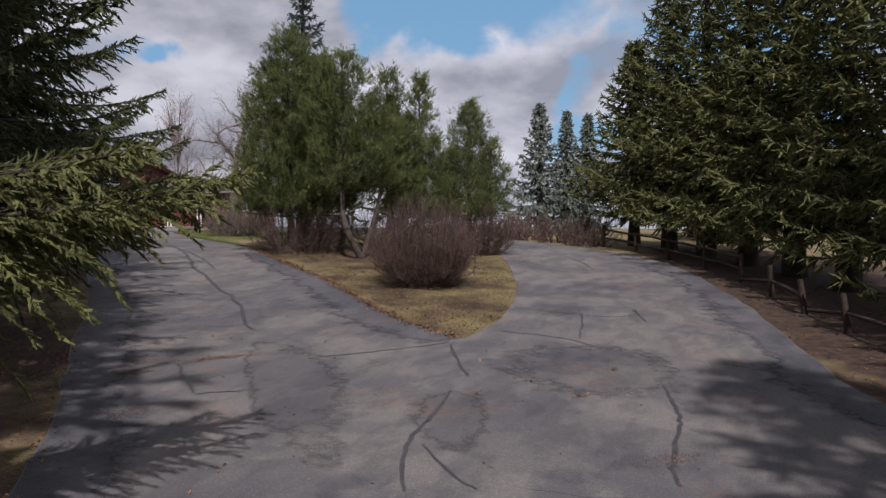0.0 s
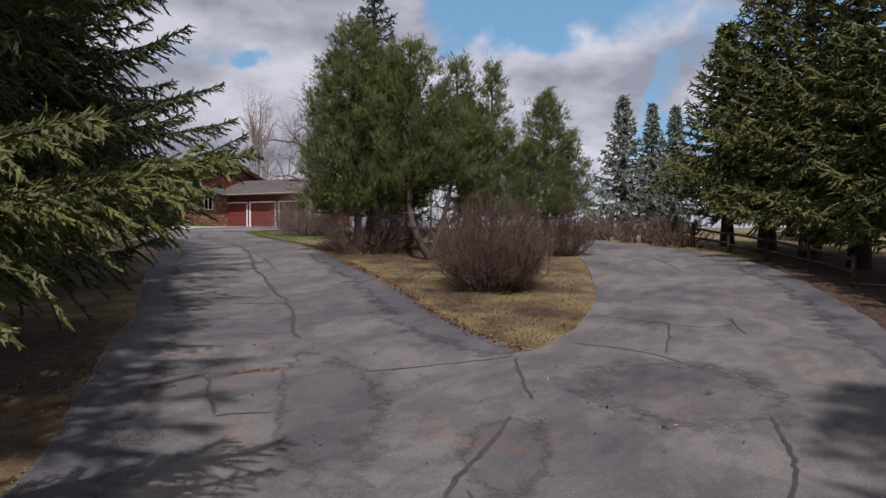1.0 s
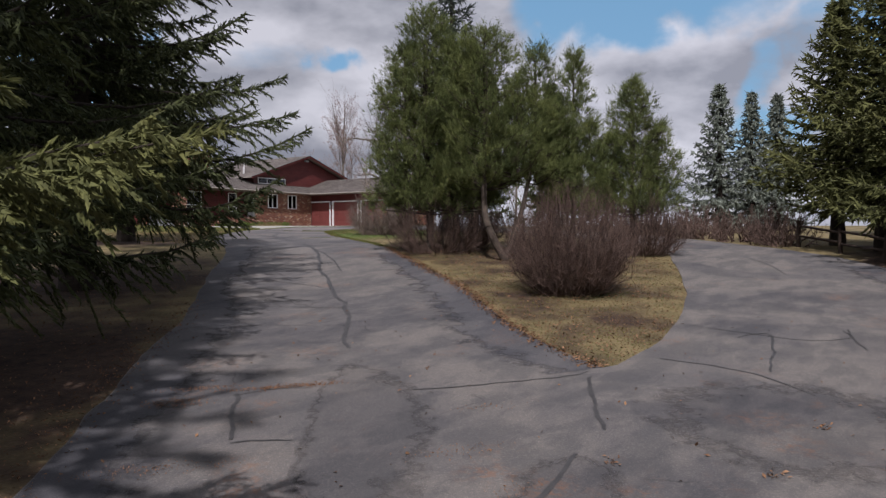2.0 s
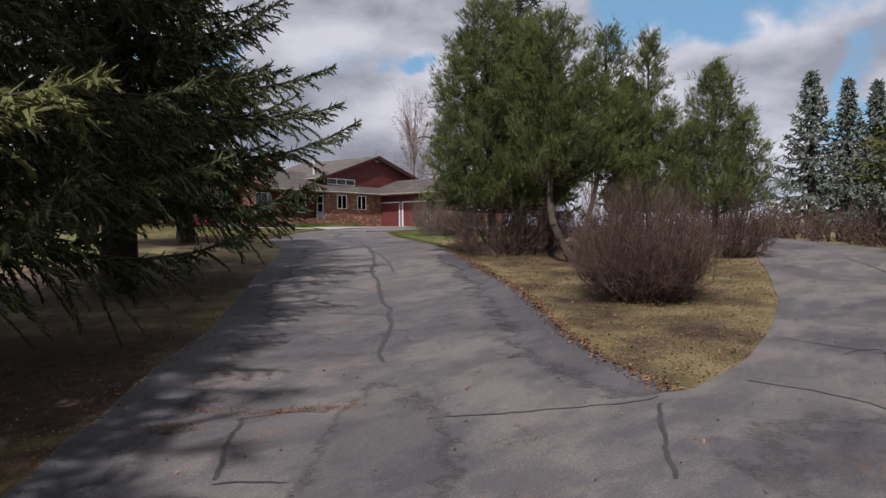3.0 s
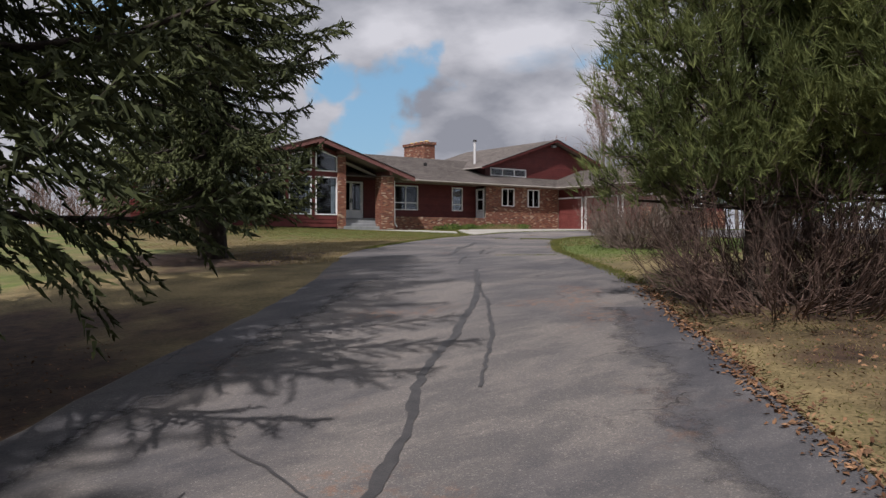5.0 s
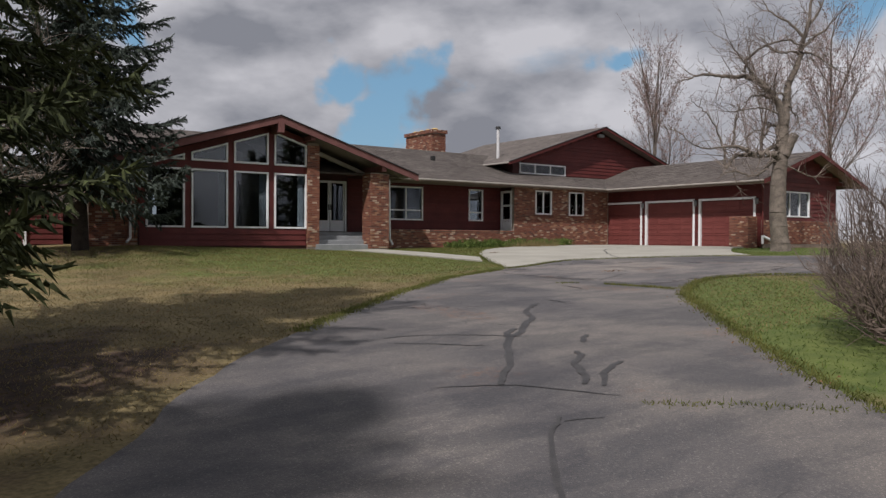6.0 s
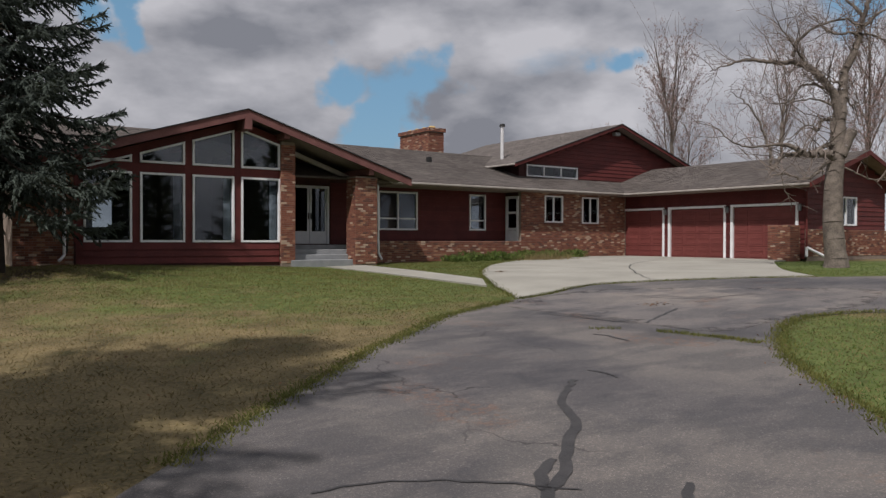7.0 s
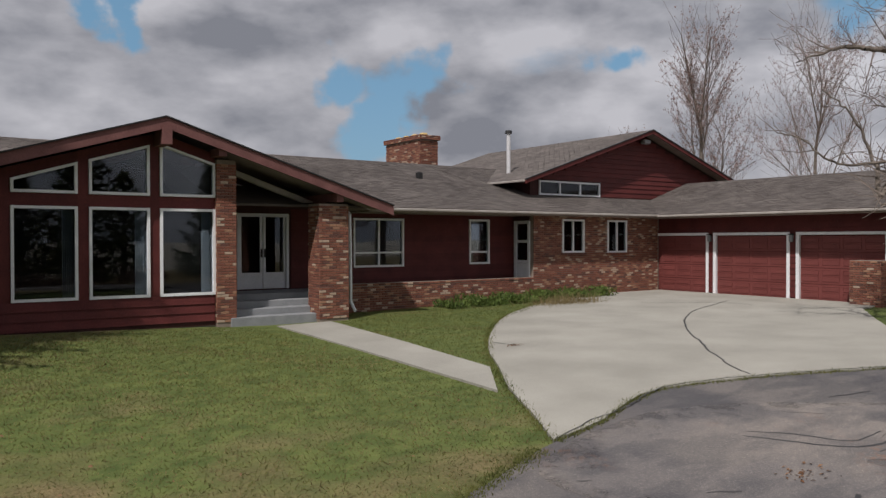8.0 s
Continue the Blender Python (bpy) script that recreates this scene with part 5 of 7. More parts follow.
def pine(x, y, leaders, trunks, seed, mat="pine", label="bushy green pine with upswept shoots", tufts=4, point=0.42):
    """A pine: stems, and leaders (dx, dy, foot, top, radius) that carry rising branches, each ending in a bunch of upswept needle tufts."""
    rs = np.random.RandomState(seed)
    z0 = ground_at(x, y)
    tree = thing("pine_tree", (x, y, z0), label, "tree", "island pines")
    for pts, r in trunks:
        c = curve(pts, 0.4)
        segs = []
        for k in range(len(c) - 1):
            a, b = 1 - k / len(c), 1 - (k + 1) / len(c)
            segs.append((*c[k], *c[k + 1], r * a + 0.02, r * b + 0.02))
        tubes("trunk", segs, M["pine_bark"], tree, 9)
    limb, V = [], []
    for dx, dy, foot, top, rad in leaders:
        limb.append((dx, dy, foot - 0.2, dx, dy, top - 0.2, 0.05 + 0.02 * rad, 0.012))
        n = int(10 + 6.6 * rad * (top - foot))
        for i in range(n):
            q = (i + rs.uniform(0, 1)) / n
            az = i * 2.39996 + rs.uniform(-0.3, 0.3)
            lump = 1 + 0.17 * math.sin(2 * az + 7 * q + seed) + 0.13 * math.sin(3 * az - 13 * q)
            reach = rad * min(1.0, 0.8 + 1.4 * q) * (1 - q) ** point * lump * rs.uniform(0.6, 1.16) + 0.10
            out = np.array([math.cos(az), math.sin(az), 0])
            z = foot + (top - foot) * q
            end = np.array([dx, dy, z]) + out * reach
            src = np.array([dx, dy, max(z - 0.5 * reach - 0.15, foot - 0.3)])
            mid = (src + end) / 2 + np.array([0, 0, -0.12 * reach])
            limb += [(*src, *mid, 0.024, 0.017), (*mid, *end, 0.017, 0.008)]
            m = int(13 + 11 * min(reach, 1.5))
            f = rs.uniform(0.25, 1.0, (m, 1)) ** 0.5
            ends = src * (1 - f) ** 2 + mid * 2 * f * (1 - f) + end * f ** 2 + rs.normal(0, 1, (m, 3)) * np.array([0.15, 0.15, 0.14]) * min(1.0, 0.5 + reach)
            limb += [(*(src * (1 - g) + end * g), *e, 0.008, 0.004) for g, e in zip(f[::2, 0] * 0.9, ends[::2])]
            for k in range(tufts):
                w = out * 0.5 + np.array([0, 0, 0.75]) + rs.normal(0, 0.42 if k else 0.2, (m, 3)); w /= np.linalg.norm(w, axis=1, keepdims=True)
                p = ends + rs.normal(0, 0.07 if k else 0.01, (m, 3))
                V += [blades(p, w + rs.normal(0, 0.3, (m, 3)), rs.uniform(0.13, 0.27, m), rs.uniform(0.010, 0.017, m), rs) for _ in range(6)]
    tagged(tubes("branchwork", limb, M["pine_bark"], tree, 4), kind="stuff")
    V = np.concatenate(V)
    soup("crown", V, tri_faces(len(V) // 3), M[mat], tree)
    return tree


def shrub(x, y, width, height, seed, stems=150, mat="twig", label="large bare twiggy shrub", thick=0.011, group="bare shrubs", each=True, twigs=3, base=0.24):
    """A bare shrub: stems rise out of a narrow base, bow outwards to a rounded head and fork into fine twigs; each stem is a piece of its own."""
    rs = np.random.RandomState(seed)
    bush = thing("shrub", (x, y, ground_at(x, y)), label, "shrub", group)
    S = []
    for i in range(stems):
        az, c = rs.uniform(0, 2 * math.pi), 1 - 1.12 * rs.uniform(0, 1) ** 0.9
        tilt = math.acos(c)
        out = np.array([math.cos(az), math.sin(az), 0])
        lobe = 1 + 0.08 * math.sin(3 * az + seed) + 0.06 * math.sin(7 * az)
        deep = rs.uniform(0.45, 1.0) ** 0.4
        reach = math.sin(tilt) * width / 2 * deep * lobe
        rise = height * (0.44 + 0.56 * c) * (0.75 + 0.25 * deep) * rs.uniform(0.93, 1.03)
        r_base = base * width * math.sin(min(tilt, 1.57)) * rs.uniform(0.2, 1.0)
        start = out * r_base + np.array([rs.normal(0, 0.05), rs.normal(0, 0.05), -0.05])
        end = out * reach + np.array([0, 0, rise])
        knee = out * (r_base * 0.1 + reach * rs.uniform(0.7, 1.15)) + np.array([0, 0, rise * rs.uniform(0.25, 0.45)])
        n, r = 6, thick * rs.uniform(0.7, 1.4)
        p = start
        for k in range(n):
            f = (k + 1) / n
            q = start * (1 - f) ** 2 + knee * 2 * f * (1 - f) + end * f * f + rs.normal(0, 0.065, 3)
            q[2] = max(q[2], 0.02)
            d = q - p
            d = d / (np.linalg.norm(d) + 1e-9)
            ra, rb = r * (1 - 0.12 * k), r * (1 - 0.12 * (k + 1))
            S.append((*p, *q, ra, rb))
            for _ in range(0 if k < 1 else (1 if k < 2 else twigs)):
                t = d * 0.55 + rs.normal(0, 0.5, 3) + out * 0.25 + np.array([0, 0, 0.25])
                t /= np.linalg.norm(t)
                l1 = rs.uniform(0.13, 0.28) * height / 2.6 * (1.0 if k < n - 1 else 0.55)
                b0 = p + (q - p) * rs.uniform(0, 1)
                b1 = b0 + t * l1
                S.append((*b0, *b1, rb * 0.62, rb * 0.45))
                for _ in range(2):
                    t2 = t + rs.normal(0, 0.45, 3) + np.array([0, 0, 0.15]); t2 /= np.linalg.norm(t2)
                    S.append((*b1, *(b1 + t2 * l1 * rs.uniform(0.5, 0.9)), rb * 0.42, rb * 0.28))
            p = q
        if each and i < 290:
            tubes("stem", S, M[mat], bush, 3, False)
            S = []
    if S:
        tagged(tubes("branchwork", S, M[mat], bush, 3, False), kind="stuff")
    return bush


def bare_tree(x, y, height, seed, r0, mains, spread=0.45, up=0.3, label="bare grey poplar", levels=4, forks=3, group="bare trees", limit=5000, kink=0.16, fork_h=0.5, buds=0):
    """A leafless tree: a trunk, main limbs (height share, azimuth in degrees, rise, length, radius), and twigs grown level by level."""
    rs = np.random.RandomState(seed)
    tree = thing("bare_tree", (x, y, ground_at(x, y)), label, "tree", group)
    trunk, queue, T = [], [], []
    p, d = np.array([0, 0, -0.3]), np.array([0, 0, 1.0])
    n = 8
    pts = [p]
    for k in range(n):
        d = d + rs.normal(0, 0.035, 3); d /= np.linalg.norm(d)
        p = p + d * (height * fork_h + 0.3) / n
        pts.append(p)
    for k in range(n):
        ra, rb = r0 * (1 - 0.3 * k / n) * (1.45 if k == 0 else 1), r0 * (1 - 0.3 * (k + 1) / n)
        trunk.append((*pts[k], *pts[k + 1], ra, rb))
    tubes("trunk", trunk, M["grey_bark"], tree, 11)
    for share, az, rise, ln, r in mains:
        at = pts[min(n, int(round(share * n)))]
        az = radians(az)
        w = np.array([math.cos(az) * math.cos(rise), math.sin(az) * math.cos(rise), math.sin(rise)])
        queue.append((at, w, ln, r, 1))
    limb = []
    while queue and len(T) < limit:
        p, d, ln, r, lev = queue.pop(0)
        n = 6 if lev == 1 else (4 if lev == 2 else 3)
        for k in range(n):
            d = d + rs.normal(0, kink, 3) + np.array([0, 0, 0.05 * up])
            d = d / np.linalg.norm(d)
            q = p + d * ln / n
            ra, rb = max(r * (1 - 0.6 * k / n), 0.005), max(r * (1 - 0.6 * (k + 1) / n), 0.005)
            (limb if lev == 1 else T).append((*p, *q, ra, rb))
            if lev < levels:
                for _ in range(forks):
                    if rs.uniform() < 0.3:
                        continue
                    t = rs.normal(0, 1, 3); t -= d * (t @ d); t /= np.linalg.norm(t)
                    w = d * (1 - spread) + t * spread + np.array([0, 0, up * 0.5]); w /= np.linalg.norm(w)
                    queue.append((q, w, ln * rs.uniform(0.35, 0.6), max(rb * 0.5, 0.006), lev + 1))
            p = q
    for k in range(0, len(limb), 6):
        tubes("limb", limb[k:k + 6], M["grey_bark"], tree, 8)
    tagged(tubes("branchwork", T, M["twig_grey"], tree, 3, False), kind="stuff")
    if buds:
        e = np.array([t[3:6] for t in T])[rs.randint(len(T) // 4, len(T), buds)] + rs.normal(0, 0.06, (buds, 3))
        w = rs.normal(0, 0.6, (buds, 3)) + [0, 0, 0.4]; w /= np.linalg.norm(w, axis=1, keepdims=True)
        tagged(soup("budding", blades(e, w, rs.uniform(0.07, 0.15, buds), 0.05, rs), tri_faces(buds), M["bud"], tree), kind="stuff")
    return tree


# spruces along the drive
def lawn_side(h, az):
    """The lawn spruce is cut short at its foot on the side of the house, to fit the camera's view."""
    return 0.58 if (h < 5.5 and (az > 290 or az < 40)) else (0.86 if (h < 4.2 and 225 < az <= 290) else 1.0)


def clear_of_view(h, az):
    """The verge spruce is cut back towards the drive above its one long bough, to fit the camera's view."""
    return 0.66 if (h > 4.3 and (az > 285 or az < 30)) else 1.0


NEAR = [(3.3, -27, 6.3, -0.02, 1.8), (3.2, -33, 5.8, -0.02, 1.8), (3.35, -21, 5.8, -0.03, 1.7), (3.4, -37, 5.0, -0.01, 1.6), (3.45, -29, 5.0, 0.0, 1.6), (3.05, -25, 5.4, -0.02, 1.5)]
spruce(0.4, 8.3, 25.0, 6.0, 4.6, 20, 0.45, "spruce_lit", limbs=170, boughs=NEAR, full=1.2, coarse_above=8.0, taper=0.72, trim=clear_of_view, label="tall spruce with a sunlit green bough over the verge")
spruce(7.2, 15.2, 21.0, 6.9, 2.3, 11, 1.15, limbs=200, each=True, full=1.25, foot=0.9, coarse_above=8.5, droop=-0.12, label="huge dark spruce whose boughs overhang the drive")
spruce(14.2, 20.8, 20.0, 6.2, 2.6, 12, 1.15, limbs=205, full=1.25, coarse_above=10.5, each=True, foot=0.9, start=0.06, droop=-0.12, stout=0.85, label="large dark spruce beside the drive")
spruce(22.9, 31.7, 12.8, 5.6, 1.9, 13, 1.05, limbs=165, full=1.2, boughs=[(1.6, 286, 3.0, -0.10, 1.3), (1.9, 276, 3.1, -0.08, 1.3), (1.4, 296, 2.5, -0.08, 1.2)], each=True, foot=0.75, swell=2.5, start=0.06, trim=lawn_side, label="large dark spruce on the lawn by the drive")
spruce(28.3, 48.9, 14.0, 4.0, 2.0, 14, 1.1, "spruce_blue", label="blue-grey spruce before the glazed wing", limbs=215, each=True, full=1.4, stout=0.6, foot=0.85, start=0.06)
# unseen trees, added to throw shade on verge, drive and boughs
for k, (x, y, h, r) in enumerate([(1.6, 13.4, 24.0, 5.6), (-4.2, 7.6, 22.0, 5.2), (3.2, -5.9, 17.5, 5.3), (6.0, -10.0, 17.0, 5.2)]):
    spruce(x, y, h, r, 2.2, 21 + k, 0.3, label="unseen spruce behind the verge, added to cast shade", limbs=120, full=1.35)
spruce(34.7, 22.6, 13.4, 3.3, 1.6, 16, 0.6, "spruce_blue", label="slender spruce rising behind the island pines", limbs=110)
spruce(39.0, 24.0, 10.5, 2.8, 1.2, 17, 0.36, label="dark spruce at the back of the island, mirrored in the windows", limbs=90)
# row behind the rail fence
ROW = [(9.6, -8.4, 14, 4.0), (14.0, -6.8, 14.5, 4.3), (18.3, -5.2, 14, 4.2), (22.3, -3.7, 14.5, 4.1), (25.8, -2.2, 13.5, 4.5), (28.6, -0.8, 14, 4.4), (30.8, 0.7, 13, 4.2), (32.5, 2.3, 13.5, 4.1), (34.1, 3.9, 12.0, 3.9), (35.6, 5.6, 9.4, 3.4)]
for k, (x, y, h, r) in enumerate(ROW):
    spruce(x, y, h, r, 1.4 if k < 3 else 2.0, 30 + k, 0.58 if k > 1 else 0.5, "spruce_lit", "dense green spruce in a row behind the fence", limbs=165, taper=0.82 if k < 7 else 0.98, foot=0.9, group="fence-row spruces", start=0.1, hang=0.75, full=1.05)
# unseen trees, added so that the windows mirror something dark
for k, (x, y, h, r) in enumerate([(39.0, 0.5, 8.5, 3.0), (42.5, 2.0, 9.0, 3.0), (46.0, 3.8, 8.5, 2.9)]):
    spruce(x, y, h, r, 1.0, 44 + k, 0.34, "spruce_lit", "unseen spruce behind the fence row, added to darken window reflections", limbs=80, foot=0.95, group="fence-row spruces")
# far conifers
for k, (x, y, h, r) in enumerate([(49.6, 13.7, 8.6, 3.1), (51.2, 12.25, 8.3, 2.2), (52.0, 11.0, 8.1, 2.2)]):
    spruce(x, y, h, r, 0.6, 50 + k, 0.62, "spruce_pale", "slim grey-green spruce in the distance", limbs=110, full=1.5, group="far spruces", taper=1.2, foot=1.0, droop=-0.1)
spruce(48.8, 24.2, 9.5, 2.8, 0.8, 56, 0.34, "spruce", "dark spruce beyond the drive, mirrored in the windows", limbs=80, group="far spruces", taper=1.0, foot=1.0)

# pines on the island
pine(25.4, 16.4, [(0.0, 1.1, 1.7, 8.7, 1.95), (-0.35, 1.8, 1.8, 7.4, 1.4), (0.5, 0.2, 1.8, 7.7, 1.6), (0.3, -1.1, 2.5, 7.8, 1.8), (1.0, -0.3, 1.9, 7.0, 1.5), (1.45, -2.5, 2.7, 7.2, 1.1), (0.7, -2.2, 2.9, 5.8, 1.3), (2.3, -3.0, 1.7, 5.2, 1.0)],
     [([(-0.5, -2.4, -0.2), (-0.75, -1.9, 0.9), (-0.2, -1.4, 2.0), (0.3, -1.2, 4.2), (0.3, -1.2, 6.6)], 0.12), ([(-0.35, -2.3, -0.2), (0.5, -2.5, 1.6), (1.2, -2.5, 3.6), (1.4, -2.5, 6.0)], 0.085), ([(0.1, 1.0, -0.2), (0.1, 1.1, 2.5), (0, 1.2, 5.0), (0, 1.2, 7.6)], 0.13)], 61, label="broad bushy pine with leaning stems")
pine(28.4, 13.2, [(0, 0, 1.6, 7.2, 0.95), (0.3, -0.5, 1.4, 4.6, 0.9), (-0.4, 0.5, 1.6, 5.4, 0.8)], [([(0, 0, -0.2), (0, 0, 3), (0, 0, 6.2)], 0.09)], 62, label="slim pointed pine among the island trees", point=0.62)
pine(29.6, 11.45, [(0, 0, 1.5, 6.1, 1.7), (0.6, -0.7, 1.6, 4.6, 1.0), (-0.55, 0.5, 1.4, 4.2, 0.9)], [([(0, 0, -0.2), (0, 0, 2.5), (-0.1, 0.1, 4.8)], 0.1)], 63, label="cone-shaped pine at the edge of the drive", point=0.75)

# bare shrubs
shrub(20.6, 9.7, 3.4, 2.9, 71, 540, label="big rounded bare brown shrub on the island tip", thick=0.009, twigs=4)
shrub(23.0, 53.5, 3.4, 2.2, 77, 50, label="brown shrub beyond the house corner", thick=0.014, each=False)
shrub(25.6, 17.0, 4.6, 2.3, 72, 240, "twig", "dark bare shrub under the pines", base=0.3)
shrub(27.9, 17.2, 3.2, 2.0, 76, 100, "twig", "dark bare shrub under the pines")
shrub(29.6, 15.6, 3.4, 2.3, 78, 130, "twig", "dark bare shrub under the pines", each=False)
shrub(30.8, 19.2, 3.0, 2.0, 79, 90, "twig", "dark bare shrub under the pines", each=False)
shrub(28.6, 10.6, 2.8, 2.3, 73, 210, label="bare brown shrub at the drive's edge")
shrub(33.4, 26.0, 3.9, 2.5, 74, 280, "twig_pale", "pale bare shrub at the island's end", thick=0.012)
for k, (x, y, w, h) in enumerate([(34.4, 7.3, 3.0, 1.7), (36.2, 9.4, 2.8, 1.5), (37.6, 11.2, 2.8, 1.5), (39.2, 13.0, 2.8, 1.5), (40.8, 14.9, 2.8, 1.5), (42.2, 16.9, 2.8, 1.5), (43.8, 19.2, 2.8, 1.5), (37.9, 8.6, 3.0, 1.7), (41.0, 12.2, 3.0, 1.7)]):
    shrub(x, y, w, h, 80 + k, 74, label="low bare shrub beyond the drive", thick=0.022, group="far hedge", each=False, base=0.35, twigs=2)

# bare trees round the garage and behind the house
def old_tree(x, y, seed, label):
    """The old tree by the garage: a thick trunk with a broken stub, crooked limbs, and twigs grown from them. Limbs: reach and height points, radius."""
    rs = np.random.RandomState(seed)
    tree = thing("bare_tree", (x, y, ground_at(x, y)), label, "tree", "bare trees")
    side, deep = np.array([0.81, -0.585, 0]), np.array([0.585, 0.81, 0])

    def limb(points, r, end, name, depth=0.3, rings=9):
        off = np.concatenate([[0], np.cumsum(rs.normal(0, depth, len(points) - 1))])
        p = np.array([side * u + deep * o + np.array([0, 0, h]) for (u, h), o in zip(points, off)])
        f = np.linspace(0, len(p) - 1, 5 * (len(p) - 1) + 1)
        c = np.column_stack([np.interp(f, np.arange(len(p)), p[:, k]) for k in range(3)])
        c[1:-1] = (c[:-2] + 2 * c[1:-1] + c[2:]) / 4 + rs.normal(0, 0.018 if r < 0.21 else 0.003, c[1:-1].shape)
        n = len(c) - 1
        tubes(name, [(*c[k], *c[k + 1], r + (end - r) * k / n, r + (end - r) * (k + 1) / n) for k in range(n)], M["grey_bark"], tree, rings)
        return c, r, end

    limb([(0, -0.3), (0, 0.45)], 0.45, 0.33, "flare", 0, 14)
    limb([(0, 0.1), (-0.12, 1.5), (-0.08, 2.8), (0.04, 3.8), (0.08, 4.6), (0.1, 5.1)], 0.34, 0.2, "trunk", 0.03, 14)
    limb([(0.1, 3.7), (0.32, 4.2), (0.5, 4.52)], 0.21, 0.17, "stub", 0.02, 10)
    # the crooked leader towards the house and its forks
    arms = [([(0.05, 4.9), (-0.15, 5.75), (-0.56, 6.2), (-0.95, 6.55), (-1.4, 6.75), (-2.1, 6.7), (-2.65, 6.75), (-3.2, 6.8), (-3.75, 6.6), (-4.2, 6.45)], 0.15, 0.012),
            ([(-0.75, 6.4), (-1.15, 6.8), (-1.45, 7.15), (-1.8, 7.4), (-2.3, 8.1)], 0.06, 0.012), ([(-1.45, 6.95), (-1.4, 7.4), (-0.8, 7.9), (-0.4, 8.05), (0.1, 8.15), (0.7, 7.9)], 0.055, 0.03),
            ([(-0.35, 5.9), (-0.42, 6.25), (-0.64, 6.5), (-0.95, 6.5)], 0.055, 0.04), ([(-0.3, 5.85), (-0.78, 6.05), (-1.1, 6.05), (-1.38, 5.85), (-1.55, 5.3)], 0.05, 0.014), ([(0.0, 5.25), (-0.5, 5.5), (-1.05, 5.55), (-1.8, 5.35), (-2.4, 5.4)], 0.04, 0.012),
            # the upright leader
            ([(0.1, 4.9), (0.2, 5.7), (0.25, 6.3), (0.38, 6.8), (0.65, 7.4), (0.75, 8.0), (0.95, 8.8), (1.05, 9.9), (1.0, 11.0)], 0.17, 0.03), ([(0.2, 6.0), (-0.05, 6.1), (-0.25, 6.05), (-0.45, 6.3)], 0.045, 0.015), ([(0.3, 5.8), (0.45, 5.45), (0.67, 5.3), (0.8, 4.7)], 0.035, 0.012),
            ([(0.68, 7.65), (0.3, 7.65), (-0.25, 7.6), (-0.65, 7.7), (-1.0, 8.2)], 0.05, 0.014), ([(0.75, 7.85), (1.2, 8.25), (1.7, 8.6), (2.3, 9.4)], 0.07, 0.014), ([(0.65, 7.4), (0.85, 7.7), (1.25, 7.5), (1.6, 7.1), (2.2, 6.7)], 0.05, 0.014), ([(0.8, 8.3), (0.3, 8.9), (-0.4, 9.2), (-0.9, 10.1)], 0.06, 0.014), ([(0.9, 8.6), (1.5, 9.3), (1.8, 10.4)], 0.06, 0.014),
            # the hooked branch and the low limbs over the garage roof
            ([(-0.12, 3.9), (-0.13, 4.4), (-0.15, 4.82), (-0.26, 4.95), (-0.41, 4.85), (-0.5, 4.55), (-0.66, 4.52), (-0.81, 4.67), (-1.07, 4.7), (-1.36, 4.26)], 0.075, 0.012),
            ([(0.0, 3.55), (-0.36, 3.75), (-0.77, 3.72), (-1.14, 3.7), (-1.36, 3.82), (-1.66, 3.98), (-2.07, 4.05)], 0.15, 0.06), ([(-1.2, 3.72), (-1.66, 3.76), (-1.97, 3.5), (-2.18, 3.2)], 0.09, 0.06), ([(0.0, 4.1), (-0.36, 4.02), (-0.68, 3.87), (-1.0, 3.74)], 0.09, 0.06),
            ([(-0.2, 3.55), (-0.54, 3.42), (-0.84, 3.1), (-1.13, 2.88), (-1.5, 2.9), (-1.88, 3.05), (-2.36, 3.0)], 0.065, 0.025), ([(-2.18, 3.2), (-2.16, 3.8), (-2.3, 4.35), (-2.55, 5.0), (-2.9, 5.5), (-3.4, 5.85)], 0.06, 0.012), ([(-1.88, 4.0), (-1.77, 4.65), (-1.7, 5.3), (-1.5, 6.1)], 0.055, 0.012),
            ([(-1.97, 4.05), (-2.8, 3.95), (-3.4, 4.15), (-3.95, 4.7), (-4.5, 4.8)], 0.04, 0.01), ([(0.25, 3.3), (0.9, 2.95), (1.3, 2.87), (1.46, 2.6)], 0.03, 0.01), ([(-1.85, 3.02), (-1.65, 2.55), (-1.4, 2.0)], 0.016, 0.007)]
    queue, T = [], []
    for pts, r, end in arms:
        c, r, end = limb(pts, r, end, "limb", 0.12)
        for k in range(3, len(c)):
            d = c[k] - c[k - 1]; d /= np.linalg.norm(d)
            if rs.uniform() < 0.62:
                w = d * 0.5 + rs.normal(0, 0.55, 3) + np.array([0, 0, 0.3]); w /= np.linalg.norm(w)
                queue.append((c[k], w, rs.uniform(0.5, 1.5), 0.014 + 0.12 * (r + (end - r) * k / len(c)), 1))
    while queue and len(T) < 6500:
        p, d, ln, r, lev = queue.pop(0)
        for k in range(4):
            d = d + rs.normal(0, 0.2, 3) + np.array([0, 0, 0.03]); d /= np.linalg.norm(d)
            q = p + d * ln / 4
            ra, rb = max(r * (1 - 0.2 * k), 0.006), max(r * (0.8 - 0.2 * k), 0.005)
            T.append((*p, *q, ra, rb))
            if lev < 3:
                for _ in range(2):
                    t = d * 0.6 + rs.normal(0, 0.5, 3); t /= np.linalg.norm(t)
                    queue.append((q, t, ln * rs.uniform(0.35, 0.6), rb * 0.6, lev + 1))
            p = q
    tagged(tubes("branchwork", T, M["twig_grey"], tree, 3, False), kind="stuff")


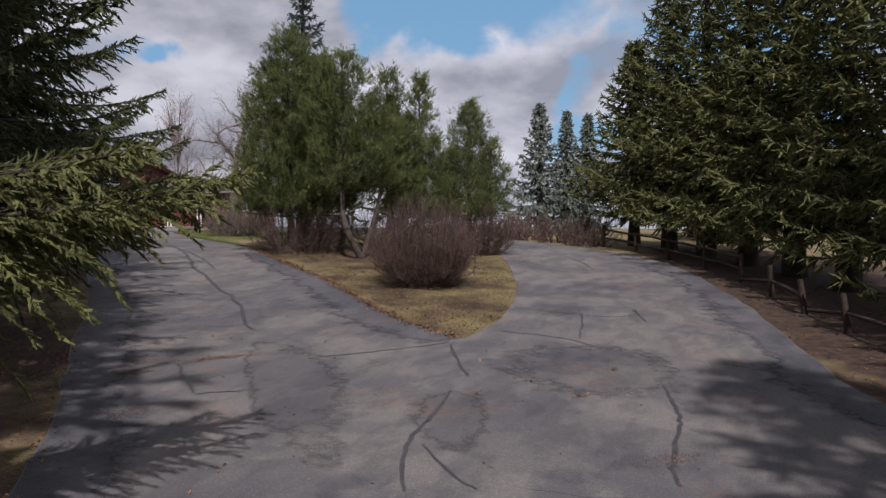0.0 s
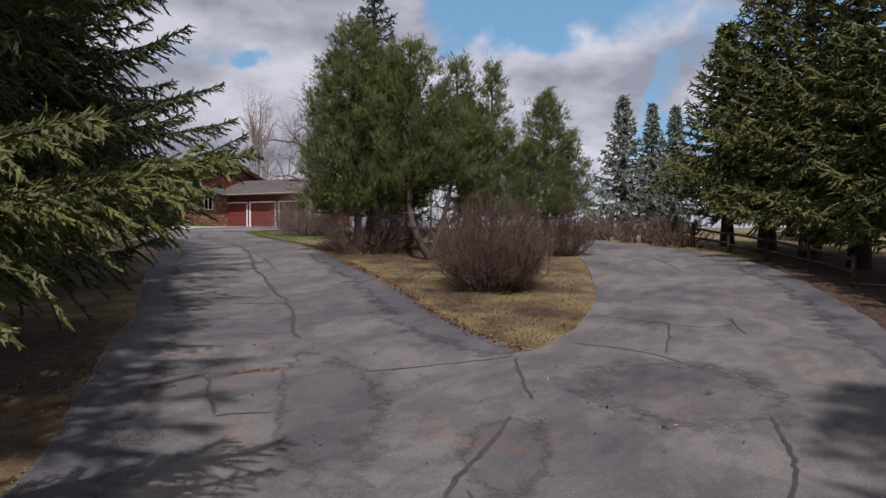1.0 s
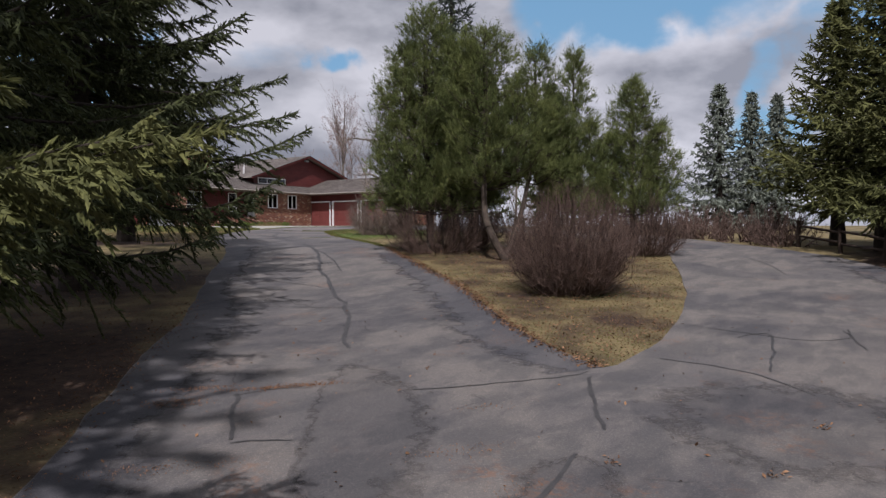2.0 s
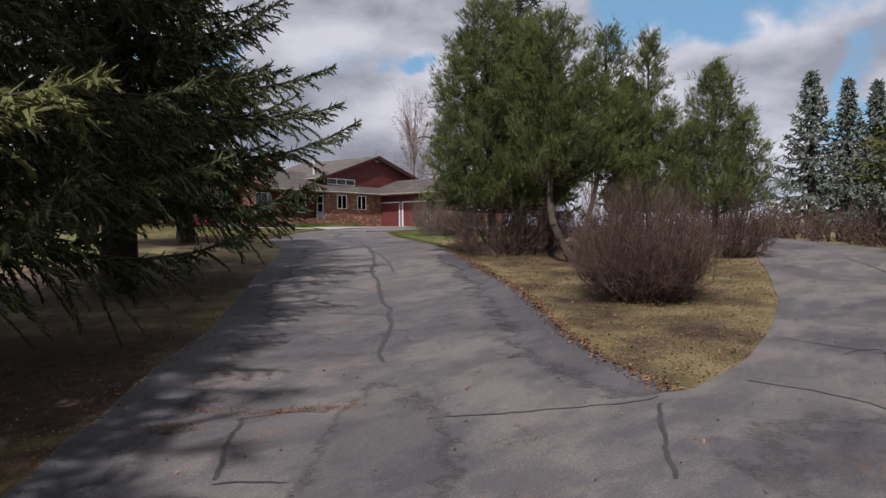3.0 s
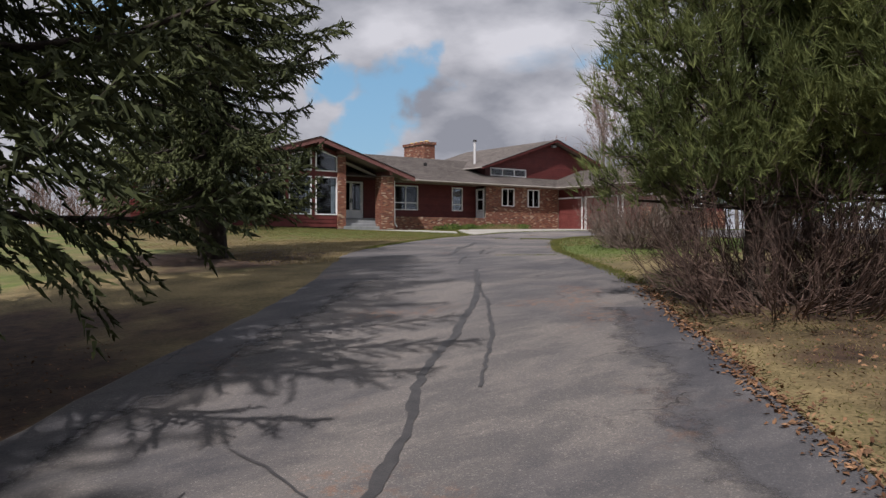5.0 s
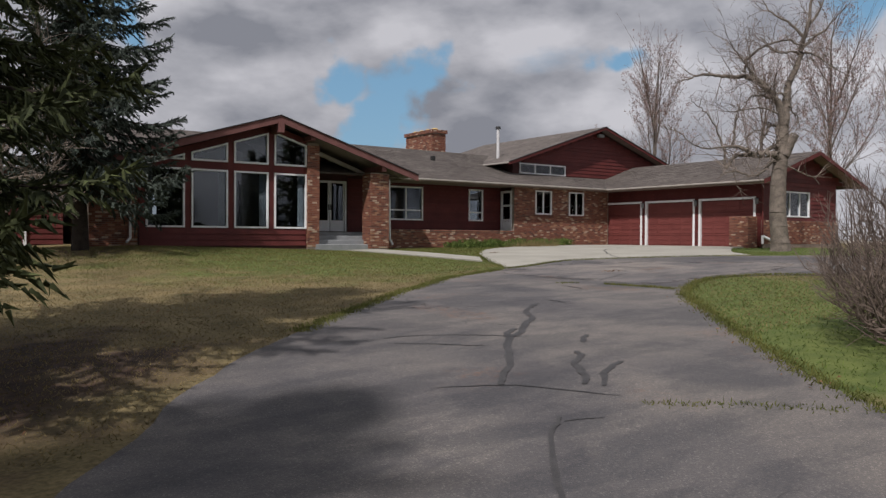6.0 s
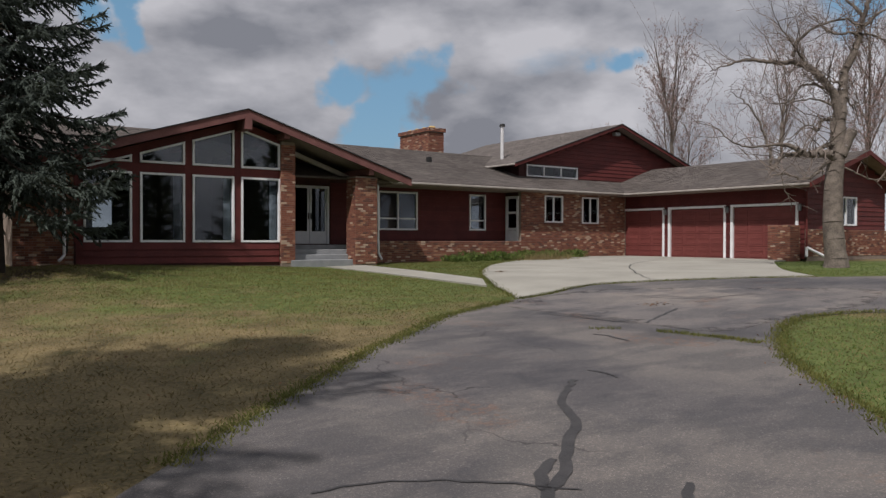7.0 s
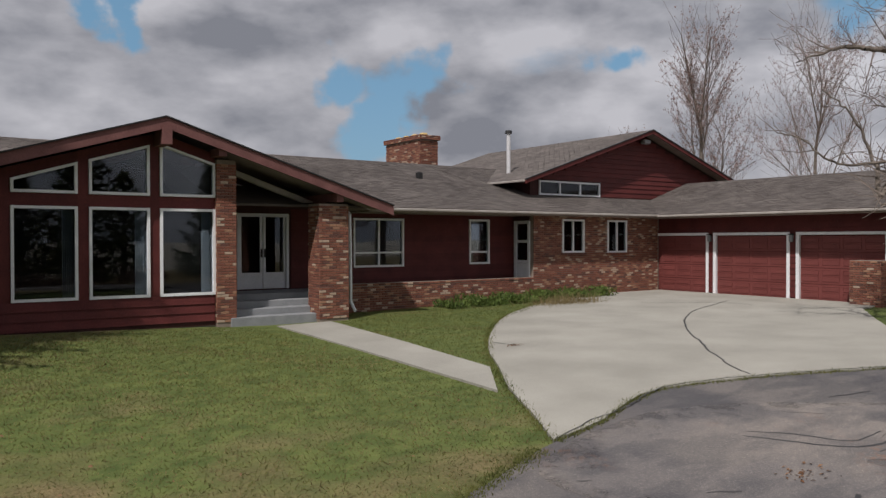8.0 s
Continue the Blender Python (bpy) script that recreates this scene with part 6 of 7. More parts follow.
old_tree(51.6, 39.4, 91, "old bare tree with a thick grey trunk and crooked limbs")
bare_tree(25.9, 45.2, 6.8, 97, 0.075, [(0.5, 200, 0.5, 2.2, 0.03), (0.6, 320, 0.45, 2.4, 0.03), (0.7, 80, 0.5, 2.0, 0.03), (0.8, 260, 0.6, 2.4, 0.03), (0.9, 20, 0.6, 2.2, 0.028), (1.0, 140, 0.9, 2.4, 0.03), (1.0, 300, 1.0, 2.6, 0.03)], 0.55, 0.25, "small bare tree beside the blue spruce", 4, 3, limit=2600, kink=0.2, fork_h=0.55)
POPLAR = [(0.3, 0, 0.85, 4.6, 0.06), (0.4, 130, 0.8, 4.8, 0.06), (0.5, 250, 0.9, 4.8, 0.06), (0.6, 60, 1.2, 4.6, 0.055), (0.75, 190, 1.25, 4.6, 0.055), (0.9, 320, 1.25, 4.8, 0.055), (1.0, 90, 1.45, 5.6, 0.07), (1.0, 210, 1.35, 5.2, 0.06)]
for k, (x, y, h) in enumerate([(68.8, 59.3, 15.8), (87.0, 63.0, 21.0), (70.6, 47.4, 15.5), (76, 46, 14), (80, 44, 14), (61, 30, 11), (66, 24, 10.5)]):
    bare_tree(x, y, h, 100 + k, 0.15, [(a, b + 47 * k, c, d * h / 15, e) for a, b, c, d, e in POPLAR], 0.42, 0.6, "tall slim bare poplar behind the house", 4 if k < 3 else 3, 4, "poplars", 4200 if k < 3 else 2000, 0.1, buds=8500 if k < 3 else 0)

# leafless woods beyond the lawn
rw = np.random.RandomState(140)
W = []
for k in range(300):
    a, dist = radians(rw.uniform(78, 150)), rw.uniform(62, 84)
    px, py = 24 + dist * math.cos(a), 24 + dist * math.sin(a)
    pz, hh = ground_at(px, py), rw.uniform(2.2, 5.0)
    tip = np.array([px + rw.normal(0, 0.3), py + rw.normal(0, 0.3), pz + hh])
    foot_ = np.array([px, py, pz - 0.1])
    W.append((*foot_, *tip, 0.07, 0.02))
    for _ in range(9):
        b0 = foot_ + (tip - foot_) * rw.uniform(0.15, 0.95)
        b1 = b0 + np.array([rw.normal(0, 0.6), rw.normal(0, 0.6), rw.uniform(0.3, 1.1)])
        W.append((*b0, *b1, 0.04, 0.02))
        for _ in range(2):
            W.append((*b1, *(b1 + rw.normal(0, 0.35, 3) + [0, 0, 0.35]), 0.025, 0.012))
tagged(tubes("far_woods", W, M["twig"], None, 3, False), "low leafless brown woods beyond the lawn", "woods", kind="stuff")

# ---- rail fence along the spruce row ----
fence = thing("fence", (26, 1, ground_at(26, 1)), "low dark rustic post-and-rail fence, partly leaning", "fence")
FX = [(13.4, -3.2), (16.0, -2.3), (18.4, -1.5), (20.7, -0.75), (23.3, 0.0), (26.0, 0.9), (28.6, 2.1), (30.7, 3.6), (32.5, 5.1), (34.0, 6.7)]
rf = np.random.RandomState(5)
tops = []
for x, y in FX:
    z = ground_at(x, y)
    lean = rf.normal(0, 0.10 if x < 25 else 0.03, 2)
    top = (x + lean[0], y + lean[1], z + rf.uniform(0.85, 1.0))
    tops.append((np.array([x, y, z]), np.array(top)))
    ob = tubes("post", [(x - 26, y - 1, z - 0.25 - ground_at(26, 1), top[0] - 26, top[1] - 1, top[2] - ground_at(26, 1), 0.085, 0.075)], M["post"], fence, 8)
for k, ((a0, a1), (b0, b1)) in enumerate(zip(tops, tops[1:])):
    for share in ((0.85, 0.45) if k >= 5 else (0.5,)):
        p, q = a0 + (a1 - a0) * share, b0 + (b1 - b0) * (share + rf.normal(0, 0.03))
        if k in (2, 4):
            q = b0 + np.array([0, 0, 0.1])
        o = np.array([26, 1, ground_at(26, 1)])
        m = (p + q) / 2 + rf.normal(0, 0.02, 3)
        tubes("rail", [(*(p - o), *(m - o), 0.05, 0.047), (*(m - o), *(q - o), 0.047, 0.042)], M["post"], fence, 7)

# ---- sealed cracks in the asphalt ----
SEAMS = [
    (0.13, [(25.6, 23.8), (25.2, 23.2), (23.2, 20.8), (21.4, 18.9), (20.5, 18.1), (18.8, 16.2), (18.2, 15.6), (17.3, 14.65), (16.6, 13.9), (16.3, 13.35), (15.8, 13.0), (15.1, 12.2), (14.5, 11.75), (13.7, 11.1), (13.1, 10.6), (12.8, 10.2)]),
    (0.07, [(24.0, 21.7), (22.2, 19.3), (20.1, 17.0)]), (0.05, [(11.35, 7.85), (11.8, 7.4), (12.5, 6.9), (13.25, 6.35), (13.75, 6.2)]),
    (0.08, [(9.9, 9.75), (9.3, 9.2), (8.9, 8.7), (8.4, 8.2)]), (0.05, [(8.4, 8.2), (8.7, 8.0), (8.9, 7.65)]), (0.025, [(9.7, 9.7), (10.4, 9.4), (10.6, 9.0)]),
    (0.05, [(16.6, 15.95), (16.1, 15.7), (16.06, 15.2), (16.0, 14.6)]), (0.035, [(17.8, 17.05), (17.9, 16.3), (17.8, 15.4)]), (0.03, [(16.3, 15.9), (16.9, 16.2), (17.3, 16.5)]), (0.03, [(15.2, 14.1), (15.5, 13.4), (15.8, 13.0)]),
    (0.08, [(13.45, 6.05), (12.4, 5.6), (11.7, 5.25), (11.1, 4.9)]), (0.08, [(10.3, 4.8), (8.9, 4.5), (7.9, 4.4), (7.0, 4.05), (6.4, 3.75)]), (0.05, [(7.85, 4.3), (7.2, 3.7), (6.75, 3.05)]),
]
SEAMS += [
    (0.08, [(12.0, 1.8), (10.3, 1.4), (8.9, 1.3), (7.7, 1.2)]), (0.045, [(15.1, 5.6), (15.05, 4.7), (14.8, 3.95), (14.1, 3.1)]), (0.06, [(15.1, 3.85), (16.7, 4.15), (18.15, 4.5), (17.4, 4.9)]),
    (0.035, [(18.1, 6.0), (17.9, 4.85), (17.8, 3.75), (18.5, 3.1), (19.2, 3.3)]), (0.03, [(27.2, 9.2), (28.5, 7.1)]), (0.06, [(19.4, 3.3), (18.4, 3.0), (17.6, 2.7)]), (0.05, [(29.7, 7.6), (28.1, 6.5), (26.3, 5.6)]), (0.03, [(14.4, 12.8), (14.9, 12.3)]),
    (0.11, [(32.2, 32.0), (31.65, 31.6), (31.28, 31.15), (31.05, 30.78), (30.7, 30.47), (30.35, 30.2), (30.15, 29.92), (29.8, 29.7), (29.6, 29.55), (29.1, 28.9), (28.6, 28.3), (27.9, 27.7)]), (0.05, [(27.6, 26.7), (26.7, 25.8), (26.2, 25.2)]), (0.09, [(30.5, 29.2), (30.0, 28.8)]), (0.12, [(30.2, 30.15), (29.85, 29.92), (29.65, 29.6)]),
]
SEAMS += [
    (0.10, [(29.6, 28.6), (29.4, 28.2), (29.1, 28.1), (28.8, 27.7), (28.4, 27.3)]), (0.10, [(29.6, 27.8), (29.0, 27.5), (28.6, 27.1)]),
    (0.04, [(28.3, 30.6), (28.7, 30.5), (29.4, 30.0), (29.9, 29.4)]), (0.04, [(28.2, 30.3), (28.6, 29.9), (29.0, 29.4)]), (0.05, [(39.0, 37.2), (39.6, 36.0), (41.4, 35.8)]),
    (0.06, [(32.65, 32.3), (32.72, 32.0), (32.55, 31.7)]), (0.03, [(35.95, 35.9), (36.6, 36.1), (37.05, 35.85), (36.6, 35.6), (36.2, 35.7), (35.95, 35.9)]), (0.025, [(36.5, 35.7), (35.8, 35.15)]), (0.06, [(34.65, 34.2), (34.8, 33.9), (34.65, 33.35)]), (0.03, [(39.6, 35.8), (40.6, 35.8), (41.4, 35.5)]), (0.03, [(38.3, 34.5), (39.0, 34.7)]), (0.03, [(27.3, 28.1), (27.85, 27.75), (28.25, 27.3), (28.45, 26.85)]), (0.025, [(27.45, 26.55), (27.85, 26.4)]),
    (0.08, [(38.2, 35.3), (37.3, 34.9), (36.1, 34.4)]), (0.04, [(35.8, 36.5), (35.9, 35.2), (36.1, 34.4)]),
]
SLAB_SEAMS = [(0.05, [(42.2, 39.1), (42.7, 39.9), (44.7, 42.1), (47.3, 44.4), (50.0, 46.0), (53.0, 47.0)]), (0.04, [(40.9, 44.6), (41.0, 43.8)]), (0.04, [(50.3, 48.5), (52.5, 46.6), (52.4, 45.7)])]
SEAMS += [(0.04, [(39.18, 37.31), (39.54, 36.83), (39.77, 36.22), (40.5, 36.2)]), (0.03, [(39.6, 38.13), (39.78, 37.62)]), (0.025, [(40.39, 37.49), (40.79, 36.98)]), (0.03, [(41.64, 37.52), (42.66, 37.36)]), (0.03, [(36.14, 37.33), (36.4, 37.17)]), (0.05, [(36.92, 36.26), (37.33, 36.01)])]
SLAB_SEAMS.append((0.03, [tuple(p) for p in CONC_FRONT[::3]]))


def seam(width, points, lift, parent, seed):
    """A ribbon of sealant along a wandering crack."""
    r = np.random.RandomState(seed)
    c = curve(points, 0.12)
    c = c + np.clip(np.cumsum(r.normal(0, 0.03, c.shape), 0), -0.12, 0.12) * 0.6
    soft = lambda a: np.convolve(np.pad(a, 2, "edge"), (0.1, 0.24, 0.32, 0.24, 0.1), "valid")
    c = np.column_stack([soft(c[:, 0]), soft(c[:, 1])]) + r.normal(0, 0.011, c.shape)
    d = np.gradient(c, axis=0); d /= np.linalg.norm(d, axis=1, keepdims=True) + 1e-9
    s = np.stack([-d[:, 1], d[:, 0]], 1)
    w = 0.62 * width * (0.3 + 0.55 * soft(r.uniform(0.1, 1.1, len(c))) * np.sin(np.linspace(0.25, math.pi - 0.15, len(c))) ** 0.5)
    a, b = c + s * w[:, None], c - s * (w * soft(r.uniform(0.6, 1.4, len(c))))[:, None]
    z = lambda p: gz(p[:, 0], p[:, 1]) + lift
    v = np.concatenate([np.column_stack([a, z(a)]), np.column_stack([b, z(b)])])
    n = len(c)
    k = np.arange(n - 1)
    return soup("tar_seam", v, np.stack([k, k + 1, n + k + 1, n + k], 1), M["tar"], parent)


def coat(inner, outer, mat, lift, parent, name, cover=(0.0, 0.3, 0.75, 1.0)):
    """A thin later coat of asphalt between two lines; it thins out towards the inner one."""
    rows = [inner + (outer - inner) * f for f in (0.0, 0.35, 0.7, 1.0)]
    v = np.concatenate([np.column_stack([r_, gz(r_[:, 0], r_[:, 1]) + lift]) for r_ in rows])
    n = len(inner)
    k = np.arange(n - 1)
    f = np.concatenate([np.stack([a * n + k, a * n + k + 1, (a + 1) * n + k + 1, (a + 1) * n + k], 1) for a in range(3)])
    ob = soup(name, v, f, M[mat], parent, True)
    at = ob.data.attributes.new("cover", "FLOAT", "POINT")
    at.data.foreach_set("value", np.repeat(cover, n).astype(np.float32))
    return ob


def beside(line, width, seed):
    r = np.random.RandomState(seed)
    d = np.gradient(line, axis=0); d /= np.linalg.norm(d, axis=1, keepdims=True) + 1e-9
    w = width * (1 + np.convolve(r.normal(0, 0.5, len(line) + 8), np.ones(9) / 9, "valid"))
    return line + np.stack([d[:, 1], -d[:, 0]], 1) * w[:, None]


edge = ROAD_LEFT[(ROAD_LEFT[:, 0] > -8) & (ROAD_LEFT[:, 0] < 22.5)]
coat(beside(edge, 1.5, 4), beside(edge, 0.02, 5), "asphalt_edge", 0.0235, road, "sealed_edge")
edge = ISLAND[:38]
coat(beside(edge, -1.5, 6), edge, "asphalt_edge", 0.0235, road, "sealed_edge")
edge = ROAD_RIGHT[(ROAD_RIGHT[:, 0] > -6) & (ROAD_RIGHT[:, 0] < 30) & (ROAD_RIGHT[:, 1] < 4)]
coat(beside(edge, 1.6, 8), beside(edge, 0.02, 9), "asphalt_edge", 0.0235, road, "sealed_edge")
for cx, cy, loop in ((10.2, 8.0, [(12.2, 9.7), (10.4, 8.8), (8.8, 7.5), (7.5, 6.4), (6.6, 4.8), (8.6, 5.6), (10.1, 6.5), (11.4, 7.7), (12.1, 8.8)]), (9.0, 4.3, [(8.1, 4.5), (9.2, 5.1), (10.6, 4.95), (9.7, 3.95), (8.3, 3.55), (7.5, 3.75)]), (12.6, 3.0, [(13.2, 5.2), (15.0, 3.6), (14.2, 1.8), (11.8, 1.4), (10.6, 2.6), (11.2, 4.2)])):
    line = curve(loop, 0.25, True, 0.02, 9)
    line = np.vstack([line, line[:1]])
    mid = np.array([[cx, cy]])
    coat(line, line + (mid - line) * 0.96, "asphalt_patch", 0.0235, road, "asphalt_patch", (0.2, 0.6, 0.9, 1.0) if cy > 6 else (0.1, 0.5, 0.9, 1.0))
line = curve([(36.2, 37.9), (39.3, 38.6), (41.8, 37.0), (43.4, 35.3), (43.7, 34.2), (41.0, 33.3), (39.1, 33.4), (36.5, 33.0), (36.1, 34.3), (36.0, 36.3)], 0.25, True, 0.02, 9)
line = np.vstack([line, line[:1]])
coat(line, line + (np.array([[39.3, 35.6]]) - line) * 0.96, "asphalt_pale", 0.0245, road, "asphalt_patch", (0.4, 0.9, 1.0, 1.0))
for k, (w, pts) in enumerate(SEAMS):
    seam(w, pts, 0.027, road, 200 + k)
for k, (w, pts) in enumerate(SLAB_SEAMS):
    seam(w, pts, 0.051, apron, 300 + k)

# ---- grass, litter and weeds ----
rg = np.random.RandomState(77)


def on_turf(x, y):
    road_hit = inside(ASPHALT, x, y) & ~inside(ISLAND, x, y)
    return ~(road_hit | inside(CONCRETE, x, y) | inside(WALKWAY, x, y)) & ~((x > 28.9) & (x < 37.5) & (y > 50.7)) & ~((x > 37.4) & (y > 52.1)) & ~((x > 37.3) & (x < 40.8) & (y > 50.4)) & ~((x > 55.0) & (y > 42.7))


def scatter(n, box):
    x, y = rg.uniform(box[0], box[1], n), rg.uniform(box[2], box[3], n)
    ok = on_turf(x, y)
    return x[ok], y[ok]


def grass(name, n, box, height, mat, label, green=None, width=0.012):
    x, y = scatter(n, box)
    if green is not None:
        keep = green(x, y)
        x, y = x[keep], y[keep]
    p = np.column_stack([x, y, gz(x, y) - 0.005])
    d = np.column_stack([rg.normal(0, 1.15, (len(x), 2)), np.ones(len(x))]); d /= np.linalg.norm(d, axis=1, keepdims=True)
    v = blades(p, d, rg.uniform(0.5, 1.2, len(x)) * height, width * rg.uniform(0.7, 1.4, len(x)), rg)
    return tagged(soup(name, v, tri_faces(len(x)), M[mat]), label, "grass", kind="stuff")


def clump(x, y, s, seed):
    return np.sin(x * 1.3 * s + seed) * np.sin(y * 1.1 * s + seed * 2) + 0.6 * np.sin(x * 3.1 * s + y * 2.3 * s)


grass("grass", 60000, (13.5, 28, 5.5, 22), 0.045, "grass_dry", "short straw-coloured grass on the island", lambda x, y: inside(ISLAND, x, y) & (clump(x, y, 0.8, 1) > -0.9))
grass("grass", 34000, (13.5, 28, 5.5, 22), 0.05, "grass", "short green grass on the island", lambda x, y: inside(ISLAND, x, y) & (clump(x, y, 0.8, 1) + 0.5 * clump(x, y, 2.7, 3) < 0.0))
grass("grass", 190000, (23, 44, 28, 52), 0.05, "grass_dry", "straw-coloured lawn grass before the house", lambda x, y: ((x - 41) ** 2 / 210 + (y - 46) ** 2 / 95 > 0.36 + 0.3 * rg.uniform(-1, 1, len(x))) | ((clump(x, y, 0.9, 5) + 0.6 * clump(x, y, 3.1, 2) > 0.15) & (y < 48)))
grass("grass", 230000, (26, 50, 32, 52.2), 0.06, "grass", "green spring lawn before the house", lambda x, y: (x - 41) ** 2 / 210 + (y - 46) ** 2 / 95 < 0.75 + 0.6 * rg.uniform(-1, 1, len(x)))
grass("grass", 40000, (28, 44, 23, 34), 0.06, "weeds", "fresh green grass at the island's end", lambda x, y: inside(ISLAND, x, y))
grass("grass", 14000, (44, 56, 34, 44), 0.06, "weeds", "fresh green grass round the old tree")


def along(line, n, spread, offset=0.0):
    k = rg.randint(0, len(line) - 1, n)
    f = rg.uniform(0, 1, (n, 1))
    d = line[k + 1] - line[k]
    s = np.column_stack([-d[:, 1], d[:, 0]]); s /= np.linalg.norm(s, axis=1, keepdims=True) + 1e-9
    return line[k] + d * f + s * (offset + rg.normal(0, spread, (n, 1)))


def leaves(name, xy, size, mat, label, lift=0.03):
    """Curled dead leaves lying about: bent quads."""
    n = len(xy)
    a = rg.uniform(0, 2 * math.pi, n)
    u = np.column_stack([np.cos(a), np.sin(a), rg.normal(0, 0.3, n)])
    w = np.column_stack([-np.sin(a), np.cos(a), rg.normal(0, 0.3, n)])
    c = np.column_stack([xy, gz(xy[:, 0], xy[:, 1]) + lift])
    s = size * rg.uniform(0.5, 1.3, (n, 1))
    v = np.stack([c - u * s, c - w * s * 0.5 + [0, 0, 0.01], c + u * s + [0, 0, 0.012], c + w * s * 0.5 + [0, 0, 0.015]], 1).reshape(-1, 3)
    return tagged(soup(name, v, np.arange(4 * n).reshape(-1, 4), M[mat]), label, "leaves", kind="stuff")


rim = np.vstack([ISLAND, ISLAND[:1]])
leaves("leaves", along(rim[:42], 2900, 0.11, 0.02), 0.034, "leaf_litter", "brown dead leaves along the island's edge")
leaves("leaves", along(rim[42:95], 220, 0.12, 0.05), 0.02, "leaf_litter", "a few brown leaves along the island's green end")
leaves("leaves", along(ROAD_LEFT[30:140], 2600, 0.22, 0.1), 0.024, "leaf_litter", "brown dead leaves along the verge")
lx = rg.uniform([14, 5.8], [28, 20], (11000, 2)); lx = lx[inside(ISLAND, lx[:, 0], lx[:, 1])]
leaves("leaves", lx, 0.03, "leaf_litter", "scattered dead leaves in the island grass", 0.035)
lx = rg.uniform([-2, 6], [18, 22], (9500, 2)); lx = lx[on_turf(lx[:, 0], lx[:, 1])]
leaves("leaves", lx, 0.025, "leaf_litter", "dead leaves and cones under the spruces", 0.025)
lx = rg.uniform([5, -8], [34, 4], (4200, 2)); lx = lx[on_turf(lx[:, 0], lx[:, 1])]
leaves("leaves", lx, 0.035, "leaf_litter", "dead leaves and needles by the fence", 0.025)
lx = rg.uniform([23, 28], [38, 47], (420, 2)); lx = lx[on_turf(lx[:, 0], lx[:, 1])]
leaves("leaves", lx, 0.03, "leaf_litter", "scattered dead leaves on the lawn", 0.04)
lx = rg.uniform([4, 1], [20, 14], (260, 2)); lx = lx[~on_turf(lx[:, 0], lx[:, 1])]
leaves("leaves", lx, 0.03, "leaf_litter", "a few dead leaves on the asphalt", 0.03)


def weed_strip(points, n, height, label, spread=0.06):
    xy = along(curve(points, 0.2), n, spread)
    p = np.column_stack([xy, gz(xy[:, 0], xy[:, 1]) + 0.02])
    d = np.column_stack([rg.normal(0, 0.6, (n, 2)), np.ones(n)]); d /= np.linalg.norm(d, axis=1, keepdims=True)
    v = blades(p, d, rg.uniform(0.4, 1.2, n) * height, 0.014, rg)
    return tagged(soup("weeds", v, tri_faces(n), M["grass"]), label, "weeds", kind="stuff")


lawn_edge = ROAD_LEFT[(ROAD_LEFT[:, 0] > 27.5) & (ROAD_LEFT[:, 0] < 37.5)]
weed_strip([tuple(p) for p in lawn_edge[::3]], 6000, 0.05, "ragged grass along the drive's edge", 0.09)
weed_strip([tuple(p) for p in rim[42:95:2]], 7000, 0.07, "ragged grass round the island's green end", 0.08)
weed_strip([(28.4, 26.5), (29.0, 26.0), (29.5, 25.4)], 230, 0.04, "grass growing in a joint of the asphalt")
weed_strip([(35.1, 34.6), (35.45, 34.25)], 90, 0.05, "grass growing in a joint of the asphalt")
weed_strip([(35.7, 33.75), (35.8, 33.2), (35.9, 32.7), (35.9, 32.1)], 700, 0.06, "grass growing in a joint of the asphalt")
weed_strip([tuple(p) for p in CONC_FRONT[::2]], 3600, 0.06, "thin grass along the slab's edge", 0.05)
weed_strip([(37.0, 38.5), (38.4, 41.0), (40.3, 43.9), (44.0, 47.9), (49.0, 50.9)], 2200, 0.08, "grass along the slab's curved edge")
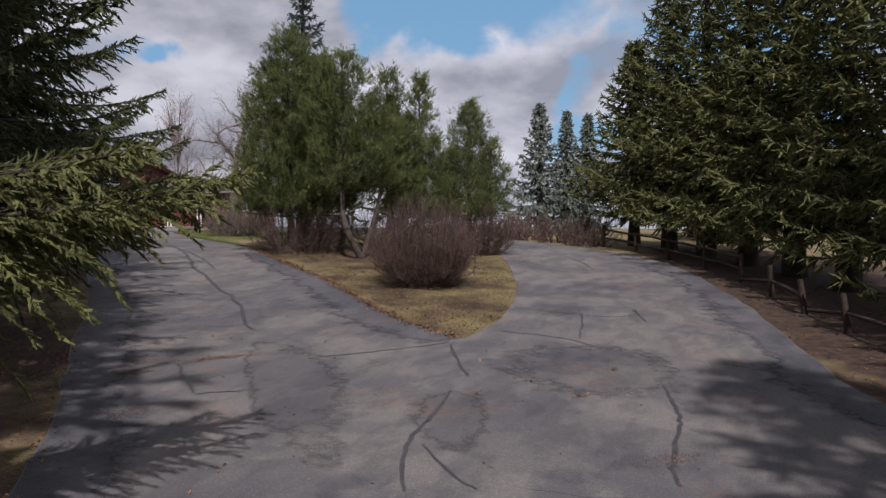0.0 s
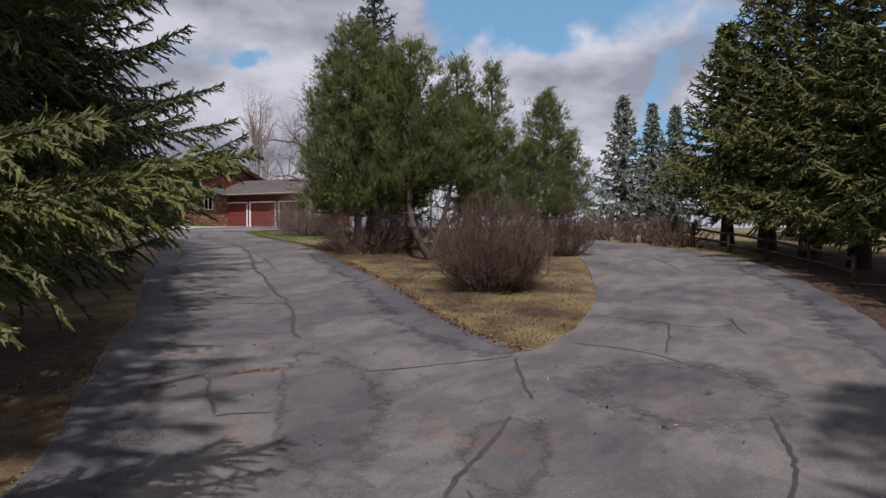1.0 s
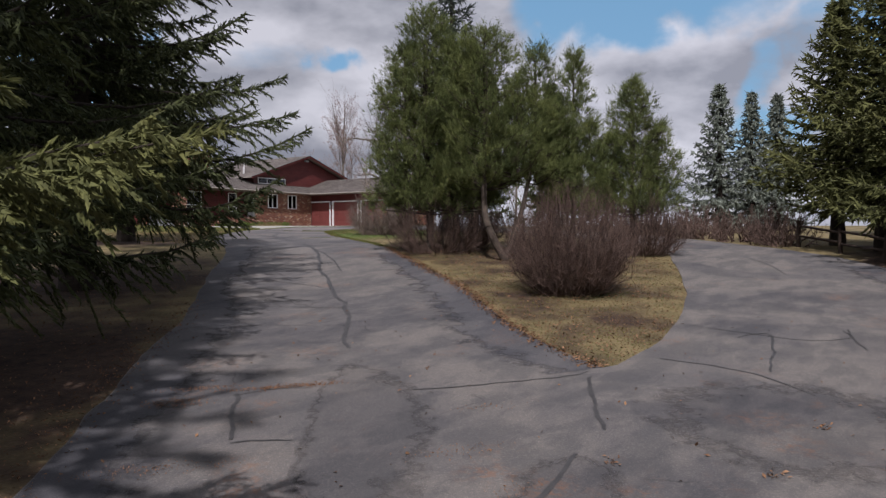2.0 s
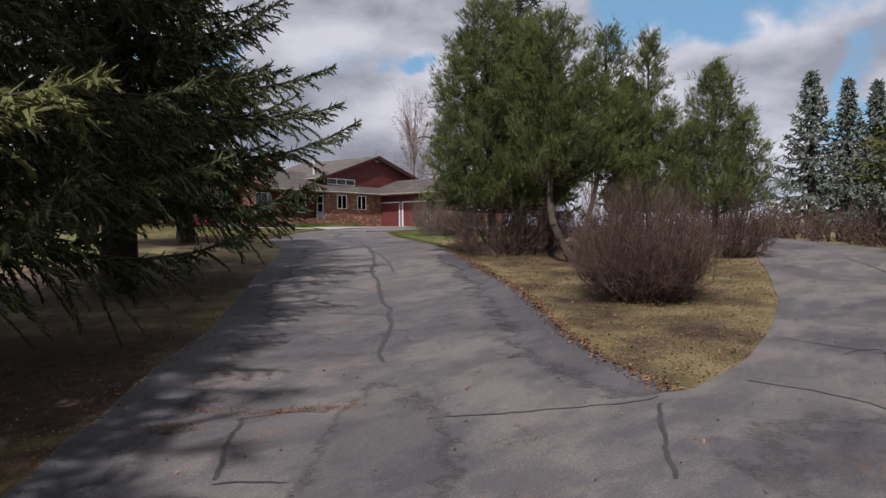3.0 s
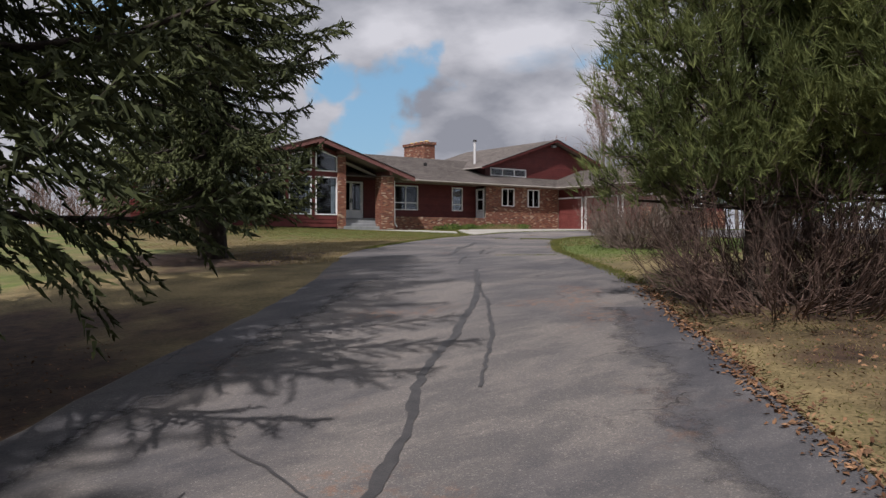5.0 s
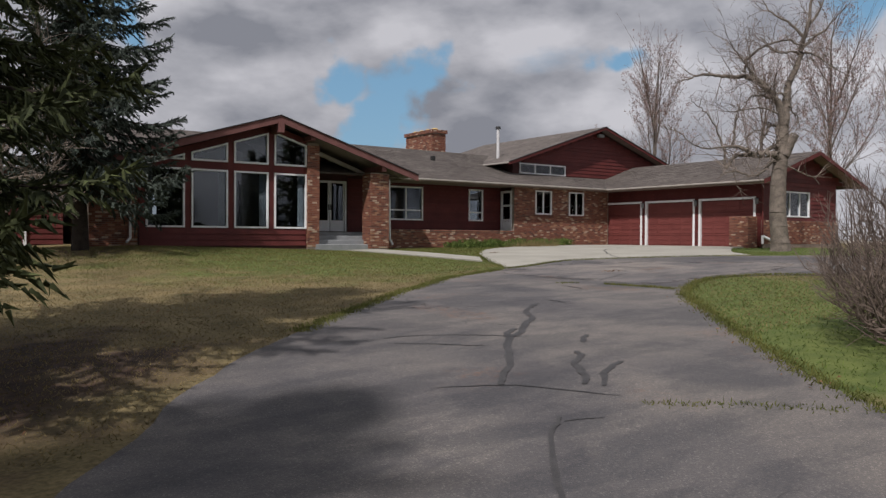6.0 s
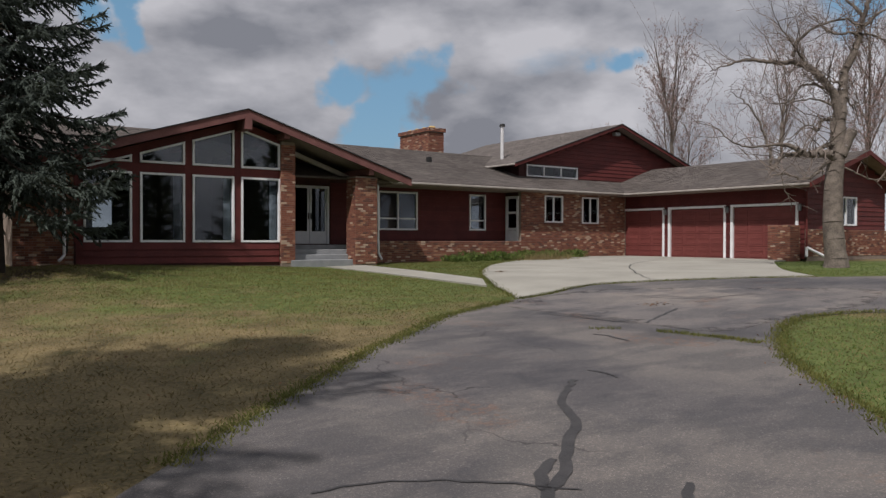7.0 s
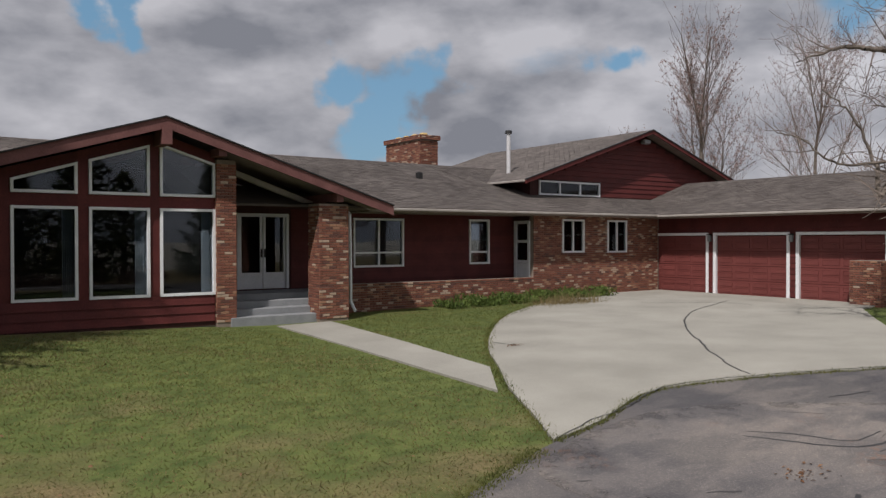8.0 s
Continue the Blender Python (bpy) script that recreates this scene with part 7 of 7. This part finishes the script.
# leafy weeds in the bed under the porch wall
n = 5200
xy = np.column_stack([rg.uniform(44.5, 52.0, n), rg.uniform(50.9, 52.0, n)])
hgt = np.clip(0.15 + 0.22 * np.sin(xy[:, 0] * 2.1) ** 2, 0.1, 0.4)
p = np.column_stack([xy, gz(xy[:, 0], xy[:, 1]) + rg.uniform(0, 1, n) * hgt])
d = rg.normal(0, 0.6, (n, 3)) + [0, 0, 0.7]; d /= np.linalg.norm(d, axis=1, keepdims=True)
tagged(soup("weeds", blades(p, d, 0.12, 0.05, rg), tri_faces(n), M["weeds"]), "leafy green weeds below the low brick wall", "weeds", kind="stuff")
n = 900
xy = rg.normal([48.5, 50.0], [0.7, 0.35], (n, 2))
p = np.column_stack([xy, gz(xy[:, 0], xy[:, 1]) + 0.03])
d = rg.normal(0, 0.45, (n, 3)) + [0, 0, 0.9]; d /= np.linalg.norm(d, axis=1, keepdims=True)
tagged(soup("weeds", blades(p, d, rg.uniform(0.15, 0.5, n), 0.014, rg), tri_faces(n), M["grass_dry"]), "dry brown stalks at the end of the bed", "weeds", kind="stuff")
# rusty needles washed together on the drive: middle, half-length along and across
for cx, cy, a, w, n in [(10.4, 9.45, 0.42, 0.05, 520), (10.75, 9.2, 0.25, 0.07, 240), (9.1, 10.0, 0.22, 0.12, 330), (9.75, 10.32, 0.25, 0.06, 240), (9.6, 5.95, 0.35, 0.12, 120), (9.0, 4.85, 0.25, 0.10, 60), (7.4, 8.25, 0.4, 0.10, 200), (11.15, 6.55, 0.3, 0.08, 60), (8.5, 1.35, 0.35, 0.12, 200)]:
    p = rg.normal(0, 1, (n, 2)) * [a, w]
    g = np.column_stack([cx + p[:, 0] * 0.75 + p[:, 1] * 0.66, cy - p[:, 0] * 0.66 + p[:, 1] * 0.75])
    leaves("needles", g, 0.011, "needle_rust", "rusty fallen needles washed together on the asphalt", 0.026)
for cx, cy in [(12.74, 2.74), (10.81, 2.92), (10.21, 4.39), (10.3, 9.5)]:
    leaves("leaves", rg.normal([cx, cy], [0.09, 0.05], (14, 2)), 0.03, "leaf_litter", "small heap of dead leaves on the asphalt", 0.03)
leaves("leaves", rg.normal([38.3, 35.95], [0.2, 0.12], (42, 2)), 0.028, "leaf_litter", "small heap of dead leaves on the asphalt", 0.03)
leaves("leaves", rg.normal([40.97, 43.87], [0.1, 0.06], (30, 2)), 0.03, "leaf_litter", "dead leaves caught on the concrete", 0.055)
